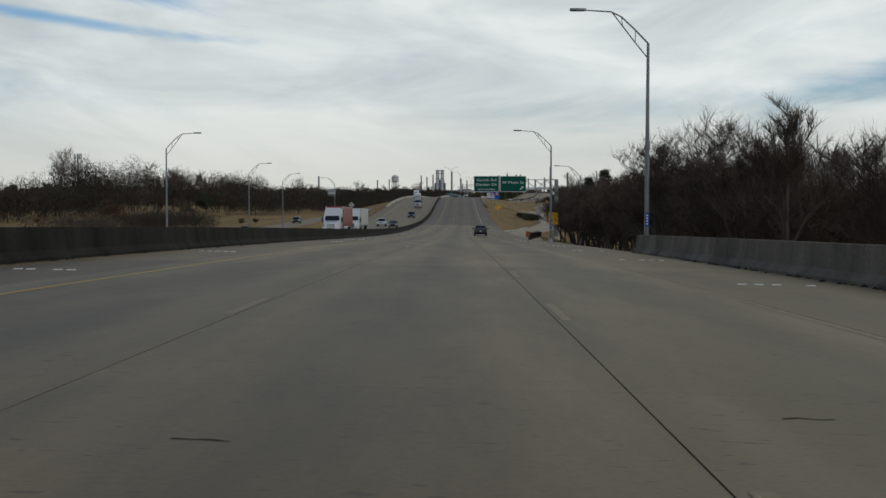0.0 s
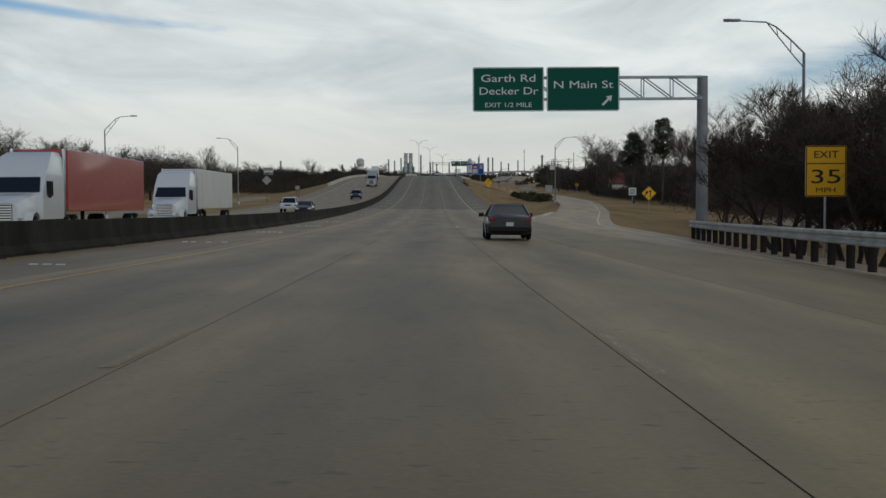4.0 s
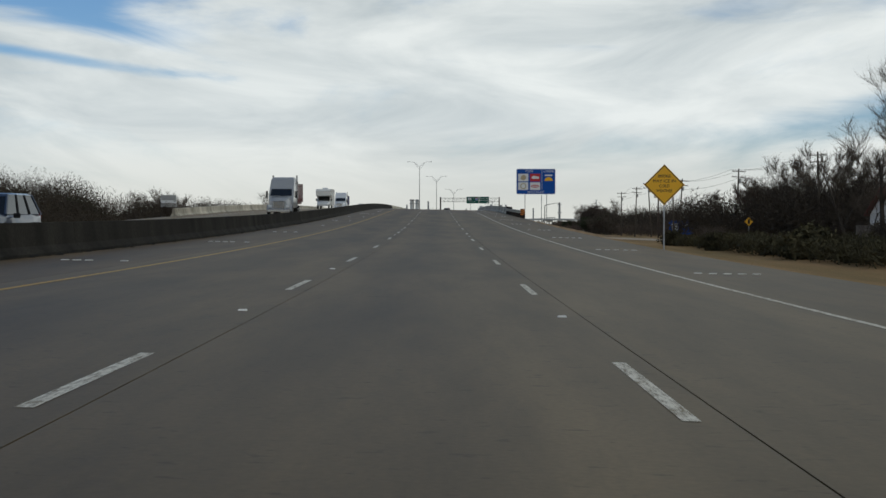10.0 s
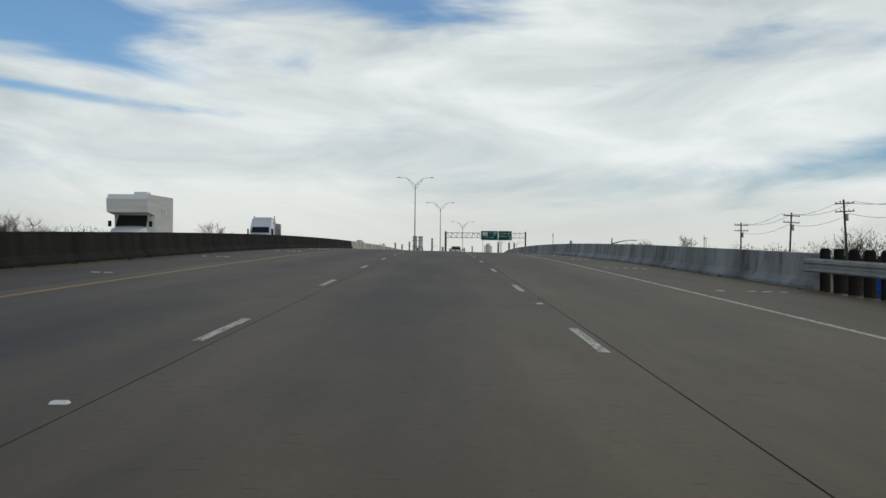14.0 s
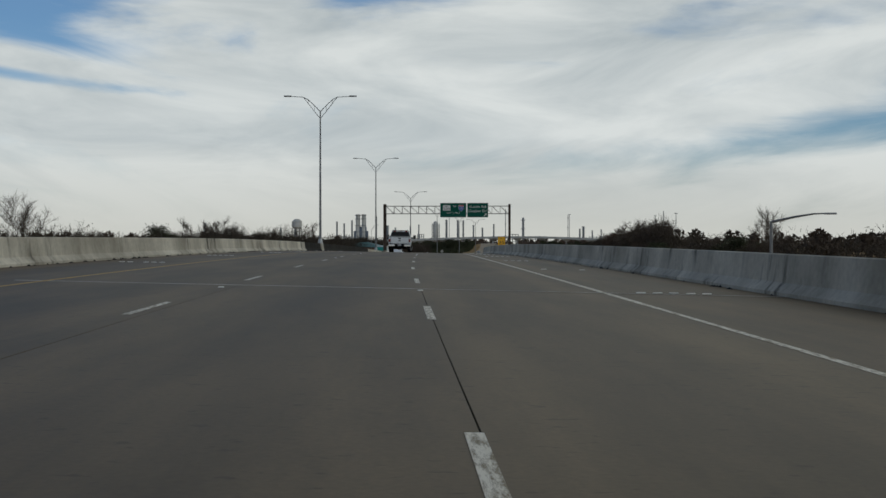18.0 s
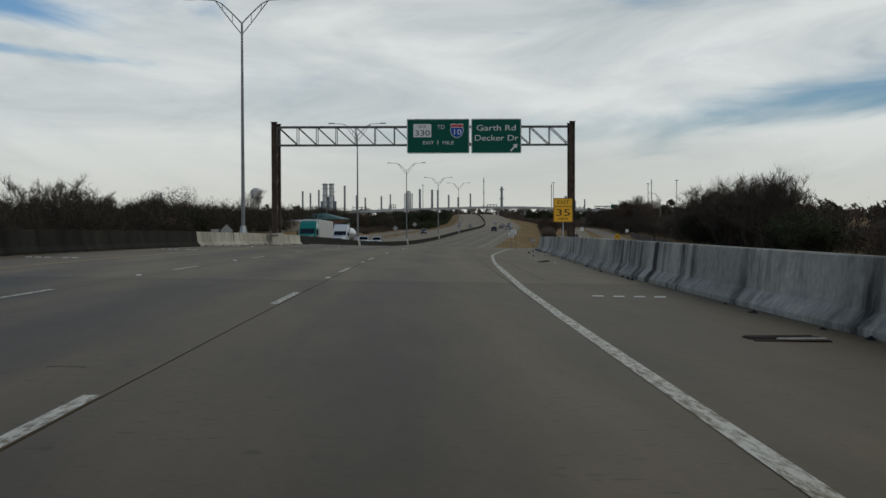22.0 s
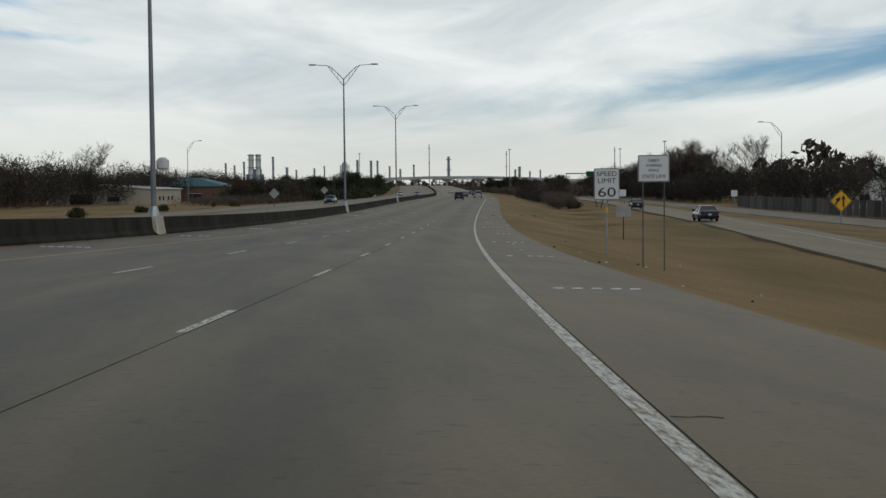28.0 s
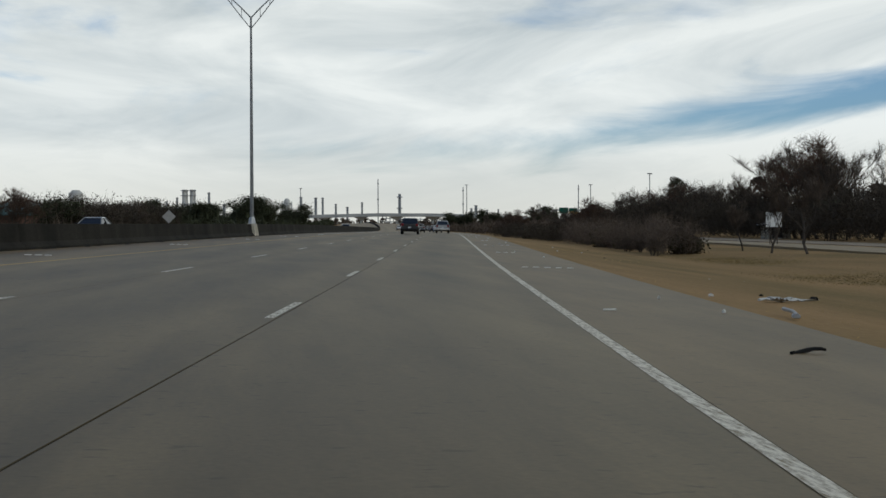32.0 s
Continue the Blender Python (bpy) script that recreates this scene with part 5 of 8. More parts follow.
for x, z, mt in ((-1.52, 0.48, "sign_white"), (-0.10, 0.48, "sign_red"), (-1.52, -0.55, "sign_white"), (-0.10, -0.55, "sign_white"), (1.52, 0.48, "sign_blue")):
    lg = part("logo_plate", Shape().plate(rounded(1.22, 0.92, 0.04), -0.016, -0.008), mt, f, at=pose(x, 0, z))
    if x < -1 and z > 0:
        part("logo_shape", Shape().plate([(-0.35, -0.15), (-0.1, -0.32), (0.28, -0.22), (0.38, 0.1), (0.1, 0.32), (-0.2, 0.22)], -0.022, -0.017), "sign_tan", lg)
    elif mt == "sign_red":
        part("logo_shape", Shape().plate([(-0.48, 0.0), (-0.3, -0.18), (0.45, -0.14), (0.48, 0.08), (-0.2, 0.22)], -0.022, -0.017), "sign_white", lg)
    elif x < -1:
        part("logo_shape", Shape().plate([(0.36 * math.cos(a), 0.36 * math.sin(a)) for a in np.linspace(0, 6.0, 16)], -0.022, -0.017), "sign_tan", lg)
        part("logo_ring", Shape().plate([(0.26 * math.cos(a), 0.26 * math.sin(a)) for a in np.linspace(0, 6.0, 16)], -0.026, -0.022), "sign_white", lg)
    elif x > 1:
        part("logo_shape", Shape().plate([(0.5 * math.cos(a), -0.4 + 0.45 * math.sin(a)) for a in np.linspace(0, math.pi, 12)], -0.022, -0.017), "sign_yellow", lg)
        part("logo_bar", Shape().box(-0.45, 0.45, -0.022, -0.017, 0.18, 0.36), "sign_white", lg)
    else:
        part("logo_shape", Shape().plate([(0.5 * math.cos(a), 0.17 * math.sin(a)) for a in np.linspace(0, 6.0, 16)], -0.022, -0.017), "sign_red", lg)
        part("logo_bar", Shape().box(-0.38, 0.38, -0.027, -0.023, -0.05, 0.05), "sign_white", lg)

# speed limit and its neighbours on the grass island
sp = post_sign(at(975.2, 11.85), "white speed limit sign on a post", (0.0,), 3.3)
sz = -7.10 + 0.82 - ground(975.2, 11.85)
f = panel(sp, 1.22, 1.52, 0, sz, "sign_white", "sign_black", rim=0.03, r=0.06)
lettering("SPEED", 0.23, "sign_black", f, 0, 0.39, width=0.96)
lettering("LIMIT", 0.25, "sign_black", f, 0, 0.05, width=0.86)
lettering("60", 0.46, "sign_black", f, 0, -0.60, width=0.84)
part("reflector", Shape().box(-0.05, 0.05, -0.02, 0.1, sz - 1.35, sz - 1.1), "sign_yellow", sp)
ob_ = post_sign(at(964.2, 12.45), "white rectangular law sign on two thin posts", (-0.42, 0.42), 3.6, post_mat="truss", r=0.025)
oz = -6.43 + 0.72 - ground(964.2, 12.45)
f = panel(ob_, 1.24, 1.06, 0, oz, "sign_white", "sign_black", rim=0.03, r=0.05)
lettering("OBEY", 0.12, "sign_black", f, 0, 0.26, width=0.44)
lettering("WARNING", 0.11, "sign_black", f, 0, 0.07, width=0.62)
lettering("SIGNS", 0.11, "sign_black", f, 0, -0.12, width=0.42)
lettering("STATE LAW", 0.15, "sign_black", f, 0, -0.38, width=0.96)
sb = post_sign(at(1006, 16.5), "plain grey sign back on a thin post", (0.0,), 2.1, post_mat="rust")
panel(sb, 1.1, 0.75, 0, 2.1, "sign_back", None, r=0.03)
rs = post_sign(at(1148.2, 31.7), "white sign back on two thin posts beside the ramp", (-0.3, 0.3), 2.8, post_mat="rust")
panel(rs, 1.3, 1.25, 0, -6.93 - 0.6 - ground(1148.2, 31.7), "sign_white", None, r=0.03)
for s, d in ((1105.8, 40.7 + 4.2),):
    w_ = post_sign(at(s, d), "small white sign beside the frontage road", (0.0,), 2.4)
    panel(w_, 0.95, 0.95, 0, 2.2, "sign_white", None, r=0.03)
# backs of signs for the oncoming lanes
for s, d, half, h in ((378.8, -32.6, 0.95, 4.4), (905.0, -30.5, 0.95, 3.4), (1133.3, -30.2, 0.9, 2.7), (1218.0, -33.0, 0.9, 3.2)):
    t = post_sign(at(s, d), "bare metal back of a diamond sign on a post", (0,), h - half * 0.2, post_mat="rust")
    part("panel", Shape().plate([(half, 0), (0, half), (-half, 0), (0, -half)], -0.01, 0.02), "sign_back", t, at=pose(0, 0, h))
for s, d, w, h, z in ((893, -29.6, 1.1, 1.3, 2.6), (402, -29.0, 0.9, 0.75, 1.9)):
    t = post_sign(at(s, d), "weathered back of a rectangular sign on posts", (-w * 0.3, w * 0.3), z, post_mat="rust")
    panel(t, w, h, 0, z, "sign_back", None, r=0.03)
rk = thing("ladder_rack", at(440, -72), "rusty lattice frame standing in the dry field", "frame")
for x in (-0.8, 0.8):
    part("upright", Shape().box(x - 0.1, x + 0.1, -0.1, 0.1, -0.2, 4.3), "rust", rk)
for q in range(6):
    part("rung", Shape().box(-0.9, 0.9, -0.08, 0.08, 0.5 + 0.7 * q, 0.68 + 0.7 * q), "rust", rk)
# ---- trees ----
def grow(seed, height, spread, trunk_r, levels=4, fork=3, lean=0.1, low=0.32, droop=0.0, rise=0.25, crown="twig", twigs=2600, twig_len=0.55, clump=0.0, stems=1, ratio=(0.45, 0.72)):
    """A tree: tapered trunk and limbs in one mesh, and a crown of many twigs or leaves at the ends of its limbs."""
    r = random.Random(seed)
    wood, tips = Shape(), []

    def limb(p, d, length, rad, level):
        pts, radii = [p], [rad]
        n = 4 if level < 2 else 3
        q, dd = p.copy(), d.copy()
        for i in range(n):
            dd = (dd + Vector((r.gauss(0, 0.16), r.gauss(0, 0.16), r.gauss(0.05 - droop, 0.09)))).normalized()
            q = q + dd * (length / n)
            pts.append(q.copy())
            radii.append(rad * (1 - 0.62 * (i + 1) / n))
        wood.tube(pts, [max(q, 0.012) for q in radii], 7 if level == 0 else (5 if level == 1 else 3), cap=False)
        if level >= 2:
            for k in range(1, len(pts)):
                tips.append((pts[k - 1], pts[k], level))
        if level >= levels:
            return
        m = int(fork + r.random()) + (1 if r.random() < 0.5 else 0) + (2 if level == 0 else 0)
        for i in range(m):
            k = r.uniform(low if level == 0 else 0.25, 1.0)
            j = min(int(k * n), n - 1)
            w = k * n - j
            b = pts[j].lerp(pts[j + 1], w)
            a = r.uniform(0, 2 * math.pi)
            out = Vector((math.cos(a), math.sin(a), 0))
            up = dd * r.uniform(0.5, 1.0) + Vector((0, 0, rise - droop))
            nd = (up + out * spread * r.uniform(0.6, 1.2)).normalized()
            limb(b, nd, length * r.uniform(*ratio) * (1.15 - 0.35 * k), radii[j] * r.uniform(0.45, 0.65), level + 1)

    for s in range(stems):
        a = r.uniform(0, 6.28)
        d = Vector((math.cos(a) * (lean + 0.22 * (stems > 1)), math.sin(a) * (lean + 0.22 * (stems > 1)), 1)).normalized()
        limb(Vector((0.3 * math.cos(a) * (stems > 1), 0.3 * math.sin(a) * (stems > 1), -0.3)), d, height * r.uniform(0.55, 0.68), trunk_r, 0)
    vs, fs = [], []
    for a, b, lv in r.choices(tips, weights=[(q[1] - q[0]).length for q in tips], k=twigs):
        p = a.lerp(b, r.random())
        if crown == "twig":
            d = ((b - a).normalized() * 1.2 + Vector((r.gauss(0, 0.6), r.gauss(0, 0.6), r.gauss(0.25, 0.45)))).normalized()
            l = twig_len * r.uniform(0.5, 1.6)
            side = d.cross(Vector((r.gauss(0, 1), r.gauss(0, 1), r.gauss(0, 1)))).normalized() * (0.004 + 0.004 * r.random())
            m = p + d * l * 0.55 + Vector((r.gauss(0, 0.05), r.gauss(0, 0.05), r.gauss(0, 0.05)))
            k = len(vs)
            vs += [p - side, p + side, m + side * 0.8, m - side * 0.8, p + d * l]
            fs += [(k, k + 1, k + 2, k + 3), (k + 3, k + 2, k + 4)]
        else:
            c = p + Vector((r.gauss(0, clump), r.gauss(0, clump), r.gauss(0, clump * 0.7)))
            u = Vector((r.gauss(0, 1), r.gauss(0, 1), r.gauss(0, 1))).normalized()
            w = u.cross(Vector((r.gauss(0, 1), r.gauss(0, 1), r.gauss(0, 1)))).normalized()
            l = twig_len * r.uniform(0.6, 1.5)
            k = len(vs)
            vs += [c - u * l * 0.5, c + w * l * 0.26, c + u * l * 0.5, c - w * l * 0.26]
            fs += [(k, k + 1, k + 2, k + 3)]
    # the topmost twigs reach the height asked for
    k = height / sorted(v.z for v in vs)[int(len(vs) * 0.995)]
    wood.v = [(x * k, y * k, z * k) for x, y, z in wood.v]
    cm = bpy.data.meshes.new("crown")
    cm.from_pydata([v * k for v in vs], [], fs)
    return wood, cm, height


def tree_kind(name, label, category, mat, **kw):
    wood, cm, _ = grow(**kw)
    t = thing(name, pose(0, -700, -60), label, category)
    part("trunk", wood, "bark", t, smooth=True)
    cm.materials.append(M[mat])
    part("crown", cm, mat, t)
    return t


def pine_kind(seed, height, pads):
    """A pine: bare trunk, and a ragged head of needle pads at the ends of its limbs."""
    r = random.Random(seed)
    wood = Shape()
    wood.tube([(0, 0, -0.3), (0.1, 0.05, height * 0.4), (-0.05, 0.1, height * 0.75), (0, 0, height * 0.95)], [0.24, 0.19, 0.13, 0.04], 8, cap=False)
    vs, fs = [], []
    for i in range(pads):
        u = (i + r.random()) / pads
        z = height * (0.54 + 0.40 * u)
        a = 2.4 * i + r.uniform(-0.6, 0.6)
        out = (0.5 + 1.5 * math.sin(math.pi * min(1, 0.22 + 0.74 * u))) * r.uniform(0.35, 1.0)
        c = Vector((out * math.cos(a), out * math.sin(a), z))
        wood.tube([(0, 0, z - 0.5 - 0.3 * out), tuple(c * 0.5 + Vector((0, 0, 0.5 * z - 0.35))), tuple(c)], [0.06, 0.045, 0.02], 4, cap=False)
        rx, rz = r.uniform(0.55, 1.0), r.uniform(0.35, 0.7)
        for q in range(360):
            v = Vector((r.gauss(0, 1), r.gauss(0, 1), r.gauss(0, 1))).normalized() * r.random() ** 0.4
            p = c + Vector((v.x * rx, v.y * rx, v.z * rz + 0.15 * rz))
            d = (v + Vector((r.gauss(0, 0.5), r.gauss(0, 0.5), 0.4))).normalized() * r.uniform(0.12, 0.3)
            w = d.cross(Vector((r.gauss(0, 1), r.gauss(0, 1), r.gauss(0, 1)))).normalized() * r.uniform(0.03, 0.07)
            k = len(vs)
            vs += [p - w, p + w, p + d]
            fs.append((k, k + 1, k + 2))
    cm = bpy.data.meshes.new("crown")
    cm.from_pydata(vs, [], fs)
    cm.materials.append(M["leaf"])
    t = thing("pine_tree", pose(0, -700, -60), "dark green pine with a ragged crown", "tree")
    part("trunk", wood, "bark", t, smooth=True)
    part("crown", cm, "leaf", t)
    return t


KINDS = {
    "oak": [tree_kind("bare_tree", "tall leafless tree with grey-brown spreading limbs", "tree", "twig", seed=s, height=h, spread=0.78, trunk_r=0.27, twigs=6500, levels=5, fork=2.5, twig_len=0.8, low=0.3, rise=0.3, ratio=(0.58, 0.82)) for s, h in ((1, 13.5), (2, 12.0), (3, 14.5))],
    "thin": [tree_kind("bare_tree", "slender leafless tree with upright twigs", "tree", "twig", seed=s, height=h, spread=0.5, trunk_r=0.17, twigs=5500, levels=5, twig_len=0.55, low=0.2) for s, h in ((4, 10.0), (5, 11.0), (6, 9.0))],
    "thick": [tree_kind("bare_tree", "dense brown leafless thicket tree with several stems", "tree", m, seed=s, height=h, spread=1.0, trunk_r=0.15, twigs=12000, levels=4, twig_len=0.6, low=0.22, stems=3, fork=4) for s, h, m in ((7, 10.0, "twig"), (8, 9.2, "twig"), (9, 9.6, "twig_red"))],
    "pine": [pine_kind(10, 14.5, 30), pine_kind(11, 13.0, 24)],
    "ever": [tree_kind("evergreen_tree", "round dark green evergreen oak tree", "tree", "leaf", seed=s, height=h, spread=1.15, trunk_r=0.22, twigs=15000, levels=3, twig_len=0.27, low=0.3, crown="leaf", clump=0.55, fork=5) for s, h in ((12, 10.0), (13, 8.0))],
    "bush": [tree_kind("bush", "low olive-brown bush on the roadside slope", "bush", m, seed=s, height=h, spread=1.5, trunk_r=0.07, twigs=5200, levels=2, twig_len=0.34, low=0.1, crown="leaf", clump=0.38, stems=4, fork=5) for s, h, m in ((14, 2.6, "bush"), (15, 2.2, "bush"))],
    "shrub": [tree_kind("shrub", "brown leafless shrub with many thin stems", "bush", m, seed=s, height=h, spread=1.5, trunk_r=0.06, twigs=4200, levels=2, twig_len=0.6, low=0.1, stems=5, fork=6) for s, h, m in ((16, 3.4, "twig"), (17, 3.0, "twig_red"))],
}
used = set()
tr = random.Random(21)


def plant(kind, s, d, k=1.0, which=None, group=""):
    """Sets a tree of a kind on the ground; the first of each is the model itself."""
    src = KINDS[kind][tr.randrange(len(KINDS[kind])) if which is None else which]
    x, z = (xc(min(s, 2000)) + d, ground(min(max(s, -60), 2000), d))
    w = k * tr.uniform(0.92, 1.1)
    m = pose(x, s, z - 0.06, 0, 0, tr.uniform(0, 360))
    if src.name in used:
        o = copy_thing(src, m @ Matrix.Diagonal((w, w, k, 1)))
    else:
        used.add(src.name)
        src.matrix_basis = m @ Matrix.Diagonal((w, w, k, 1))
        o = src
    if group:
        o["group"] = group
    return o


def belt(kinds, s0, s1, d0, d1, n, k0=0.85, k1=1.15, group=""):
    """A loose belt of trees; kinds is a string list with repeats as weights."""
    ks = kinds.split()
    for i in range(n):
        s = s0 + (s1 - s0) * (i + tr.random()) / n
        plant(tr.choice(ks), s, tr.uniform(d0, d1), tr.uniform(k0, k1), group=group)


def brush(name, s0, s1, d0, d1, h, n, label, seed, mat="twig", size=0.5, wide=0.05, z0=0.0):
    """Undergrowth and crowns too tangled to count: slivers of twig in rounded, uneven heads along a bank."""
    r = random.Random(seed)
    w = max(0.7, 0.40 * h)
    m = max(6, int((s1 - s0) * (d1 - d0) / (w * w * 1.5)))
    heads = []
    for i in range(m):
        s, d = r.uniform(s0, s1), r.uniform(d0, d1)
        k = 0.80 + 0.30 * noise.noise(Vector((s * 0.05, d * 0.08, seed))) + r.uniform(-0.12, 0.14)
        q = min(max(s, -60), 2000)
        x = xc(min(s, 2000))
        heads.append((x + d, s, ground(q, d), h * k, w * r.uniform(0.7, 1.25), xc(min(s + 1, 2000)) - x))
    g = np.random.default_rng(seed)
    unit = lambda a: a / np.maximum(np.linalg.norm(a, axis=1, keepdims=True), 1e-6)
    H = np.array(heads)[g.integers(0, m, n)]
    half = np.maximum((H[:, 3] - z0) / 2, 0.2)
    v = unit(g.normal(size=(n, 3)))
    q = g.random(n) ** 0.42
    up = (z0 + H[:, 3]) / 2 + v[:, 2] * half * q
    dy = v[:, 1] * H[:, 4] * q
    p = np.stack([H[:, 0] + v[:, 0] * H[:, 4] * q + dy * H[:, 5], H[:, 1] + dy, H[:, 2] + up], axis=1)
    u = unit(g.normal(size=(n, 3)) * 0.6 + np.array([0, 0, 0.35]) + v * 0.6)
    u = u * (size * g.uniform(0.5, 1.5, n) * (1 - 0.5 * (q > 0.85)))[:, None]
    a = unit(np.cross(u, g.normal(size=(n, 3)))) * (wide * g.uniform(0.4, 1.2, n))[:, None]
    spike = np.stack([p - u - a, p - u + a, p + u], axis=1)[up >= 0]
    c = len(spike)
    me = bpy.data.meshes.new(name)
    me.vertices.add(3 * c)
    me.vertices.foreach_set("co", spike.astype(np.float32).ravel())
    me.loops.add(3 * c)
    me.loops.foreach_set("vertex_index", np.arange(3 * c, dtype=np.int32))
    me.polygons.add(c)
    me.polygons.foreach_set("loop_start", np.arange(0, 3 * c, 3, dtype=np.int32))
    me.update(calc_edges=True)
    me.materials.append(M[mat])
    return tagged(new(name, me), label, "undergrowth", kind="stuff")


LAB = "tangled brown winter undergrowth below the trees"
# right side, by the first exit: a dense grove whose trunks stand in the grass
belt("thick thick thin", 58, 192, 14.2, 17.5, 30, 0.82, 0.96, "roadside grove")
belt("thick thick thin", 50, 196, 18.5, 26, 26, 0.88, 1.0, "roadside grove")
brush("undergrowth", 58, 190, 15.5, 25, 8.6, 130000, LAB, 101, size=0.42, wide=0.012, z0=1.9)
brush("undergrowth", 20, 120, 25, 40, 8.0, 50000, LAB, 100, size=0.6, wide=0.02, z0=1.2)
for s, d, k in ((96, 25, 0.56), (90, 29, 0.60), (104, 28, 0.62), (114, 30, 0.76), (134, 29, 0.66)):
    plant("oak", s, d, k)
plant("pine", 206, 25, 0.72, 1)
plant("pine", 214, 27, 0.66, 0)
belt("thin thick thin", 196, 262, 24, 34, 12, 0.75, 1.0, "frontage trees")
brush("undergrowth", 196, 262, 26, 34, 5.5, 12000, LAB, 118, size=0.6, wide=0.04, z0=0.6)
# behind the ramp and the frontage road
belt("oak thin oak oak", 275, 440, 39, 52, 26, 0.85, 1.08, "frontage trees")
belt("thick thick oak thin", 262, 520, 48, 70, 16, 0.85, 1.1, "frontage trees")
brush("undergrowth", 255, 425, 45, 62, 9.0, 33000, LAB, 102, "thicket", size=0.6, wide=0.07)
brush("undergrowth", 474, 560, 44, 75, 9.0, 33000, LAB, 119, "thicket", size=0.6, wide=0.08)
brush("undergrowth", 395, 474, 60, 84, 9.0, 27500, LAB, 122, "thicket", size=0.6, wide=0.08)
brush("undergrowth", 270, 385, 41, 48, 7.5, 45000, LAB, 103, "thicket", size=0.5, wide=0.03)
brush("undergrowth", 385, 436, 46.5, 53, 8.5, 36000, LAB, 124, "thicket", size=0.5, wide=0.03)
brush("undergrowth", 462, 520, 46, 60, 11, 45000, LAB, 125, "thicket", size=0.6, wide=0.03)
brush("undergrowth", 268, 440, 38.5, 41, 3.2, 30000, LAB, 130, "thicket", size=0.45, wide=0.025)
plant("pine", 338, 38.1, 1.54, 0)
plant("pine", 350, 35.2, 1.36, 1)
plant("oak", 330, 43.5, 1.15, 0)
plant("oak", 318, 43, 1.05, 2)
plant("oak", 336, 48, 1.1, 1)
plant("oak", 428, 42.5, 0.95, 2)
plant("oak", 440, 40.5, 0.95, 0)
plant("oak", 452, 44, 0.9, 1)
plant("oak", 398, 46, 1.0, 1)
plant("oak", 470, 60, 1.1, 0)
belt("thick thin oak thin", 470, 600, 42, 80, 18, 1.0, 1.35, "frontage trees")
brush("undergrowth", 440, 720, 50, 80, 4.5, 26000, LAB, 104, size=0.9, wide=0.07)
belt("bush bush shrub", 378, 430, 19.5, 22.5, 12, 0.5, 0.8, "slope bushes")
brush("undergrowth", 380, 432, 19.5, 24, 1.4, 11000, "low olive and brown brush on the slope", 105, "bush", size=0.3, wide=0.06)
# right side past the bridge
belt("thick oak thin thick ever", 770, 900, 50, 58, 18, 0.75, 0.95, "fence trees")
belt("thick thin oak thick oak", 1000, 1270, 52, 64, 28, 0.72, 0.95, "fence trees")
belt("thick thick oak", 1275, 1360, 52, 64, 12, 1.05, 1.3, "fence trees")
for s, d, k in ((1208, 55, 1.6), (1216, 54, 1.75), (1223, 57, 1.65)):
    plant("thick", s, d, k)
plant("pine", 1325, 59, 1.45, 1)
plant("ever", 1424, 55, 1.06, 0)
belt("thick thick oak thin ever", 905, 1000, 50, 60, 18, 1.3, 1.65, "fence trees")
brush("undergrowth", 905, 990, 50, 62, 13.5, 33000, LAB, 126, "thicket", size=0.6, wide=0.07)
brush("undergrowth", 600, 1000, 52, 64, 10, 55000, LAB, 106, "thicket", size=0.7, wide=0.0576)
brush("undergrowth", 1000, 1270, 52, 63, 8.6, 62000, LAB, 107, "thicket", size=0.6, wide=0.05)
brush("undergrowth", 1270, 1400, 52, 63, 11.0, 26000, LAB, 132, "thicket", size=0.7, wide=0.0576)
for s, d, k in ((968, 50, 0.85), (985, 52, 0.8), (1190, 50, 0.7)):
    plant("ever", s, d, k)
plant("oak", 799, 59, 0.92, 0)
plant("oak", 1148, 55, 1.9, 1)
plant("thin", 1200, 54, 1.2, 1)
plant("ever", 1721, 135, 1.6, 0)
brush("undergrowth", 1150, 1235, 46.5, 53, 7.2, 16000, LAB, 131, "thicket", size=0.6, wide=0.06)
brush("undergrowth", 1235, 1420, 46.5, 53, 9.0, 28000, LAB, 133, "thicket", size=0.6, wide=0.08)
belt("shrub shrub bush", 1131, 1200, 18.6, 21.6, 16, 0.8, 1.05, "island shrubs")
brush("undergrowth", 1130, 1200, 18.4, 21.8, 3.3, 20000, "low dark brush on the grass island", 108, size=0.4, wide=0.016)
brush("undergrowth", 1200, 1335, 17.6, 23, 3.5, 24000, "low dark brush on the grass island", 134, "thicket", size=0.45, wide=0.03)
belt("shrub thick bush", 1200, 1330, 18, 23, 12, 0.5, 0.75, "island shrubs")
for s, d, k in ((1121, 26.6, 0.5), (1127, 25.8, 0.55), (1135, 25.8, 0.5)):
    plant("thin", s, d, k)
# left side: wood behind the dry field, and clumps near the oncoming lanes
belt("thick thin oak thin", 160, 420, -146, -116, 20, 0.9, 1.15, "field wood")
belt("thick thin oak thin oak", 420, 680, -146, -116, 24, 1.35, 1.75, "field wood")
brush("undergrowth", 420, 760, -139, -118, 23, 71500, LAB, 129, "thicket", size=0.8, wide=0.0864)
brush("undergrowth", 120, 420, -137, -118, 13.5, 66000, LAB, 109, "thicket", size=0.7, wide=0.0864)
belt("thick ever thick thin", 420, 620, -112, -70, 14, 0.85, 1.05, "field wood")
belt("thick ever oak thin oak", 620, 830, -100, -62, 22, 0.9, 1.2, "field wood")
brush("undergrowth", 430, 800, -84, -62, 12, 82500, LAB, 110, "thicket", size=0.6, wide=0.0648)
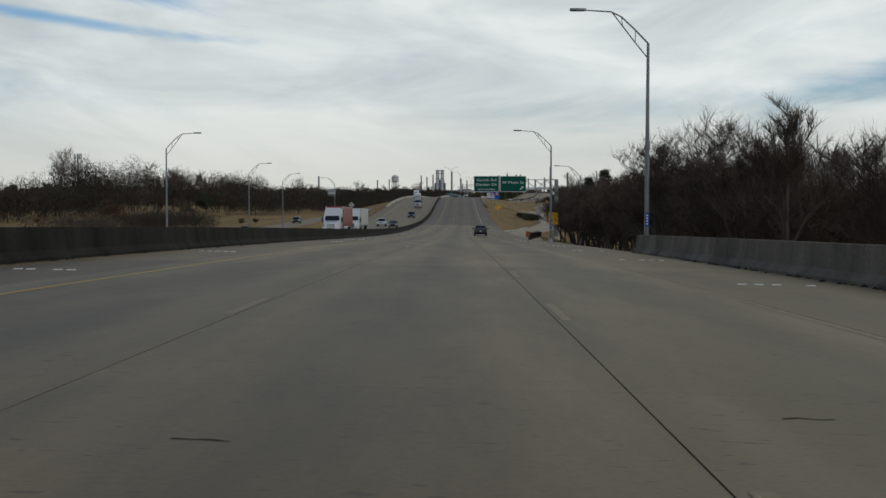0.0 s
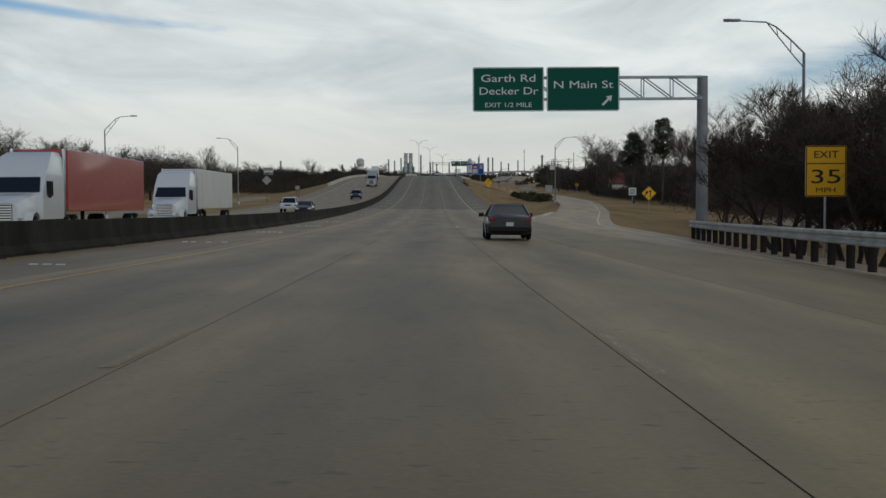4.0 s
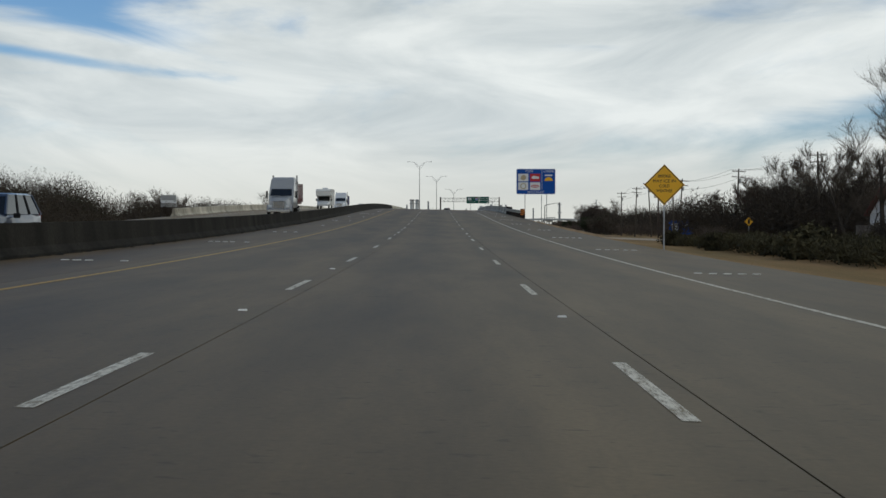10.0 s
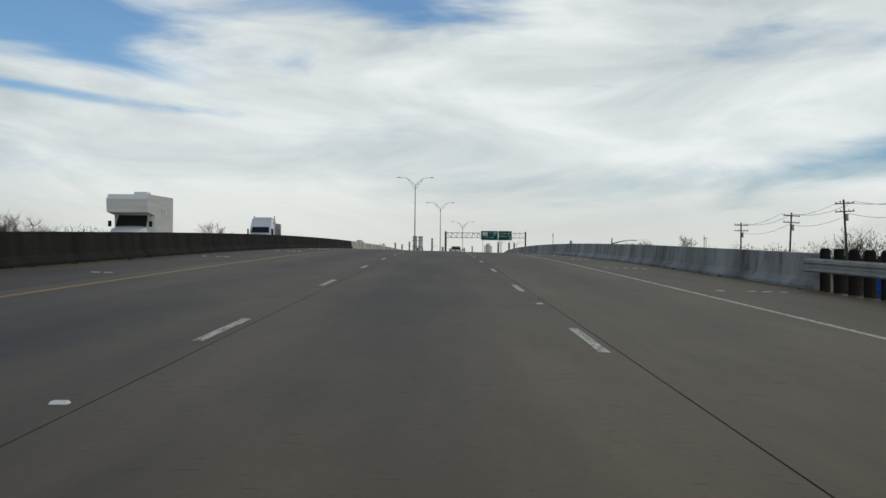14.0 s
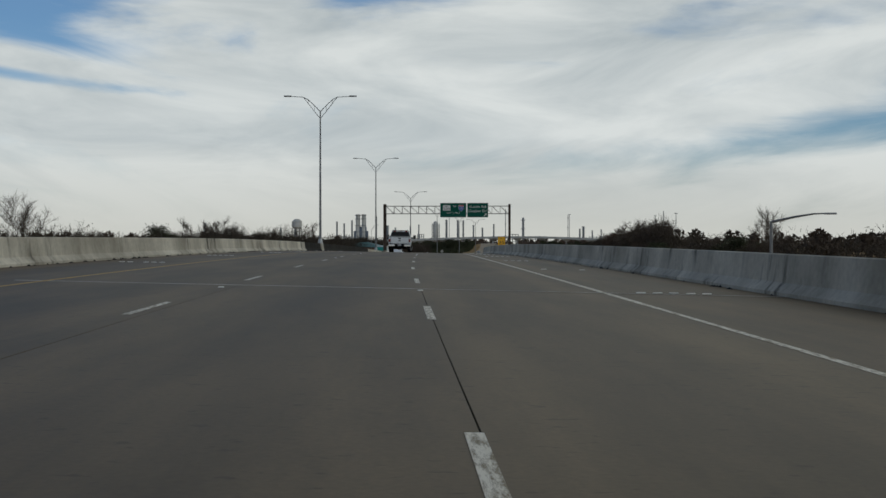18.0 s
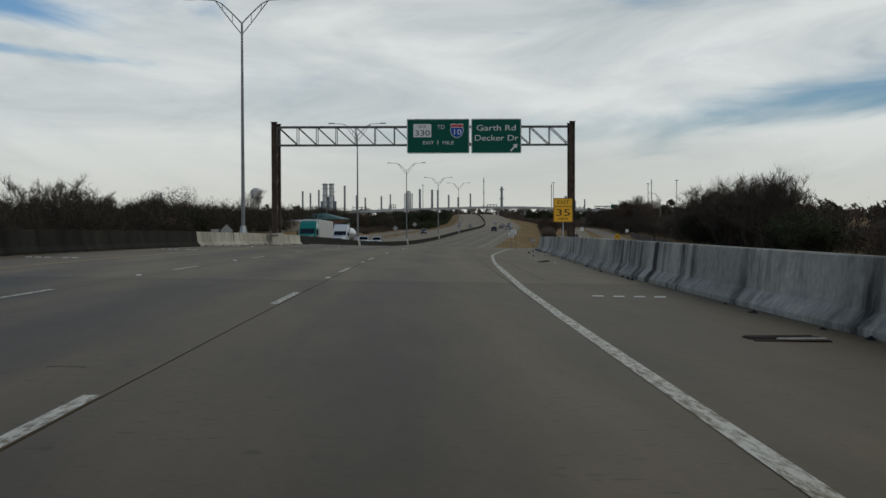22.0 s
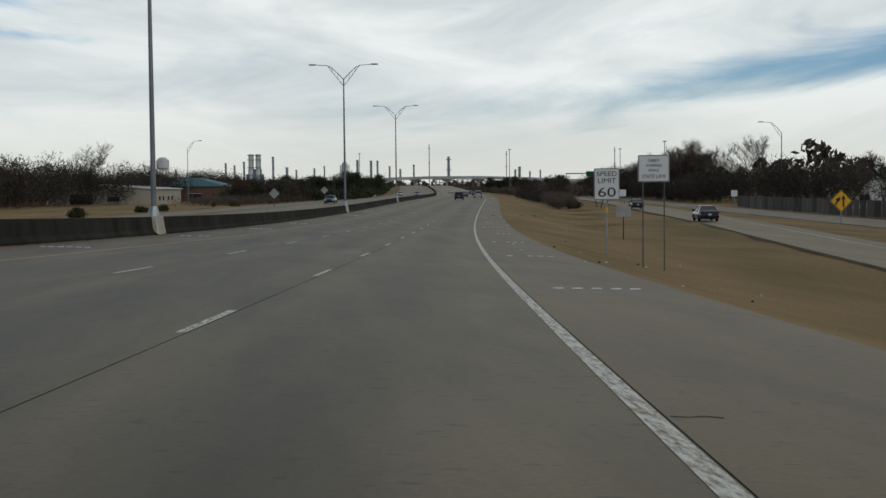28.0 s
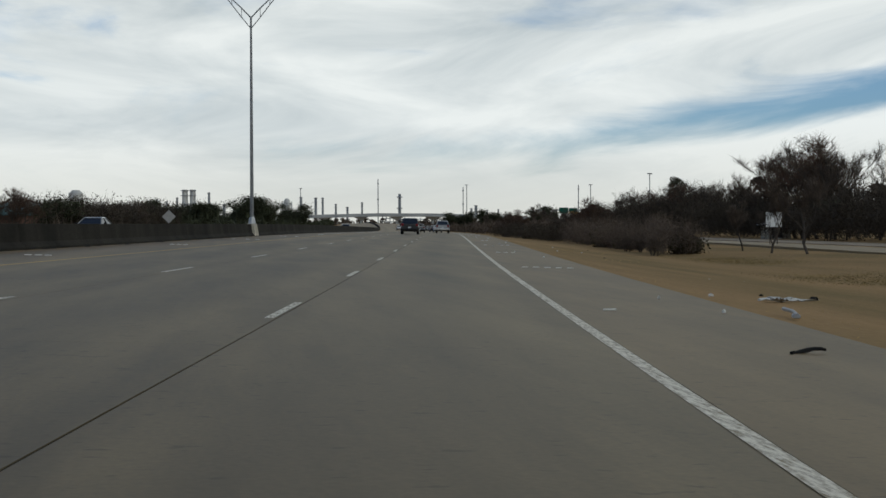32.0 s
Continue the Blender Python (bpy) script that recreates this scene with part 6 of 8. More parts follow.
brush("undergrowth", 500, 800, -60, -44, 4.2, 34000, LAB, 111, "thicket", size=0.6, wide=0.05)
brush("undergrowth", 246, 276, -66, -52, 5.5, 12000, LAB, 123, "thicket", size=0.5, wide=0.03)
belt("shrub thick", 250, 345, -88, -58, 8, 0.6, 0.85, "field clumps")
brush("undergrowth", 255, 335, -90, -66, 3.6, 9000, LAB, 112, size=0.8, wide=0.06)
for s, d in ((334, -112), (330, -57), (341, -55), (300, -75)):
    plant("shrub", s, d, 0.9)
plant("oak", 470, -60, 0.95, 0)
plant("oak", 560, -100, 1.0, 1)
plant("ever", 700, -60, 0.8)
# left side past the bridge
belt("thick ever thick thin thin", 790, 920, -88, -54, 16, 0.8, 1.0, "yard trees")
belt("thick ever thick thin oak thin", 925, 1020, -88, -52, 16, 1.2, 1.55, "yard trees")
brush("undergrowth", 780, 915, -76, -54, 10.5, 50000, LAB, 128, "thicket", size=0.7, wide=0.0576)
brush("undergrowth", 915, 1012, -76, -54, 13.5, 62000, LAB, 113, "thicket", size=0.7, wide=0.0576)
belt("thick ever thin oak thin", 1060, 1350, -150, -112, 22, 1.15, 1.5, "yard trees")
brush("undergrowth", 1040, 1500, -112, -88, 13, 126500, LAB, 114, "thicket", size=0.6, wide=0.108)
belt("bush shrub", 1010, 1300, -52, -47, 10, 0.6, 0.9, "yard trees")
brush("undergrowth", 850, 1000, -60, -43, 4.0, 27500, LAB, 127, "thicket", size=0.5, wide=0.07)
brush("undergrowth", 700, 870, -96, -75, 12.5, 33000, LAB, 120, "thicket", size=0.8, wide=0.072)
brush("undergrowth", 1240, 1345, -60, -46, 8.0, 22000, LAB, 121, "thicket", size=0.6, wide=0.08)
belt("thick ever thick", 1225, 1335, -62, -46, 9, 0.75, 0.95, "yard trees")
brush("undergrowth", 1190, 1330, -62, -46, 3.0, 10000, LAB, 115, size=0.8, wide=0.07)
belt("ever ever thick", 1300, 1620, -60, -34, 22, 0.85, 1.2, "far oaks")
brush("undergrowth", 1290, 1990, -75, -34, 5.5, 50000, LAB, 116, "leaf", size=1.2, wide=0.25)
belt("ever thick thin", 1330, 1700, 24, 60, 16, 0.8, 1.1, "far oaks")
brush("undergrowth", 1330, 1990, 24, 70, 5.0, 50000, LAB, 117, size=1.2, wide=0.2)


# far woods: crowns too far off to tell apart
def far_wood(name, y0, y1, x0, x1, n, h, seed):
    r = random.Random(seed)
    vs, fs = [], []
    for i in range(n):
        cx, cy, hh = r.uniform(x0, x1), r.uniform(y0, y1), h * r.uniform(0.6, 1.25)
        w = r.uniform(3, 7)
        for q in range(90):
            a, e = r.uniform(0, 6.28), r.random() ** 0.7
            rr = w * r.uniform(0.2, 1.0) * math.sqrt(max(0.08, 1 - (e * 2 - 1) ** 2))
            p = Vector((cx + rr * math.cos(a), cy + rr * math.sin(a), base(2000) + hh * e))
            u = Vector((r.gauss(0, 1), r.gauss(0, 1), r.gauss(0, 1))).normalized() * 1.5
            v = u.cross(Vector((r.gauss(0, 1), r.gauss(0, 1), r.gauss(0, 1)))).normalized() * 0.6
            k = len(vs)
            vs += [p - u, p + v, p + u, p - v]
            fs += [(k, k + 1, k + 2, k + 3)]
    me = bpy.data.meshes.new(name)
    me.from_pydata(vs, [], fs)
    me.materials.append(M["twig"])
    tagged(new(name, me), "distant dark belt of winter woods", "woods", kind="stuff")


far_wood("far_woods", 1500, 2500, -900, -60, 420, 11, 31)
far_wood("far_woods", 700, 1500, -600, -160, 300, 11, 32)
far_wood("far_woods", 1400, 2400, 190, 900, 380, 11, 33)
far_wood("far_woods", 500, 1400, 130, 500, 240, 11, 34)
far_wood("far_woods", 2060, 2600, -60, 420, 260, 10, 35)
far_wood("far_woods", 0, 700, -700, -190, 260, 11, 36)
far_wood("far_woods", 0, 500, 85, 300, 120, 10, 37)

# tufts of dry grass along the verges
def tufts(name, n, where, seed, h=0.035, mat="blade", label="tufts of dry tan grass on the verge"):
    r = random.Random(seed)
    vs, fs = [], []
    for i in range(n):
        s, d = where(r)
        z = ground(s, d) - 0.02
        a = r.uniform(0, 6.28)
        l = h * r.uniform(0.5, 1.6)
        w = 0.016 * r.uniform(0.5, 1.5)
        tip = Vector((math.cos(a + 1.2) * l * 0.5, math.sin(a + 1.2) * l * 0.5, l))
        p = Vector(P(s, d, z))
        u = Vector((math.cos(a) * w, math.sin(a) * w, 0))
        k = len(vs)
        vs += [p - u, p + u, p + tip]
        fs += [(k, k + 1, k + 2)]
    me = bpy.data.meshes.new(name)
    me.from_pydata(vs, [], fs)
    me.materials.append(M[mat])
    tagged(new(name, me), label, "grass", kind="stuff")


def island_place(r):
    s = r.uniform(868, 1150)
    return s, EDGE + 0.1 + (ramp_l(s) - EDGE - 0.2) * r.random() ** 1.3


def verge1(r):
    s = r.uniform(262, 460)
    return s, EDGE + 0.1 + 11 * r.random() ** 1.5 if s > 330 else EDGE + 0.1 + max(0, ramp_l(s) - EDGE - 0.2) * r.random()


def verge0(r):
    s = r.uniform(47, 300)
    return s, ramp_r(s) + 0.2 + 10 * r.random() ** 1.5


def swale(r):
    s = 1030 + 95 * r.random() ** 0.9
    return s, lin(s, 1030, 18.0, 1060, 19.6, 1125, 20.8) + r.gauss(0, 1.4) + 0.5 * math.sin(s * 0.21)


tufts("dry_grass", 9000, island_place, 41)
tufts("dry_grass", 7000, verge1, 42)
tufts("dry_grass", 7000, verge0, 43)
tufts("olive_grass", 26000, swale, 45, 0.035, "olive_blade", "band of olive green grass along the island's swale")
tufts("dry_grass", 3000, lambda r: ((s := r.uniform(866, 1100)), ramp_r(s) + 0.1 + 6 * r.random()), 44)

# ---- vehicles ----
def wheel(parent, x, y, r, w, dual=False):
    """A tyre with its rim; x is the outer face of the wheel."""
    sgn = 1 if x > 0 else -1
    prof = [(0.0, r * 0.62), (0.02, r * 0.88), (0.05, r * 0.97), (0.09, r), (w - 0.06, r), (w - 0.02, r * 0.92), (w, r * 0.6)]
    n = 20
    rings = [[(x - sgn * u, y + rr * math.cos(2 * math.pi * k / n), r + rr * math.sin(2 * math.pi * k / n)) for k in range(n)] for u, rr in prof]
    t = part("wheel", Shape().loft(rings), "tyre", parent, smooth=True)
    rim = Shape()
    q = [(0.03, r * 0.60), (0.0, r * 0.56), (0.05, r * 0.50), (0.06, r * 0.18), (0.02, r * 0.15), (0.02, 0.001)]
    rim.loft([[(x - sgn * (u - 0.012), y + rr * math.cos(2 * math.pi * k / n), r + rr * math.sin(2 * math.pi * k / n)) for k in range(n)] for u, rr in q], cap=False)
    for k in range(6):
        a = 2 * math.pi * k / 6
        c, s_ = math.cos(a), math.sin(a)
        rim.tube([(x - sgn * 0.035, y + r * 0.15 * c, r + r * 0.15 * s_), (x - sgn * 0.02, y + r * 0.54 * c, r + r * 0.54 * s_)], r * 0.07, 4)
    part("rim", rim, "rim", t, smooth=True)
    return t


def hull(stations):
    """A car body from stations (y, half width, sill, shoulder, top): rounded sections joined lengthwise."""
    rings = []
    for y, w, z0, z1, z2 in stations:
        half = [(w * 0.80, z0), (w * 0.96, z0 + 0.06), (w, z0 + 0.45 * (z1 - z0)), (w * 0.985, z1), (w * 0.90, z1 + 0.75 * (z2 - z1)), (w * 0.70, z2), (w * 0.3, z2 + 0.015)]
        rings.append([(x, y, z) for x, z in half] + [(-x, y, z) for x, z in reversed(half)])
    return Shape().loft(rings)


def cabin(parent, y0, y1, r0, r1, wb, wt, zb, zt, paint_mat, pillars=(0.5,)):
    """Windows all round with painted pillars and roof. y0, y1: windows' foot at the rear and front; r0, r1: the roof's ends."""
    foot = [(-wb, y0, zb), (wb, y0, zb), (wb, y1, zb), (-wb, y1, zb)]
    top = [(-wt, r0, zt), (wt, r0, zt), (wt, r1, zt), (-wt, r1, zt)]
    part("glasshouse", Shape().add(foot + top, [(0, 1, 5, 4), (1, 2, 6, 5), (2, 3, 7, 6), (3, 0, 4, 7), (4, 5, 6, 7)]), "glass_dark", parent, "dark tinted glass all round")
    e = 0.06
    part("roof", Shape().loft([[(sx * wt * k + sx * 0.01, ry, zt + h) for sx, ry in ((-1, r0 - e * a), (1, r0 - e * a), (1, r1 + e * a), (-1, r1 + e * a))] for k, h, a in ((1.0, -0.05, 1), (0.98, 0.02, 0.6), (0.8, 0.065, -2))]), paint_mat, parent, smooth=True)
    for i in range(4):
        part("pillar", Shape().tube([Vector(foot[i]) + Vector((0, 0, -0.02)), Vector(top[i])], [0.055, 0.045], 6), paint_mat, parent)
    for k in pillars:
        for sx in (-1, 1):
            a = Vector((sx * wb, y0 + (y1 - y0) * k, zb))
            b = Vector((sx * wt, r0 + (r1 - r0) * k, zt))
            part("pillar", Shape().tube([a, b], [0.05, 0.04], 6), "black_trim", parent)


def fit_out(t, L, W, zl, zh, wheels, r, w, tail_h=0.16, low=0.32, chrome=False, mirror_y=0.6, mirror_z=1.0):
    """Wheels, lights, bumpers, plate, mirrors."""
    for y in wheels:
        for sx in (-1, 1):
            part("wheel_arch", Shape().loft([[(sx * (W / 2 + o), y + (r + 0.055) * k * math.cos(math.pi * i / 10), r + (r + 0.05) * k * math.sin(math.pi * i / 10)) for i in range(11)] for o, k in ((0.004, 1.0), (0.012, 1.02), (0.012, 0.9), (-0.1, 0.9))], close=False, cap=False), "black_trim", t)
            wheel(t, sx * (W / 2 + 0.015), y, r, w)
    for sx in (-1, 1):
        part("tail_light", Shape().box(sx * W * 0.40 - 0.14, sx * W * 0.40 + 0.14, -L / 2 - 0.012, -L / 2 + 0.16, zl - tail_h / 2, zl + tail_h / 2, bevel=0.02), "lamp_red", t)
        part("headlight", Shape().box(sx * W * 0.37 - 0.17, sx * W * 0.37 + 0.17, L / 2 - 0.20, L / 2 + 0.012, zh - 0.08, zh + 0.08, bevel=0.03), "lamp_clear", t)
        part("mirror", Shape().box(sx * (W / 2 + 0.12) - 0.11, sx * (W / 2 + 0.12) + 0.11, mirror_y, mirror_y + 0.1, mirror_z - 0.07, mirror_z + 0.09, bevel=0.025), "black_trim", t)
    part("rear_bumper", Shape().box(-W * 0.47, W * 0.47, -L / 2 - 0.06, -L / 2 + 0.12, low, low + 0.2, bevel=0.04), "chrome" if chrome else "black_trim", t)
    part("front_bumper", Shape().box(-W * 0.47, W * 0.47, L / 2 - 0.12, L / 2 + 0.06, low - 0.05, low + 0.17, bevel=0.04), "chrome" if chrome else "black_trim", t)
    part("grille", Shape().box(-W * 0.2, W * 0.2, L / 2 - 0.05, L / 2 + 0.02, zh - 0.1, zh + 0.07, bevel=0.01), "black_trim", t)
    part("number_plate", Shape().box(-0.15, 0.15, -L / 2 - 0.075, -L / 2 - 0.05, low + 0.24, low + 0.39), "plate", t)


def sedan(m, mat, label, k=1.0):
    t = thing("sedan", m, label, "car")
    L, W = 4.75, 1.82
    part("body", hull([(-2.36, 0.78, 0.36, 0.72, 0.92), (-2.2, 0.88, 0.26, 0.78, 1.02), (-1.5, 0.91, 0.2, 0.82, 1.04), (0.9, 0.91, 0.2, 0.82, 1.0), (1.7, 0.9, 0.22, 0.74, 0.92), (2.2, 0.84, 0.25, 0.62, 0.78), (2.37, 0.70, 0.33, 0.55, 0.66)]), mat, t, smooth=True)
    cabin(t, -1.85, 1.15, -0.95, 0.25, 0.84, 0.62, 0.96, 1.42, mat)
    fit_out(t, L, W, 0.86, 0.66, (-1.4, 1.38), 0.33, 0.22, low=0.34)
    return t


def suv(m, mat, label, h=1.74, name="suv"):
    t = thing(name, m, label, "car")
    L, W = 4.75, 1.92
    part("body", hull([(-2.36, 0.86, 0.42, 0.95, 1.08), (-2.25, 0.94, 0.32, 0.98, 1.12), (-1.2, 0.96, 0.28, 0.98, 1.10), (1.0, 0.96, 0.28, 0.96, 1.08), (1.7, 0.94, 0.3, 0.92, 1.04), (2.2, 0.9, 0.33, 0.82, 0.96), (2.37, 0.76, 0.42, 0.7, 0.84)]), mat, t, smooth=True)
    cabin(t, -2.30, 1.2, -1.98, 0.45, 0.90, 0.70, 1.05, h - 0.06, mat, pillars=(0.33, 0.66))
    fit_out(t, L, W, 1.02, 0.86, (-1.42, 1.42), 0.37, 0.24, tail_h=0.26, low=0.44)
    return t


def pickup(m, mat, label, trim="black_trim"):
    t = thing("pickup_truck", m, label, "truck")
    L, W = 5.7, 2.0
    part("body", hull([(-0.9, 0.98, 0.45, 1.02, 1.18), (1.2, 0.99, 0.45, 1.02, 1.18), (2.0, 0.98, 0.45, 1.0, 1.16), (2.7, 0.94, 0.48, 0.92, 1.08), (2.85, 0.8, 0.55, 0.85, 0.98)]), mat, t, smooth=True)
    bed = Shape().box(-1.0, 1.0, -2.85, -0.92, 0.5, 0.78).box(-1.0, -0.9, -2.85, -0.92, 0.78, 1.24).box(0.9, 1.0, -2.85, -0.92, 0.78, 1.24).box(-0.9, 0.9, -2.85, -2.78, 0.78, 1.22)
    part("bed", bed, mat, t)
    cabin(t, -0.88, 1.55, -0.62, 0.85, 0.90, 0.72, 1.14, 1.80, mat)
    fit_out(t, L, W, 1.05, 0.92, (-1.75, 1.8), 0.40, 0.27, tail_h=0.36, low=0.52, chrome=True, mirror_z=1.25)
    return t


def white_crew_truck(m):
    """The white four-door heavy pickup with a black rack behind the cab."""
    t = thing("pickup_truck", m, "white crew-cab pickup with a black headache rack and towing mirrors", "truck")
    wh = "paint_white"
    # sides of the bed: wheel arches swell over the rear wheels
    part("cab_body", hull([(1.35 - 0.5, 0.985, 0.62, 1.12, 1.32), (1.6, 0.99, 0.60, 1.12, 1.33), (3.4, 0.99, 0.60, 1.12, 1.32), (4.3, 0.99, 0.6, 1.14, 1.36), (5.3, 0.985, 0.6, 1.12, 1.34), (5.75, 0.93, 0.62, 1.05, 1.26), (5.85, 0.84, 0.66, 1.0, 1.18)]), wh, t, smooth=True)
    side = [(0.0, 0.66), (0.30, 0.66), (0.36, 0.90), (0.55, 1.06), (0.85, 1.12), (1.15, 1.06), (1.34, 0.90), (1.40, 0.62), (2.05, 0.62), (2.05, 1.40), (0.0, 1.40)]
    for sx in (-1, 1):
        n = len(side)
        vs = [(sx * 1.0, y - 1.15, z) for y, z in side] + [(sx * 0.86, y - 1.15, z) for y, z in side]
        p_ = part("bed_side", Shape().add(vs, [tuple(range(n)), tuple(reversed(range(n, 2 * n)))] + [(i, (i + 1) % n, n + (i + 1) % n, n + i) for i in range(n)]), wh, t)
        arch = [[(sx * (1.0 + o), -0.30 + 0.55 * k * math.cos(math.pi * i / 12), 0.56 + 0.58 * k * math.sin(math.pi * i / 12)) for i in range(13)] for o, k in ((0.0, 1.12), (0.035, 1.08), (0.04, 0.98), (-0.02, 0.94))]
        part("wheel_flare", Shape().loft(arch, close=False, cap=False), wh, p_, smooth=True)
        part("rail_cap", Shape().box(sx * 0.93 - 0.08, sx * 0.93 + 0.08, -1.15, 0.9, 1.40, 1.435, bevel=0.01), "black_trim", p_)
        part("tail_light", Shape().box(sx * 0.915 - 0.085, sx * 0.915 + 0.09, -1.18, -1.06, 0.94, 1.32, bevel=0.02), "lamp_red", t, "tall red tail light")
        part("reverse_lens", Shape().box(sx * 0.915 - 0.07, sx * 0.915 + 0.075, -1.187, -1.17, 1.22, 1.30), "lamp_clear", t)
        part("body_stripe", Shape().box(sx * 0.992 - 0.006, sx * 0.992 + 0.006, 0.95, 4.6, 0.80, 0.815), "sign_back", t)
        part("step_bar", Shape().tube([(sx * 1.02, 1.3, 0.52), (sx * 1.06, 1.6, 0.46), (sx * 1.06, 3.9, 0.46), (sx * 1.02, 4.2, 0.52)], 0.06, 8), "black_trim", t, smooth=True)
        for y in (1.55, 2.75):
            part("door_seam", Shape().box(sx * 0.994 - 0.004, sx * 0.994 + 0.004, y, y + 0.014, 0.66, 1.30), "black_trim", t)
            part("door_handle", Shape().box(sx * 1.0 - 0.02, sx * 1.0 + 0.02, y + 0.12, y + 0.34, 1.13, 1.17, bevel=0.006), "black_trim", t)
        mr = part("tow_mirror", Shape().box(sx * 1.26 - 0.13, sx * 1.26 + 0.13, 3.72, 3.86, 1.28, 1.66, bevel=0.04), "black_trim", t, "large black towing mirror")
        part("mirror_arm", Shape().tube([(sx * 0.95, 3.85, 1.40), (sx * 1.16, 3.8, 1.44)], 0.035, 6).tube([(sx * 0.95, 3.85, 1.32), (sx * 1.16, 3.8, 1.36)], 0.03, 6), "black_trim", mr)
        part("mirror_glass", Shape().box(sx * 1.26 - 0.10, sx * 1.26 + 0.10, 3.712, 3.722, 1.40, 1.63), "glass_dark", mr)
        part("turn_lens", Shape().box(sx * 1.395 - 0.012, sx * 1.395 + 0.012, 3.74, 3.84, 1.38, 1.5), "lamp_red", mr)
        part("headlight", Shape().box(sx * 0.76 - 0.18, sx * 0.76 + 0.18, 5.66, 5.87, 0.92, 1.22, bevel=0.03), "lamp_clear", t)
        for y in (-0.30, 3.66 + 0.85):
            wheel(t, sx * 1.01, y, 0.41, 0.27)
        part("mud_flap", Shape().box(sx * 0.86 - 0.17, sx * 0.86 + 0.17, -0.92, -0.90, 0.28, 0.72), "rubber", t)
        part("fender_liner", Shape().loft([[(sx * o, 4.51 + 0.50 * math.cos(math.pi * i / 12), 0.50 + 0.50 * math.sin(math.pi * i / 12)) for i in range(13)] for o in (0.998, 0.80)], close=False, cap=False), "black_trim", t)
        part("arch_shadow_panel", Shape().plate([(4.51 + 0.49 * math.cos(math.pi * i / 12), 0.50 + 0.49 * math.sin(math.pi * i / 12)) for i in range(13)], 0, 0.006), "black_trim", t, at=Matrix.Translation((sx * 0.994, 0, 0)) @ pose(0, 0, 0, 0, 0, 90))
    part("bed_floor", Shape().box(-0.87, 0.87, -1.1, 0.88, 0.72, 0.80).box(-0.87, 0.87, 0.80, 0.9, 0.8, 1.40), "black_trim", t)
    tg = part("tailgate", Shape().box(-0.825, 0.825, -1.155, -1.06, 0.80, 1.40, bevel=0.02), wh, t, "white tailgate")
    part("gate_crease", Shape().box(-0.80, 0.80, -1.160, -1.155, 0.905, 0.915), "sign_back", tg)
    part("gate_cap", Shape().box(-0.83, 0.83, -1.16, -1.03, 1.40, 1.43, bevel=0.008), "black_trim", tg)
    part("gate_handle", Shape().box(-0.12, 0.12, -1.168, -1.15, 1.22, 1.34, bevel=0.008), "black_trim", tg)
    part("badge", Shape().plate([(0.125 * math.cos(a), 1.07 + 0.05 * math.sin(a)) for a in np.linspace(0, 2 * math.pi, 21)[:-1]], -1.166, -1.156), "paint_dusk", tg, "dark oval badge")
    part("badge_bar", Shape().box(0.56, 0.76, -1.160, -1.155, 0.82, 0.836), "sign_back", tg)
    part("tool_box", Shape().box(-0.90, 0.90, 0.25, 0.80, 1.28, 1.50, bevel=0.02), "sign_back", t, "bare metal crossbed tool box")
    bp = part("rear_bumper", Shape().box(-0.42, 0.42, -1.32, -1.12, 0.56, 0.78, bevel=0.02), "black_trim", t)
    for sx in (-1, 1):
        part("bumper_end", Shape().box(sx * 0.71 - 0.31, sx * 0.71 + 0.31, -1.33, -1.06, 0.53, 0.75, bevel=0.035), "chrome", bp, "chrome bumper end")
    part("bumper_step", Shape().box(-1.0, 1.0, -1.28, -1.08, 0.75, 0.80, bevel=0.01), "black_trim", bp)
    pl = part("number_plate", Shape().box(-0.155, 0.155, -1.336, -1.322, 0.60, 0.755), "plate", bp)
    for q in range(5):
        part("plate_bar", Shape().box(-0.12 + 0.052 * q, -0.085 + 0.052 * q, -1.340, -1.336, 0.64, 0.70), "paint_navy", pl)
    part("tow_hitch", Shape().box(-0.05, 0.05, -1.42, -0.9, 0.40, 0.50, bevel=0.01).tube([(0, -1.40, 0.42), (0, -1.40, 0.30)], 0.035, 8), "rubber", t)
    part("rear_axle", Shape().tube([(-0.8, -0.3, 0.41), (-0.25, -0.3, 0.41), (-0.14, -0.3, 0.41), (0.14, -0.3, 0.41), (0.25, -0.3, 0.41), (0.8, -0.3, 0.41)], [0.06, 0.07, 0.16, 0.16, 0.07, 0.06], 10), "rubber", t)
    part("chassis", Shape().box(-0.55, -0.43, -1.1, 5.2, 0.5, 0.66).box(0.43, 0.55, -1.1, 5.2, 0.5, 0.66).box(-0.75, 0.75, 1.2, 5.2, 0.42, 0.62), "rubber", t)
    part("exhaust", Shape().tube([(0.55, 1.0, 0.5), (0.6, -0.2, 0.52), (0.72, -0.9, 0.46)], 0.05, 8), "rust", t)
    # cab windows, roof and pillars
    foot = [(-0.93, 0.98, 1.32), (0.93, 0.98, 1.32), (0.93, 4.25, 1.33), (-0.93, 4.25, 1.33)]
    top = [(-0.74, 1.10, 1.93), (0.74, 1.10, 1.93), (0.74, 3.42, 1.93), (-0.74, 3.42, 1.93)]
    part("glasshouse", Shape().add(foot + top, [(0, 1, 5, 4), (1, 2, 6, 5), (2, 3, 7, 6), (3, 0, 4, 7), (4, 5, 6, 7)]), "glass_dark", t, "dark tinted glass all round")
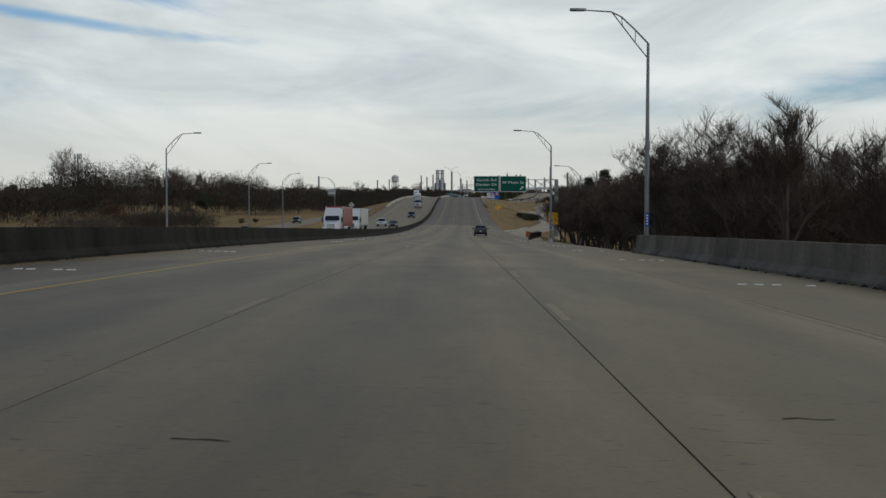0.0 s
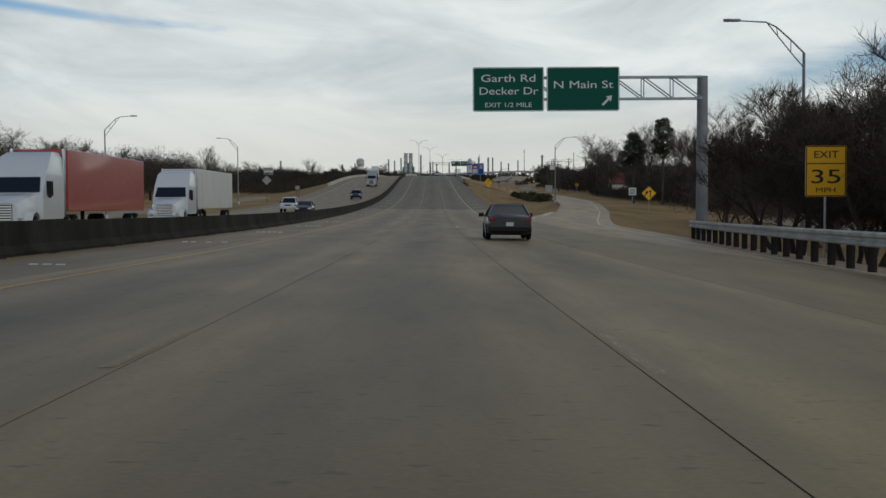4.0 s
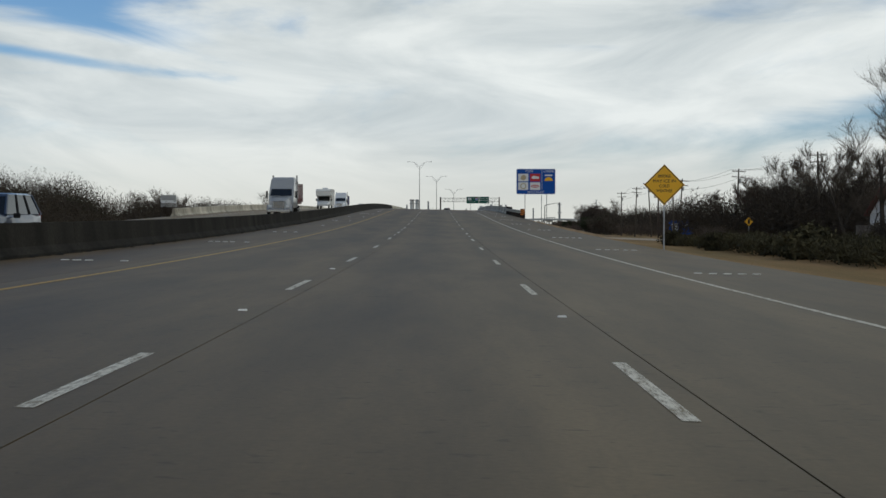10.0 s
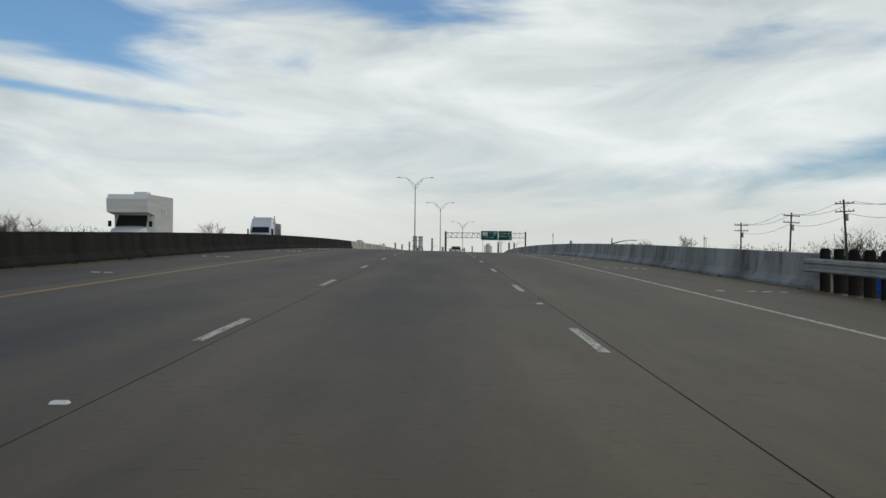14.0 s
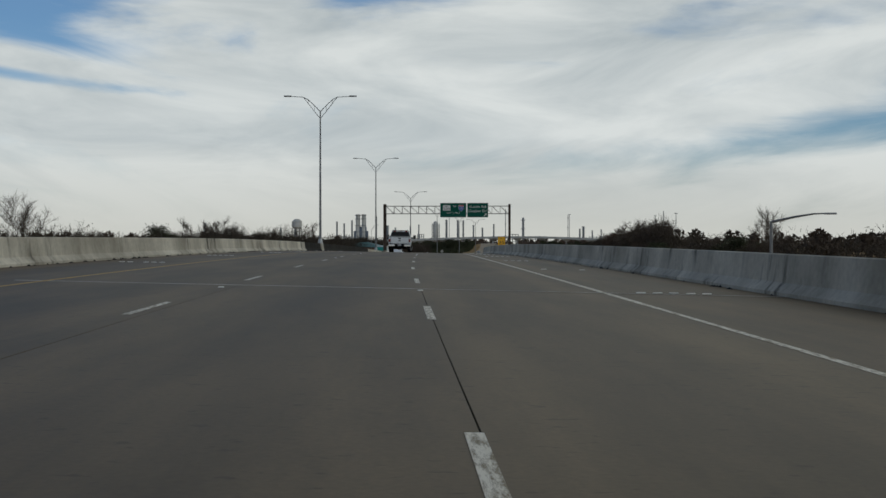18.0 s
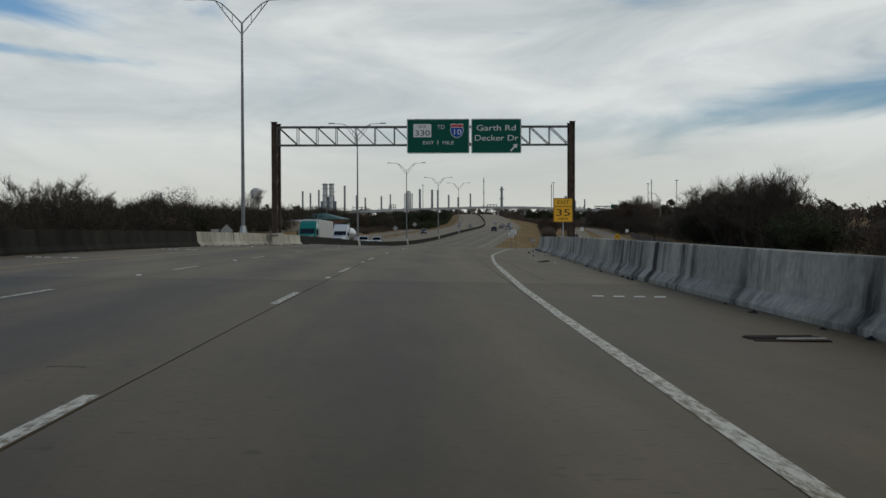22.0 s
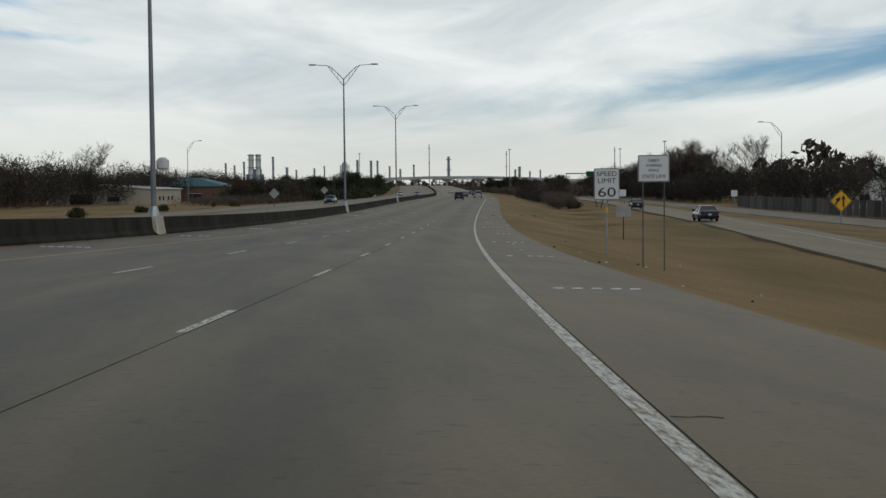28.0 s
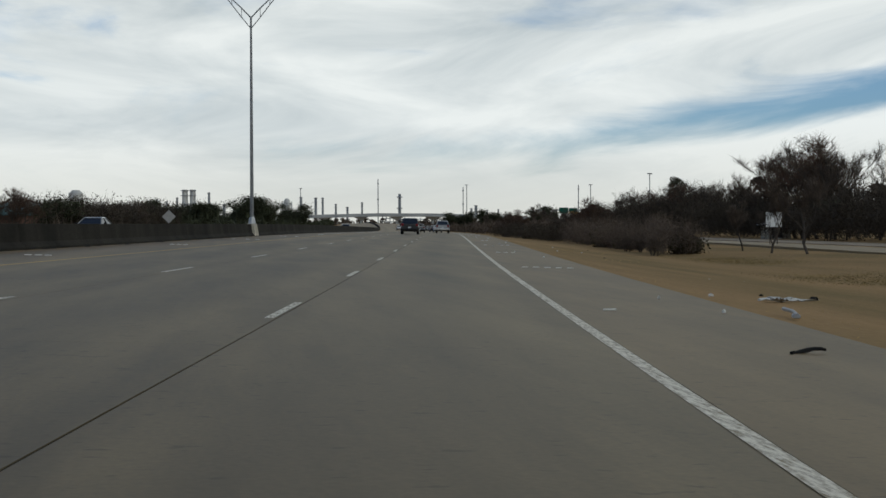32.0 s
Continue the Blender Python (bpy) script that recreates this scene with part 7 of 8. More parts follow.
    part("roof", Shape().loft([[(sx * w, y, z) for sx, y in ((-1, a), (1, a), (1, b), (-1, b))] for w, z, a, b in ((0.78, 1.88, 1.04, 3.50), (0.775, 1.95, 1.06, 3.46), (0.66, 2.0, 1.2, 3.2))]), wh, t, smooth=True)
    for (a, b, w0, w1) in ((foot[0], top[0], 0.10, 0.07), (foot[1], top[1], 0.10, 0.07), (foot[2], top[2], 0.06, 0.05), (foot[3], top[3], 0.06, 0.05)):
        part("pillar", Shape().tube([a, b], [w0, w1], 8), wh, t, smooth=True)
    for sx in (-1, 1):
        part("pillar", Shape().tube([(sx * 0.935, 2.62, 1.31), (sx * 0.745, 2.45, 1.93)], [0.07, 0.055], 6), wh, t)
        part("belt_trim", Shape().box(sx * 0.955 - 0.02, sx * 0.955 + 0.02, 1.0, 4.1, 1.315, 1.345), "black_trim", t)
    rk = part("headache_rack", Shape().tube([(-0.90, 0.78, 1.44), (-0.68, 0.86, 2.10)], 0.035, 6).tube([(0.90, 0.78, 1.44), (0.68, 0.86, 2.10)], 0.035, 6)
              .tube([(-0.70, 0.85, 2.03), (0.70, 0.85, 2.03)], 0.03, 6).tube([(-0.75, 0.84, 1.90), (0.75, 0.84, 1.90)], 0.022, 6).tube([(-0.90, 0.78, 1.46), (0.90, 0.78, 1.46)], 0.03, 6), "black_trim", t, "black steel headache rack")
    part("rack_mesh", Shape().add([(-0.84, 0.80, 1.47), (0.84, 0.80, 1.47), (0.73, 0.85, 1.90), (-0.73, 0.85, 1.90), (-0.84, 0.81, 1.47), (0.84, 0.81, 1.47), (0.73, 0.86, 1.90), (-0.73, 0.86, 1.90)],
                             [(0, 1, 2, 3), (7, 6, 5, 4), (0, 4, 5, 1), (1, 5, 6, 2), (2, 6, 7, 3), (3, 7, 4, 0)]), "black_trim", rk)
    for x, w, mt in ((-0.52, 0.11, "lamp_red"), (0.52, 0.11, "lamp_red"), (-0.23, 0.15, "lamp_clear"), (0.30, 0.13, "lamp_clear"), (0.04, 0.10, "sign_back")):
        part("work_light", Shape().box(x - w, x + w, 0.80, 0.86, 1.92, 2.01, bevel=0.01), mt, rk)
    part("antenna", Shape().tube([(0.86, 4.6, 1.34), (0.86, 4.55, 2.15)], 0.006, 4), "black_trim", t)
    part("bull_bar", Shape().tube([(-0.85, 5.95, 0.55), (-0.85, 6.05, 1.15), (0.85, 6.05, 1.15), (0.85, 5.95, 0.55)], 0.04, 6).tube([(-0.85, 6.02, 0.85), (0.85, 6.02, 0.85)], 0.035, 6), "black_trim", t)
    part("front_bumper", Shape().box(-0.95, 0.95, 5.8, 5.98, 0.5, 0.78, bevel=0.04), "chrome", t)
    part("grille", Shape().box(-0.55, 0.55, 5.82, 5.89, 0.82, 1.2, bevel=0.02), "black_trim", t)
    return t


def semi(m, mat, label, load="box", load_mat="trailer", hood=True):
    """A tractor with a sleeper and its trailer, tank or dump body, facing +y."""
    t = thing("semi_truck", m, label, "truck")
    part("hood", hull([(1.2, 1.0, 0.75, 1.6, 1.95), (2.2, 0.98, 0.7, 1.5, 1.85), (3.1, 0.9, 0.65, 1.35, 1.65), (3.35, 0.78, 0.65, 1.3, 1.5)]), mat, t, smooth=True)
    part("cab", Shape().loft([[(sx * w, y, z) for sx, y in ((-1, a), (1, a), (1, b), (-1, b))] for w, z, a, b in ((1.18, 0.8, -1.9, 1.25), (1.22, 1.2, -1.9, 1.3), (1.22, 2.0, -1.9, 1.25), (1.2, 2.75, -1.9, 0.75), (1.15, 3.6, -1.9, -0.1), (1.0, 3.85, -1.9, -0.8))]), mat, t, smooth=True)
    part("windshield", Shape().add([(-1.08, 1.285, 2.0), (1.08, 1.285, 2.0), (0.98, 0.82, 2.68), (-0.98, 0.82, 2.68)], [(0, 1, 2, 3)]).add([(-1.08, 1.30, 2.01), (1.08, 1.30, 2.01), (0.98, 0.84, 2.68), (-0.98, 0.84, 2.68)], [(3, 2, 1, 0)]), "glass_dark", t)
    part("grille", Shape().box(-0.55, 0.55, 3.28, 3.42, 0.75, 1.5, bevel=0.03), "chrome", t)
    for q in range(6):
        part("grille_bar", Shape().box(-0.5, 0.5, 3.42, 3.44, 0.84 + 0.11 * q, 0.89 + 0.11 * q), "black_trim", t)
    part("bumper", Shape().box(-1.15, 1.15, 3.25, 3.5, 0.4, 0.72, bevel=0.05), "chrome", t)
    for sx in (-1, 1):
        part("headlight", Shape().box(sx * 0.85 - 0.16, sx * 0.85 + 0.16, 3.2, 3.38, 0.85, 1.1, bevel=0.03), "lamp_clear", t)
        part("side_window", Shape().box(sx * 1.215 - 0.015, sx * 1.215 + 0.015, -0.2, 0.75, 1.85, 2.5), "glass_dark", t)
        part("mirror", Shape().box(sx * 1.45 - 0.09, sx * 1.45 + 0.09, 1.0, 1.1, 1.75, 2.45, bevel=0.03), "black_trim", t)
        part("exhaust_stack", Shape().tube([(sx * 1.2, -2.0, 0.9), (sx * 1.2, -2.0, 4.05)], 0.09, 10), "chrome", t, smooth=True)
        for y in (2.35, -2.6, -3.9):
            wheel(t, sx * 1.24, y, 0.5, 0.5 if y < 0 else 0.3)
        part("fender", Shape().loft([[(sx * o, 2.35 + 0.62 * math.cos(math.pi * i / 10), 0.5 + 0.62 * math.sin(math.pi * i / 10)) for i in range(11)] for o in (1.25, 0.8)], close=False, cap=False), mat, t)
    part("frame", Shape().box(-0.5, 0.5, -4.6, 2.8, 0.6, 0.95), "rubber", t)
    if load == "box":
        part("trailer", Shape().box(-1.29, 1.29, -18.0, -2.3, 1.15, 4.05, bevel=0.04), load_mat, t, "long box trailer")
        part("door_frame", Shape().box(-1.25, 1.25, -18.03, -18.0, 1.2, 4.0), "sign_back", t)
        for y in (-15.2, -16.5):
            for sx in (-1, 1):
                wheel(t, sx * 1.24, y, 0.5, 0.5)
        part("landing_gear", Shape().box(-0.9, -0.75, -6.5, -6.3, 0.3, 1.2).box(0.75, 0.9, -6.5, -6.3, 0.3, 1.2), "rubber", t)
    elif load == "tank":
        n = 18
        rings = []
        for y, k in ((-3.0, 0.55), (-3.2, 0.9), (-3.5, 1.0), (-13.0, 1.0), (-13.3, 0.9), (-13.5, 0.55)):
            rings.append([(1.15 * k * math.cos(2 * math.pi * i / n), y, 2.25 + 1.15 * k * math.sin(2 * math.pi * i / n)) for i in range(n)])
        part("tank", Shape().loft(rings), load_mat, t, "long polished tank", smooth=True)
        for y in (-11.5, -12.8):
            for sx in (-1, 1):
                wheel(t, sx * 1.24, y, 0.5, 0.5)
        part("tank_frame", Shape().box(-0.6, 0.6, -13.3, -3.0, 0.85, 1.15), "rubber", t)
    elif load == "mixer":
        n = 16
        rings = [[(k * math.cos(2 * math.pi * i / n), y, 2.5 + (y + 3.5) * -0.1 + k * math.sin(2 * math.pi * i / n)) for i in range(n)] for y, k in ((-2.1, 0.5), (-2.6, 1.0), (-4.0, 1.2), (-5.6, 0.9), (-6.6, 0.5))]
        part("drum", Shape().loft(rings), load_mat, t, "white mixer drum", smooth=True)
        part("mixer_frame", Shape().box(-0.9, 0.9, -6.4, -2.0, 0.95, 1.3), "rubber", t)
    else:
        part("dump_body", Shape().loft([[(-w, a, z), (w, a, z), (w, b, z), (-w, b, z)] for w, z, a, b in ((1.1, 1.1, -7.2, -2.2), (1.25, 1.7, -7.3, -2.15), (1.25, 3.2, -7.3, -2.1))]), load_mat, t, "steel dump body")
        for q in range(6):
            for sx in (-1, 1):
                part("rib", Shape().box(sx * 1.26 - 0.03, sx * 1.26 + 0.03, -7.0 + 0.9 * q, -6.9 + 0.9 * q, 1.3, 3.2), load_mat, t)
        part("tarp_roll", Shape().tube([(-1.3, -2.1, 3.3), (1.3, -2.1, 3.3)], 0.14, 8), "black_trim", t)
        part("cab_guard", Shape().box(-1.2, 1.2, -2.2, -1.0, 3.15, 3.25), load_mat, t)
    return t


def camper(m):
    """A white motorhome with a bed over its cab."""
    t = thing("motorhome", m, "white motorhome with an overhanging cab bed", "motorhome")
    part("nose", hull([(1.4, 0.98, 0.5, 1.1, 1.35), (2.6, 0.95, 0.5, 1.0, 1.2), (3.2, 0.85, 0.5, 0.85, 1.0), (3.35, 0.7, 0.55, 0.8, 0.92)]), "paint_white", t, smooth=True)
    part("coach", Shape().loft([[(1.2 * sx, y, z) for sx, y in ((-1, a), (1, a), (1, b), (-1, b))] for z, a, b in ((0.55, -4.4, 0.4), (2.0, -4.5, 0.6), (2.15, -4.5, 2.35), (2.9, -4.5, 2.5), (3.2, -4.4, 2.0))]), "wall_white", t)
    part("windshield", Shape().add([(-0.9, 1.5, 1.32), (0.9, 1.5, 1.32), (0.85, 0.9, 2.05), (-0.85, 0.9, 2.05)], [(0, 1, 2, 3)]), "glass_dark", t)
    part("cab_box", Shape().box(-0.95, 0.95, 0.3, 0.95, 0.6, 2.1, bevel=0.05), "paint_white", t)
    part("roof_unit", Shape().box(-0.4, 0.4, -1.8, -0.8, 3.2, 3.45, bevel=0.05), "paint_white", t)
    for sx in (-1, 1):
        for y in (-2.6, 2.45):
            wheel(t, sx * 1.0, y, 0.38, 0.25)
        part("side_window", Shape().box(sx * 1.2 - 0.012, sx * 1.2 + 0.012, -2.5, -1.3, 1.9, 2.4), "glass_dark", t)
        part("mirror", Shape().box(sx * 1.2 - 0.1, sx * 1.2 + 0.1, 1.6, 1.7, 1.3, 1.65, bevel=0.03), "black_trim", t)
    return t


def onto(s, d, turn=0.0, on="road"):
    """A vehicle's pose: on the paving, pitched with the slope."""
    zf = (lambda q: zs(q, d)) if on == "road" else ((lambda q: ramp_z(q)) if on == "ramp" else (lambda q: base(q) + 0.075))
    sl_ = math.degrees(math.atan((zf(s + 2) - zf(s - 2)) / 4))
    roll = 1.03 if on == "road" and d > MED else 0.0
    k = -1 if turn else 1
    return pose(xc(s) + d, s, zf(s) + 0.004, k * sl_, k * roll, yaw(s) + turn)


white_crew_truck(onto(701.0 + 0.3, -0.22))
sedan(onto(181.0, 3.5), M["paint_dusk"], "dark grey sedan driving in the outer lane")
suv(onto(1183.0, 0.0), M["paint_black"], "black sport utility vehicle in the middle lane")
pickup(onto(1232.0, 3.6), M["paint_silver"], "silver pickup far down the outer lane")
for s, d, k in ((1262, 0.0, "grey"), (1300, 3.7, "white"), (1330, 3.6, "black"), (1345, 0.1, "silver"), (1385, 3.6, "grey"), (1420, -3.5, "white")):
    sedan(onto(s, d), M["paint_" + k], k + " sedan in the queue of far traffic")
sedan(onto(1032.0, 27.4, on="ramp"), M["paint_navy"], "dark blue sedan on the exit ramp")
sedan(onto(1098.0, 28.6, on="ramp"), M["paint_black"], "black sedan far along the exit ramp")
# oncoming lanes
O1, O2, O3 = -14.2, -17.9, -21.5
semi(onto(185, O2, 180), M["paint_white"], "white tractor pulling an orange-red container trailer", "box", "paint_orange_box")
semi(onto(218, O2, 180), M["paint_white"], "white tractor with a long white box trailer", "box", "trailer")
sedan(onto(270, O1 + 0.3, 180), M["paint_dusk"], "dark sedan with lit headlamps in the oncoming lanes")
pickup(onto(285, O2 + 0.6, 180), M["paint_white"], "white pickup with a dark grille in the oncoming lanes")
suv(onto(366, O1, 180), M["paint_blue"], "dark blue minivan in the oncoming lanes")
semi(onto(452, O1 - 1, 180), M["paint_silver"], "silver tractor with a dark red dump body", "dump", "paint_maroon")
camper(onto(530, O2, 180))
semi(onto(604, O3, 180), M["paint_white"], "white tractor with a deep blue dump body", "dump", "paint_purple")
sedan(onto(250, -42.0, 180, on="flat"), M["paint_black"], "black sedan on the frontage road")
suv(onto(330, -42.5, 180, on="flat"), M["paint_dusk"], "dark car on the frontage road")
semi(onto(933, -17.2, 180), M["paint_white"], "white tractor pulling a polished tank", "tank", "tank")
pickup(onto(951, -15.3, 180), M["paint_white"], "white pickup with a black grille in the oncoming lanes")
suv(onto(963, O1, 180), M["paint_white"], "white hatchback in the oncoming lanes")
semi(onto(899, -17.6, 180), M["paint_teal"], "teal tractor pulling a grey box trailer in the oncoming lanes", "box", "trailer")
for s, d, k in ((1140, O3, "grey"), (1290, O1, "silver"), (1340, O3, "white")):
    sedan(onto(s, d, 180), M["paint_" + k], k + " sedan in the oncoming lanes")
# ---- buildings, fences, wires ----
def house(name, m, w, l, h, roof_h, wall_mat, roof_mat, label, category, gable=True, openings=(), gable_mat=None):
    """A low building: walls with openings and trim, an overhanging roof."""
    t = thing(name, m, label, category)
    part("wall", Shape().box(-w / 2, w / 2, -l / 2, l / 2, -0.5, h), wall_mat, t)
    o = 0.5
    if gable:
        pts = [(-w / 2 - o, h - 0.1), (0, h + roof_h), (w / 2 + o, h - 0.1), (w / 2 + o, h + 0.08), (0, h + roof_h + 0.2), (-w / 2 - o, h + 0.08)]
        part("roof", Shape().plate(pts, -l / 2 - o, l / 2 + o), roof_mat, t)
        part("gable", Shape().plate([(-w / 2, h), (w / 2, h), (0, h + roof_h)], -l / 2 - 0.02, -l / 2 + 0.1), gable_mat or wall_mat, t)
        part("gable", Shape().plate([(-w / 2, h), (w / 2, h), (0, h + roof_h)], l / 2 - 0.1, l / 2 + 0.02), gable_mat or wall_mat, t)
    else:
        k = min(w, l) * 0.42
        part("roof", Shape().loft([[(-w / 2 - o, -l / 2 - o, h), (w / 2 + o, -l / 2 - o, h), (w / 2 + o, l / 2 + o, h), (-w / 2 - o, l / 2 + o, h)],
                                   [(-w / 2 - o, -l / 2 - o, h + 0.2), (w / 2 + o, -l / 2 - o, h + 0.2), (w / 2 + o, l / 2 + o, h + 0.2), (-w / 2 - o, l / 2 + o, h + 0.2)],
                                   [(-w / 2 + k, -l / 2 + k, h + roof_h), (w / 2 - k, -l / 2 + k, h + roof_h), (w / 2 - k, l / 2 - k, h + roof_h), (-w / 2 + k, l / 2 - k, h + roof_h)]]), roof_mat, t)
    for face, a, b, z0, z1 in openings:
        if face == "s":
            f_ = part("window", Shape().box(a, b, -l / 2 - 0.03, -l / 2 + 0.02, z0, z1), "window_dark", t)
            for z in (z0 - 0.08, z1):
                part("sill" if z < z1 else "lintel", Shape().box(a - 0.08, b + 0.08, -l / 2 - 0.05, -l / 2 - 0.03, z, z + 0.08), "wall_white", f_)
        else:
            x = w / 2
            f_ = part("window", Shape().box(x - 0.02, x + 0.03, a, b, z0, z1), "window_dark", t)
            for z in (z0 - 0.08, z1):
                part("sill" if z < z1 else "lintel", Shape().box(x + 0.03, x + 0.05, a - 0.08, b + 0.08, z, z + 0.08), "wall_white", f_)
    return t


wins = [("e", y, y + 1.6, 1.0, 2.2) for y in (-9, -5, 1, 5)]
house("warehouse", at(1272, -96), 27, 34, 4.2, 1.1, "wall_tan", "roof_white", "long low tan metal warehouse with a pale roof", "building", True, wins + [("s", -8, -2, 0.2, 3.0), ("s", 2, 5, 0.9, 2.2)])
house("restaurant", at(1345, -90), 24, 30, 4.6, 3.0, "wall_brick", "roof_teal", "low brick building with a teal hipped metal roof", "building", False, [("e", y, y + 2.2, 0.8, 2.4) for y in (-8, -4, 0, 4)] + [("s", -6, -2, 0.8, 2.4), ("s", 1, 5, 0.8, 2.4)])
house("strip_building", at(1238, -120), 24, 26, 3.2, 1.4, "wall_brick", "roof_red", "low brown brick building with a dark red roof", "building", True, wins + [("s", -9, -4, 0.6, 2.3), ("s", 0, 4, 0.6, 2.3)])
house("shed", at(1216, 50.5), 3.2, 4, 2.0, 0.6, "wall_tan", "roof_white", "small pale tan shed with a white roof", "building", True, [("s", -1.0, 0.3, 0.1, 1.7)])
house("shed", at(1488, -43), 13, 24, 4.4, 1.4, "wall_white", "roof_white", "long white shed behind the oncoming lanes", "building", True, [("s", -3, 1, 0.1, 3.0)])
house("house", at(455, 53, turn=-90), 8.5, 14, 2.9, 2.6, "wall_white", "roof_red", "small white gabled house with a dark red roof", "house", True, [("s", -2.6, -1.4, 0.9, 2.1), ("s", 0.4, 1.4, 0.0, 2.0)])
house("house", at(318, 54, turn=15), 12, 9, 2.7, 1.8, "wall_tan", "roof_red", "low house among the bare trees", "house", True, [("s", -4, -2, 0.8, 2.0), ("s", 1, 3, 0.8, 2.0)])
house("house", at(930, -92), 12, 10, 3.0, 2.0, "wall_white", "roof_white", "low house behind bare trees", "house", True, [("s", -4, -2, 0.8, 2.0)])
house("house", at(1090, 62), 10, 9, 2.6, 1.8, "wall_white", "roof_white", "small white house behind the board fence", "house", True, [("s", -3, -1.6, 0.8, 2.0)])
bb = thing("trailer_board", at(600, 52.5, turn=-20), "blue advertising board standing by a yard", "board")
part("panel", Shape().box(-2.6, 2.6, -0.1, 0.1, 0.6, 3.6), "sign_blue", bb)
part("patch", Shape().box(-2.0, -0.6, -0.13, -0.11, 1.4, 3.0), "sign_white", bb)
part("patch", Shape().box(0.2, 2.0, -0.13, -0.11, 2.2, 2.7), "sign_white", bb)
for x in (-2, 2):
    part("leg", Shape().box(x - 0.08, x + 0.08, -0.08, 0.08, -0.3, 0.7), "rust", bb)
pyl = thing("pylon_sign", at(560, 41), "white pylon sign on a dark post", "sign")
part("post", Shape().box(-0.12, 0.12, -0.1, 0.1, -0.3, 7.4), "rust", pyl)
part("panel", Shape().box(-0.8, 0.8, -0.15, 0.15, 7.4, 8.8, bevel=0.05), "sign_white", pyl)
bill = thing("billboard", at(625.3, -64.3), "small billboard with a green upper band and pale panels", "billboard")
zb = -0.33 - ground(625.3, -64.3)
part("panel", Shape().box(-1.85, 1.85, -0.15, 0.15, zb - 0.55, zb + 1.45), "sign_white", bill)
part("band", Shape().box(-1.75, 1.75, -0.17, -0.15, zb + 0.2, zb + 1.35), "sign_back", bill, "faded green band")
part("panel", Shape().box(-1.85, 1.85, -0.15, 0.15, zb - 1.45, zb - 0.75), "sign_back", bill)
for x in (-1.2, 1.2):
    part("post", Shape().box(x - 0.14, x + 0.14, 0.15, 0.4, -0.3, zb + 1.3), "pole_wood", bill)


def fence(name, runs, label, h=1.8):
    """A board fence: each panel a piece of its own."""
    t = thing(name, Matrix.Identity(4), label, "fence", kind="structure")
    fr = random.Random(9)
    pan = Shape()
    for q in range(12):
        pan.box(-1.2 + 0.2 * q, -1.2 + 0.2 * q + 0.185, -0.012, 0.012, 0.05, h + fr.uniform(-0.05, 0.02))
    pm = pan.mesh("fence_panel", "wood")
    for s0, s1, d in runs:
        s = s0
        while s < s1:
            part("fence_panel", pm, "wood", t, at=at(s, d(s), fr.uniform(-0.05, 0.05), 90 + fr.uniform(-2, 2)))
            s += 2.45
    return t


fence("board_fence", [(404, 446, lambda s: 40.5), (860, 1112, lambda s: 46.5)], "weathered grey board fence, some panels darker")


def utility_pole(m, h, arms=1):
    t = thing("utility_pole", m, "leaning dark wooden utility pole with crossarms", "pole")
    part("pole", Shape().tube([(0, 0, -0.5), (0, 0, h)], [0.17, 0.11], 8), "pole_wood", t, smooth=True)
    for q in range(arms):
        part("crossarm", Shape().box(-1.2, 1.2, -0.16, -0.06, h - 0.5 - 0.9 * q, h - 0.38 - 0.9 * q), "pole_wood", t)
        for x in (-1.1, -0.5, 0.5, 1.1):
            part("insulator", Shape().tube([(x, -0.11, h - 0.38 - 0.9 * q), (x, -0.11, h - 0.2 - 0.9 * q)], [0.04, 0.06], 6), "sign_back", t)
    part("transformer", Shape().tube([(0.25, 0, h - 2.4), (0.25, 0, h - 1.6)], 0.2, 10), "sign_back", t, smooth=True)
    return t


poles = []
for s, d, top, lean in ((574.9, 47.6, 3.3, 3), (596.3, 45.5, 3.5, -4), (530, 48.5, 3.2, 2), (552, 42.5, 2.2, -2), (490, 50, 3.6, -2), (625, 46, 3.2, 2), (660, 47, 3.0, 0)):
    g = ground(s, d)
    m = at(s, d, 0, 15) @ pose(0, 0, 0, 0, lean, 0)
    utility_pole(m, top - g, 2)
    poles.append((s, d, top))
poles.sort()
wr = thing("power_lines", Matrix.Identity(4), "sagging black power lines between the poles", "wires")
for (s0, d0, z0), (s1, d1, z1) in zip(poles, poles[1:]):
    for off, dz in ((-1.1, -0.2), (0.5, -0.2), (0.0, -1.6)):
        a, b = Vector(P(s0, d0 + off, z0 + dz)), Vector(P(s1, d1 + off, z1 + dz))
        part("wire", Shape().tube([a.lerp(b, k / 6) - Vector((0, 0, 0.7 * 4 * (k / 6) * (1 - k / 6))) for k in range(7)], 0.02, 4), "cable", wr)
cell = thing("cell_mast", pose(-155.8, 500, base(500)), "grey mobile phone mast with antenna panels", "mast")
part("pole", Shape().tube([(0, 0, -0.3), (0, 0, 23.3)], [0.5, 0.28], 10), "pole", cell, smooth=True)
part("platform", Shape().tube([(0, 0, 21.9), (0, 0, 22.1)], 1.4, 12), "galv", cell)
for k in range(9):
    a = 2 * math.pi * k / 9
    part("antenna", Shape().box(1.4 * math.cos(a) - 0.15, 1.4 * math.cos(a) + 0.15, 1.4 * math.sin(a) - 0.1, 1.4 * math.sin(a) + 0.1, 21.2, 23.2), "galv", cell)

# ---- the refinery on the skyline ----
FARY = 2700.0
gz0 = -9.5


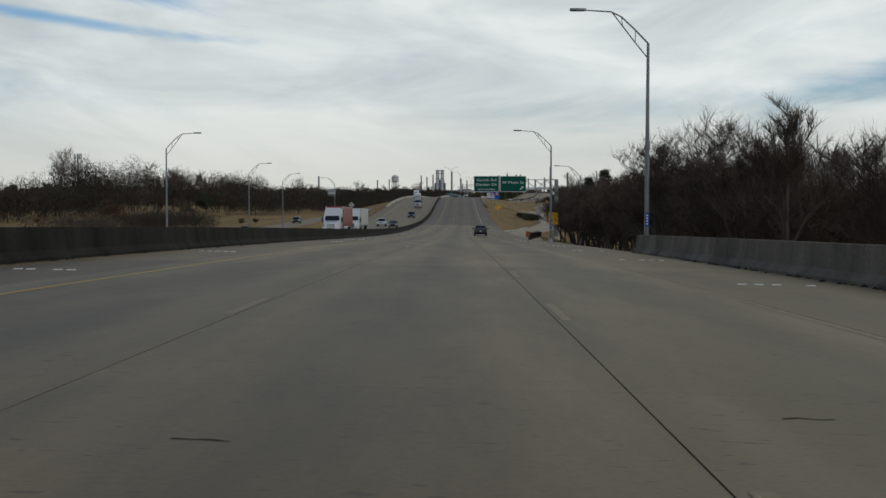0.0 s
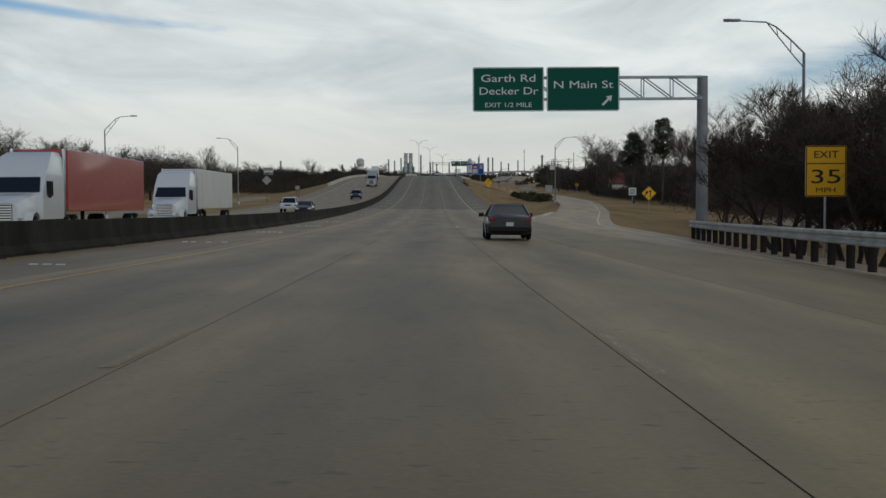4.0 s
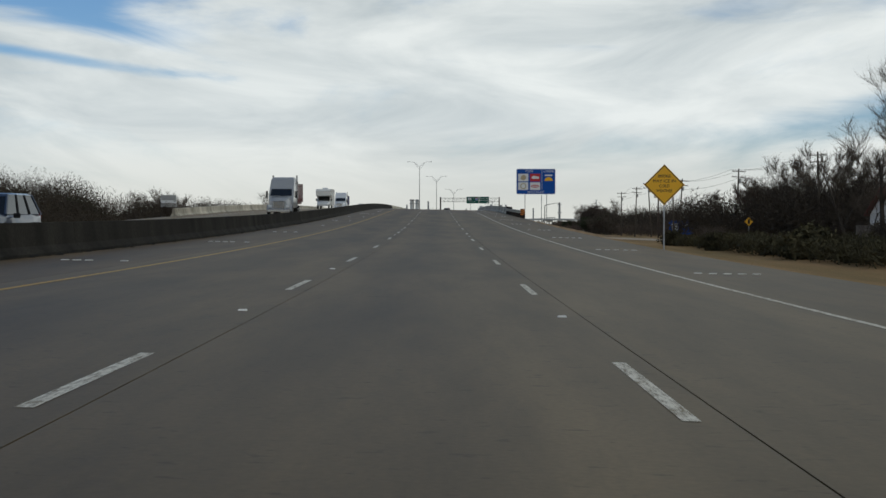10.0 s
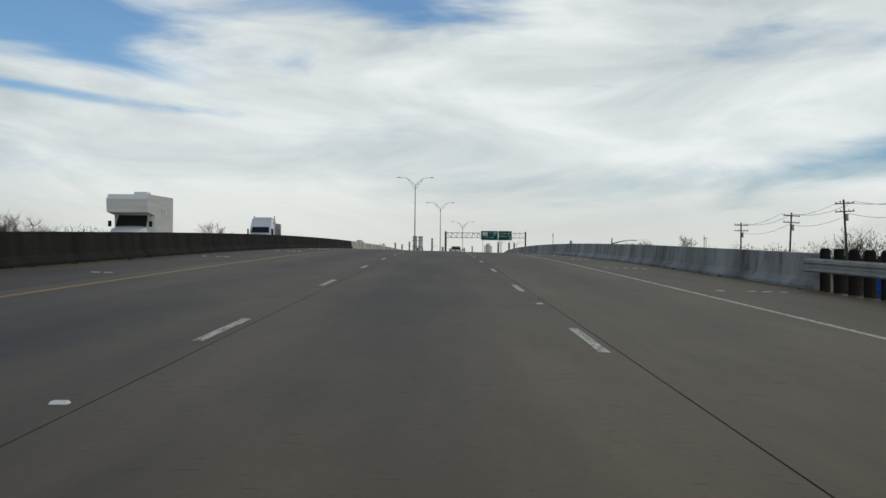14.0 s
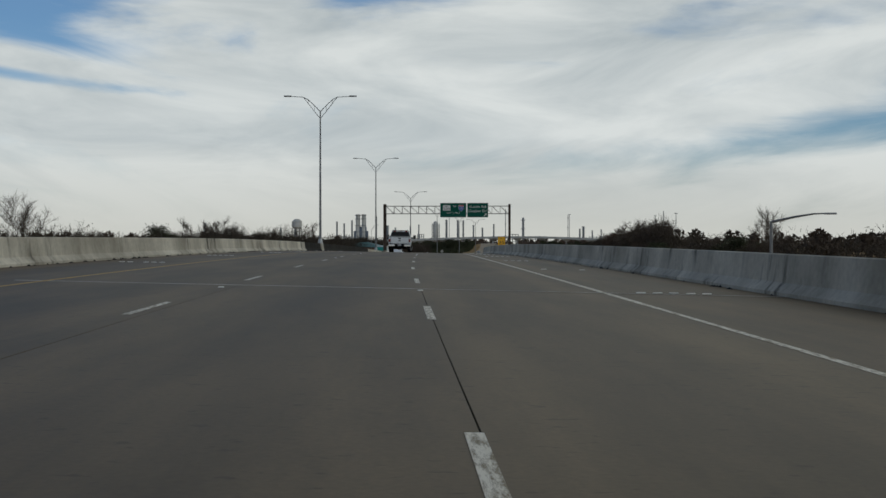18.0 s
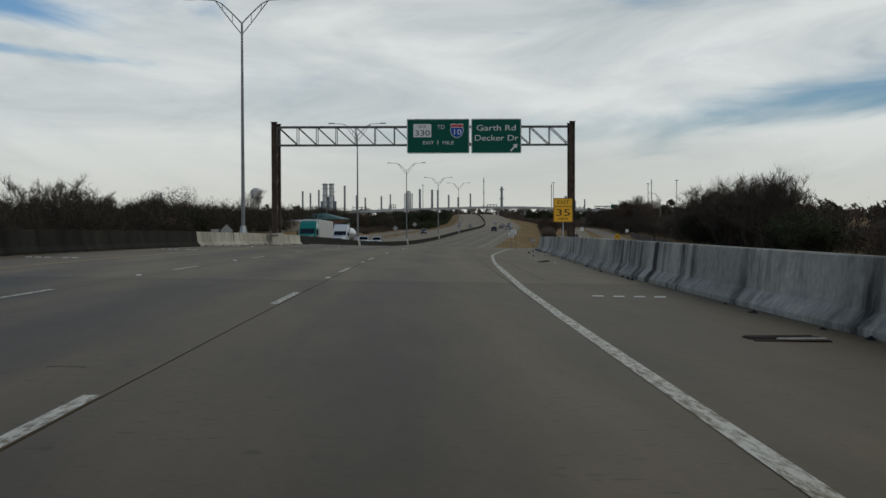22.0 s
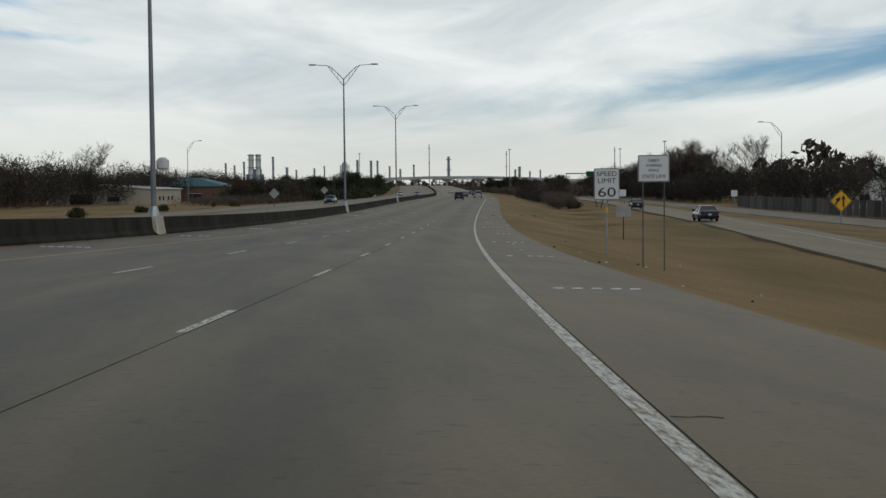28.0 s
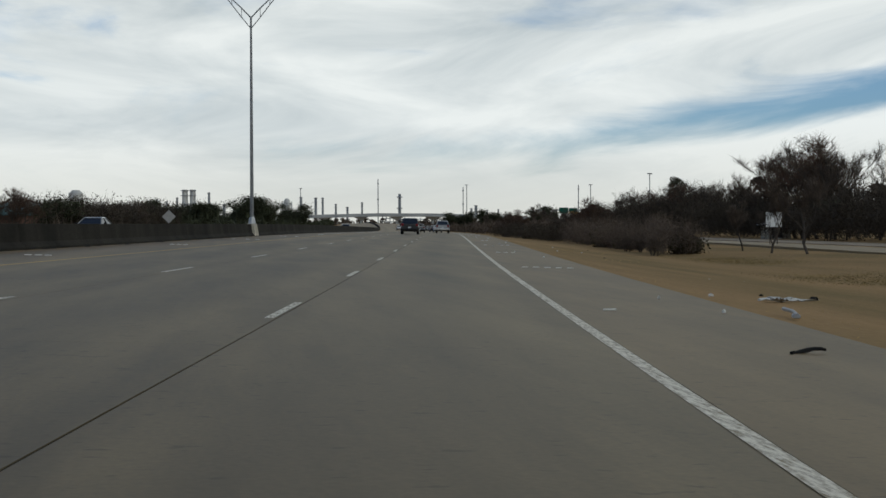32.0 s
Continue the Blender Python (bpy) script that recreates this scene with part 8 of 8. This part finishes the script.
def column(x, top, r, mat="steel_far", y=FARY, kind="stack"):
    t = thing("process_" + kind, pose(x, y, gz0), "tall " + ("pale" if mat == "steel_pale" else "dark") + " refinery " + kind + " on the skyline", kind)
    h = top - gz0
    part("shell", Shape().tube([(0, 0, -0.5), (0, 0, h * 0.3), (0, 0, h * 0.32), (0, 0, h)], [r * 1.25, r * 1.2, r, r * 0.9], 10), mat, t, smooth=True)
    for k in (0.45, 0.65, 0.85, 0.97):
        part("platform", Shape().tube([(0, 0, h * k), (0, 0, h * k + 0.7)], r * 1.5, 10), "steel_far", t)
    part("ladder", Shape().box(r * 0.95, r * 1.2, -0.3, 0.3, h * 0.1, h), "steel_far", t)
    return t


for x, top, r in ((-112, 32, 1.6), (-100, 29, 1.5), (-87, 34, 1.6), (-47, 40.5, 1.8), (-28, 25.5, 2.2), (70, 35, 2.0), (89, 34, 2.0), (98, 34, 1.6), (115, 26, 1.5), (149, 28, 1.4),
                  (293, 20, 1.6), (299, 24, 2.2), (314, 17.5, 1.3), (329, 19, 1.2), (-205, 22, 1.6), (-330, 30, 2.0), (-180, 24, 1.4), (10, 24, 1.5), (24, 27, 1.2), (130, 22, 1.6), (-15, 22, 1.4)):
    column(x, top, r * 0.78)
for x in (-77.5, -67.7):
    column(x, 44, 3.4, "steel_pale")
boiler = thing("boiler_house", pose(-72, 2706, gz0), "blue-grey boiler house under twin pale stacks", "plant")
part("block", Shape().box(-12, 12, -8, 8, -0.5, 26).box(-9, 9, -7, 7, 26, 33), "plant_blue", boiler)
for q in range(6):
    part("deck", Shape().box(-12.5, 12.5, -8.6, -8, 3 + 4 * q, 3.5 + 4 * q), "steel_far", boiler)
reactor = thing("process_unit", pose(52, 2690, gz0), "domed process vessel in a steel frame", "plant")
part("vessel", Shape().tube([(0, 0, 0), (0, 0, 36), (0, 0, 40), (0, 0, 42)], [4.5, 4.5, 3.6, 1.5], 14), "steel_pale", reactor, smooth=True)
for x in (-6, 6):
    part("leg", Shape().box(x - 0.6, x + 0.6, -3, -2, 0, 38), "steel_far", reactor)
for q in range(6):
    part("deck", Shape().box(-6.5, 6.5, -3.5, 3.5, 5 + 6 * q, 5.6 + 6 * q), "steel_far", reactor)
fr = random.Random(77)
for i in range(26):
    x = fr.uniform(-360, 340)
    w, h = fr.uniform(4, 12), fr.uniform(9, 21)
    u = thing("process_unit", pose(x, fr.uniform(2640, 2780), gz0), "low steel process rack at the refinery", "plant")
    for a in (-w, -w / 3, w / 3, w):
        part("leg", Shape().box(a - 0.5, a + 0.5, -0.6, 0.6, -0.3, h), "steel_far", u)
    for q in range(int(h / 4)):
        part("deck", Shape().box(-w - 0.5, w + 0.5, -2.0, 2.0, 3.4 + 4 * q, 4.3 + 4 * q), "steel_far" if i % 3 else "plant_blue", u)
# two slanting tank roofs and the guyed masts
wt = thing("water_tower", pose(-134, 2165, gz0), "pale blue water tower on legs", "water tower")
part("tank", Shape().tube([(0, 0, 24), (0, 0, 26), (0, 0, 33), (0, 0, 36)], [4.5, 6.2, 6.2, 3.0], 16), "steel_pale", wt, smooth=True)
for a in range(6):
    c, s_ = math.cos(a * 1.047), math.sin(a * 1.047)
    part("leg", Shape().tube([(6.5 * c, 6.5 * s_, -0.5), (5.2 * c, 5.2 * s_, 25)], 0.4, 6), "steel_far", wt)
part("riser", Shape().tube([(0, 0, -0.5), (0, 0, 25)], 1.0, 8), "steel_pale", wt)
for x, y, top, r in ((138, 2323, 43, 0.55), (221, 2300, 34.5, 0.5), (213, 2225, 34, 0.4), (416, 2613, 48, 0.7), (197, 2687, 38.6, 2.2), (60, 2300, 33, 0.4), (300, 2100, 30, 0.4), (260, 1800, 26, 0.35)):
    t = thing("far_mast", pose(x, y, gz0), "tall thin mast on the skyline", "mast")
    part("shaft", Shape().tube([(0, 0, -0.5), (0, 0, top - gz0)], [r, r * 0.8], 8), "steel_far", t)
    if r < 0.5:
        part("lamp_ring", Shape().tube([(0, 0, top - gz0 - 0.6), (0, 0, top - gz0)], 1.6, 10), "steel_far", t)
    else:
        for k in (0.3, 0.6, 0.9):
            part("band", Shape().tube([(0, 0, (top - gz0) * k), (0, 0, (top - gz0) * k + 1.2)], r * 1.7, 8), "steel_far", t)

# the long pale viaduct across the road
br = thing("viaduct", Matrix.Identity(4), "long pale concrete viaduct crossing far ahead", "bridge", kind="structure")
BX = [(x, lin(x, -40, -1.0, 60, 2.6, 112, 3.8, 160, 3.6, 200, 2.2, 243, 0.1, 300, -2.6, 380, -7.0)) for x in range(-40, 381, 14)]
part("deck", Shape().loft([[(x, 2026, z - 1.6), (x, 2026, z + 0.9), (x, 2040, z + 0.9), (x, 2040, z - 1.6)] for x, z in BX]), "bridge", br)
for i, (x, z) in enumerate(BX):
    if i % 2 == 0 and z > -6:
        p_ = part("pier", Shape().box(x - 0.9, x + 0.9, 2031, 2034, -10, z - 1.6).loft([[(x - 1.0, 2030, z - 4.2), (x + 1.0, 2030, z - 4.2), (x + 1.0, 2036, z - 4.2), (x - 1.0, 2036, z - 4.2)], [(x - 5.5, 2028, z - 1.6), (x + 5.5, 2028, z - 1.6), (x + 5.5, 2038, z - 1.6), (x - 5.5, 2038, z - 1.6)]]), "bridge", br)
fg = thing("sign_gantry", pose(205, 1790, zs(1790, 0)), "far green overhead signs on a gantry", "road sign")
part("frame", Shape().box(-18, -17.5, -0.3, 0.3, -1, 8.5).box(14, 14.5, -0.3, 0.3, -1, 8.5).box(-18, 14.5, -0.3, 0.3, 7.6, 8.4), "steel_far", fg)
part("panel", Shape().box(-4, 1.5, -0.6, -0.4, 6, 9.5), "sign_green", fg)
part("panel", Shape().box(2, 7, -0.6, -0.4, 6, 9.2), "sign_green", fg)
part("exit_only_panel", Shape().box(2, 7, -0.65, -0.6, 6.0, 7.0), "sign_yellow", fg)
# a bent strip of trim torn off some vehicle, lying on the island grass
def torn_trim():
    r = random.Random(77)
    t = thing("torn_trim", pose(*P(1070.6, 10.3, 0)[:2], 0), "bent grey strip of torn vehicle trim lying in dry grass", "debris")
    px, py = P(1075.0, 12.9, 0)[0] - P(1070.6, 10.3, 0)[0], 4.4
    for name, a, b, w, mt in (("strip", 0.0, 1.0, 0.05, "galv"), ("crumpled_panel", 0.16, 0.46, 0.12, "galv"), ("torn_end", 0.88, 0.98, 0.07, "rubber")):
        rows_ = []
        for i in range(13):
            u = a + (b - a) * i / 12
            s, d = 1070.6 + 4.4 * u, 10.3 + 2.6 * u
            z = ground(s, d) + 0.02 + (0.06 * abs(math.sin(9 * u)) if name != "strip" else 0.015 + 0.015 * math.sin(14 * u)) + r.uniform(0, 0.02)
            q = w * (0.6 + 0.4 * r.random())
            x, y = px * u, py * u
            rows_.append([(x - q, y + 0.3 * q, z), (x, y, z + 0.04), (x + q, y - 0.3 * q, z + r.uniform(-0.02, 0.05)), (x, y, z - 0.015)])
        part(name, Shape().loft(rows_), mt, t)


torn_trim()
# broken drain grate in the shoulder
grate = thing("drain_grate", at(728.3, 7.5, 0.003, 0, on="road"), "dark rusty drain grate sunk in the broken shoulder", "drain grate")
# flat black plate on the paving, painting the shade of the hole under the bars
part("recess", Shape().box(-0.38, 0.40, -0.24, 0.24, -0.004, 0.004), "rubber", grate)
for y in (-0.22, 0.06, 0.22):
    part("bar", Shape().box(-0.36, 0.34, y - 0.018, y + 0.018, 0.004, 0.02, bevel=0.004), "rust", grate)
part("bar", Shape().box(-0.1, 0.38, -0.12, -0.05, 0.004, 0.022, bevel=0.004), "joint_steel", grate, "pale worn bar")

# ---- litter on the verge and shoulder ----
lr = random.Random(55)
for i in range(84):
    s = lr.uniform(880, 1140) if i < 60 else lr.uniform(755, 812)
    d = lr.choice((lr.uniform(6.6, 8.9), lr.uniform(9.0, 15))) if i < 60 else bar2(s) - lr.uniform(0.15, 1.3)
    if d < EDGE and i % 4 == 0 and i < 60:
        d += 4
    on = "road" if d < EDGE or i >= 60 else "ground"
    w, l = lr.uniform(0.015, 0.035), lr.uniform(0.02, 0.06)
    sh = Shape().loft([[(-w, -l, 0.0), (w, -l, 0.02), (w * 0.8, -l, 0.03), (-w, -l, 0.03)], [(-w * 0.6, 0, 0.01), (w, 0, 0.0), (w, 0, 0.05), (-w, 0, 0.06)], [(-w, l, 0.0), (w * 0.7, l, 0.01), (w * 0.6, l, 0.03), (-w, l, 0.03)]])
    sh_m = sh.mesh("litter", "paper" if i % 4 else "rubber")
    ob = tagged(new("litter", sh_m), "scrap of pale litter lying on the verge" if i % 4 else "dark scrap of rubber lying on the verge", "litter")
    ob.matrix_basis = at(s, d, 0.0, lr.uniform(0, 360), on=on)
for s, d in ((1057.7, 7.4), (757.0, 7.6)):
    pts = [(0.20 * math.cos(a), 0.09 * math.sin(a), 0.025 + 0.02 * math.sin(a * 2)) for a in np.linspace(0.2, 3.4, 9)]
    tag_ = solid("tyre_scrap", Shape().tube(pts, [0.012, 0.018, 0.02, 0.024, 0.024, 0.02, 0.018, 0.018, 0.012], 5), "rubber", "torn black strip of tyre tread on the shoulder", "tyre scrap")
    tag_.matrix_basis = at(s, d, 0.0, 20, on="road")
bt = thing("bent_post", at(1064.8, 9.3, 0.05, 80), "bent galvanised sign post lying in the grass", "post")
part("tube", Shape().tube([(-0.75, 0, 0.05), (-0.3, 0.02, 0.08), (0.2, -0.02, 0.05), (0.8, 0.06, 0.05)], 0.03, 6), "galv", bt)
part("bracket", Shape().box(-0.75, -0.50, -0.05, 0.06, 0.0, 0.06, bevel=0.015), "galv", bt)
log = thing("fallen_post", at(262.5, 12.0, 0.08, 70), "pale fallen guard post lying on the gore grass", "post")
part("shaft", Shape().tube([(-1.2, 0, 0.08), (1.2, 0, 0.05)], 0.1, 8), "wall_tan", log)
curb = thing("kerb", Matrix.Identity(4), "pale concrete kerb round the grass nose", "kerb", kind="structure")
for i in range(14):
    s = 246.5 + 3.0 * i
    l0, l1 = ramp_l(s), ramp_l(s + 2.98)
    part("kerb_stone", Shape().loft([[P(q, l + o, gore1_z(q, l) + h) for o, h in ((-0.45, -0.1), (-0.45, 0.12), (-0.08, 0.12), (0.0, -0.02))] for q, l in ((s, l0), (s + 2.98, l1))]), "barrier_pale", curb)
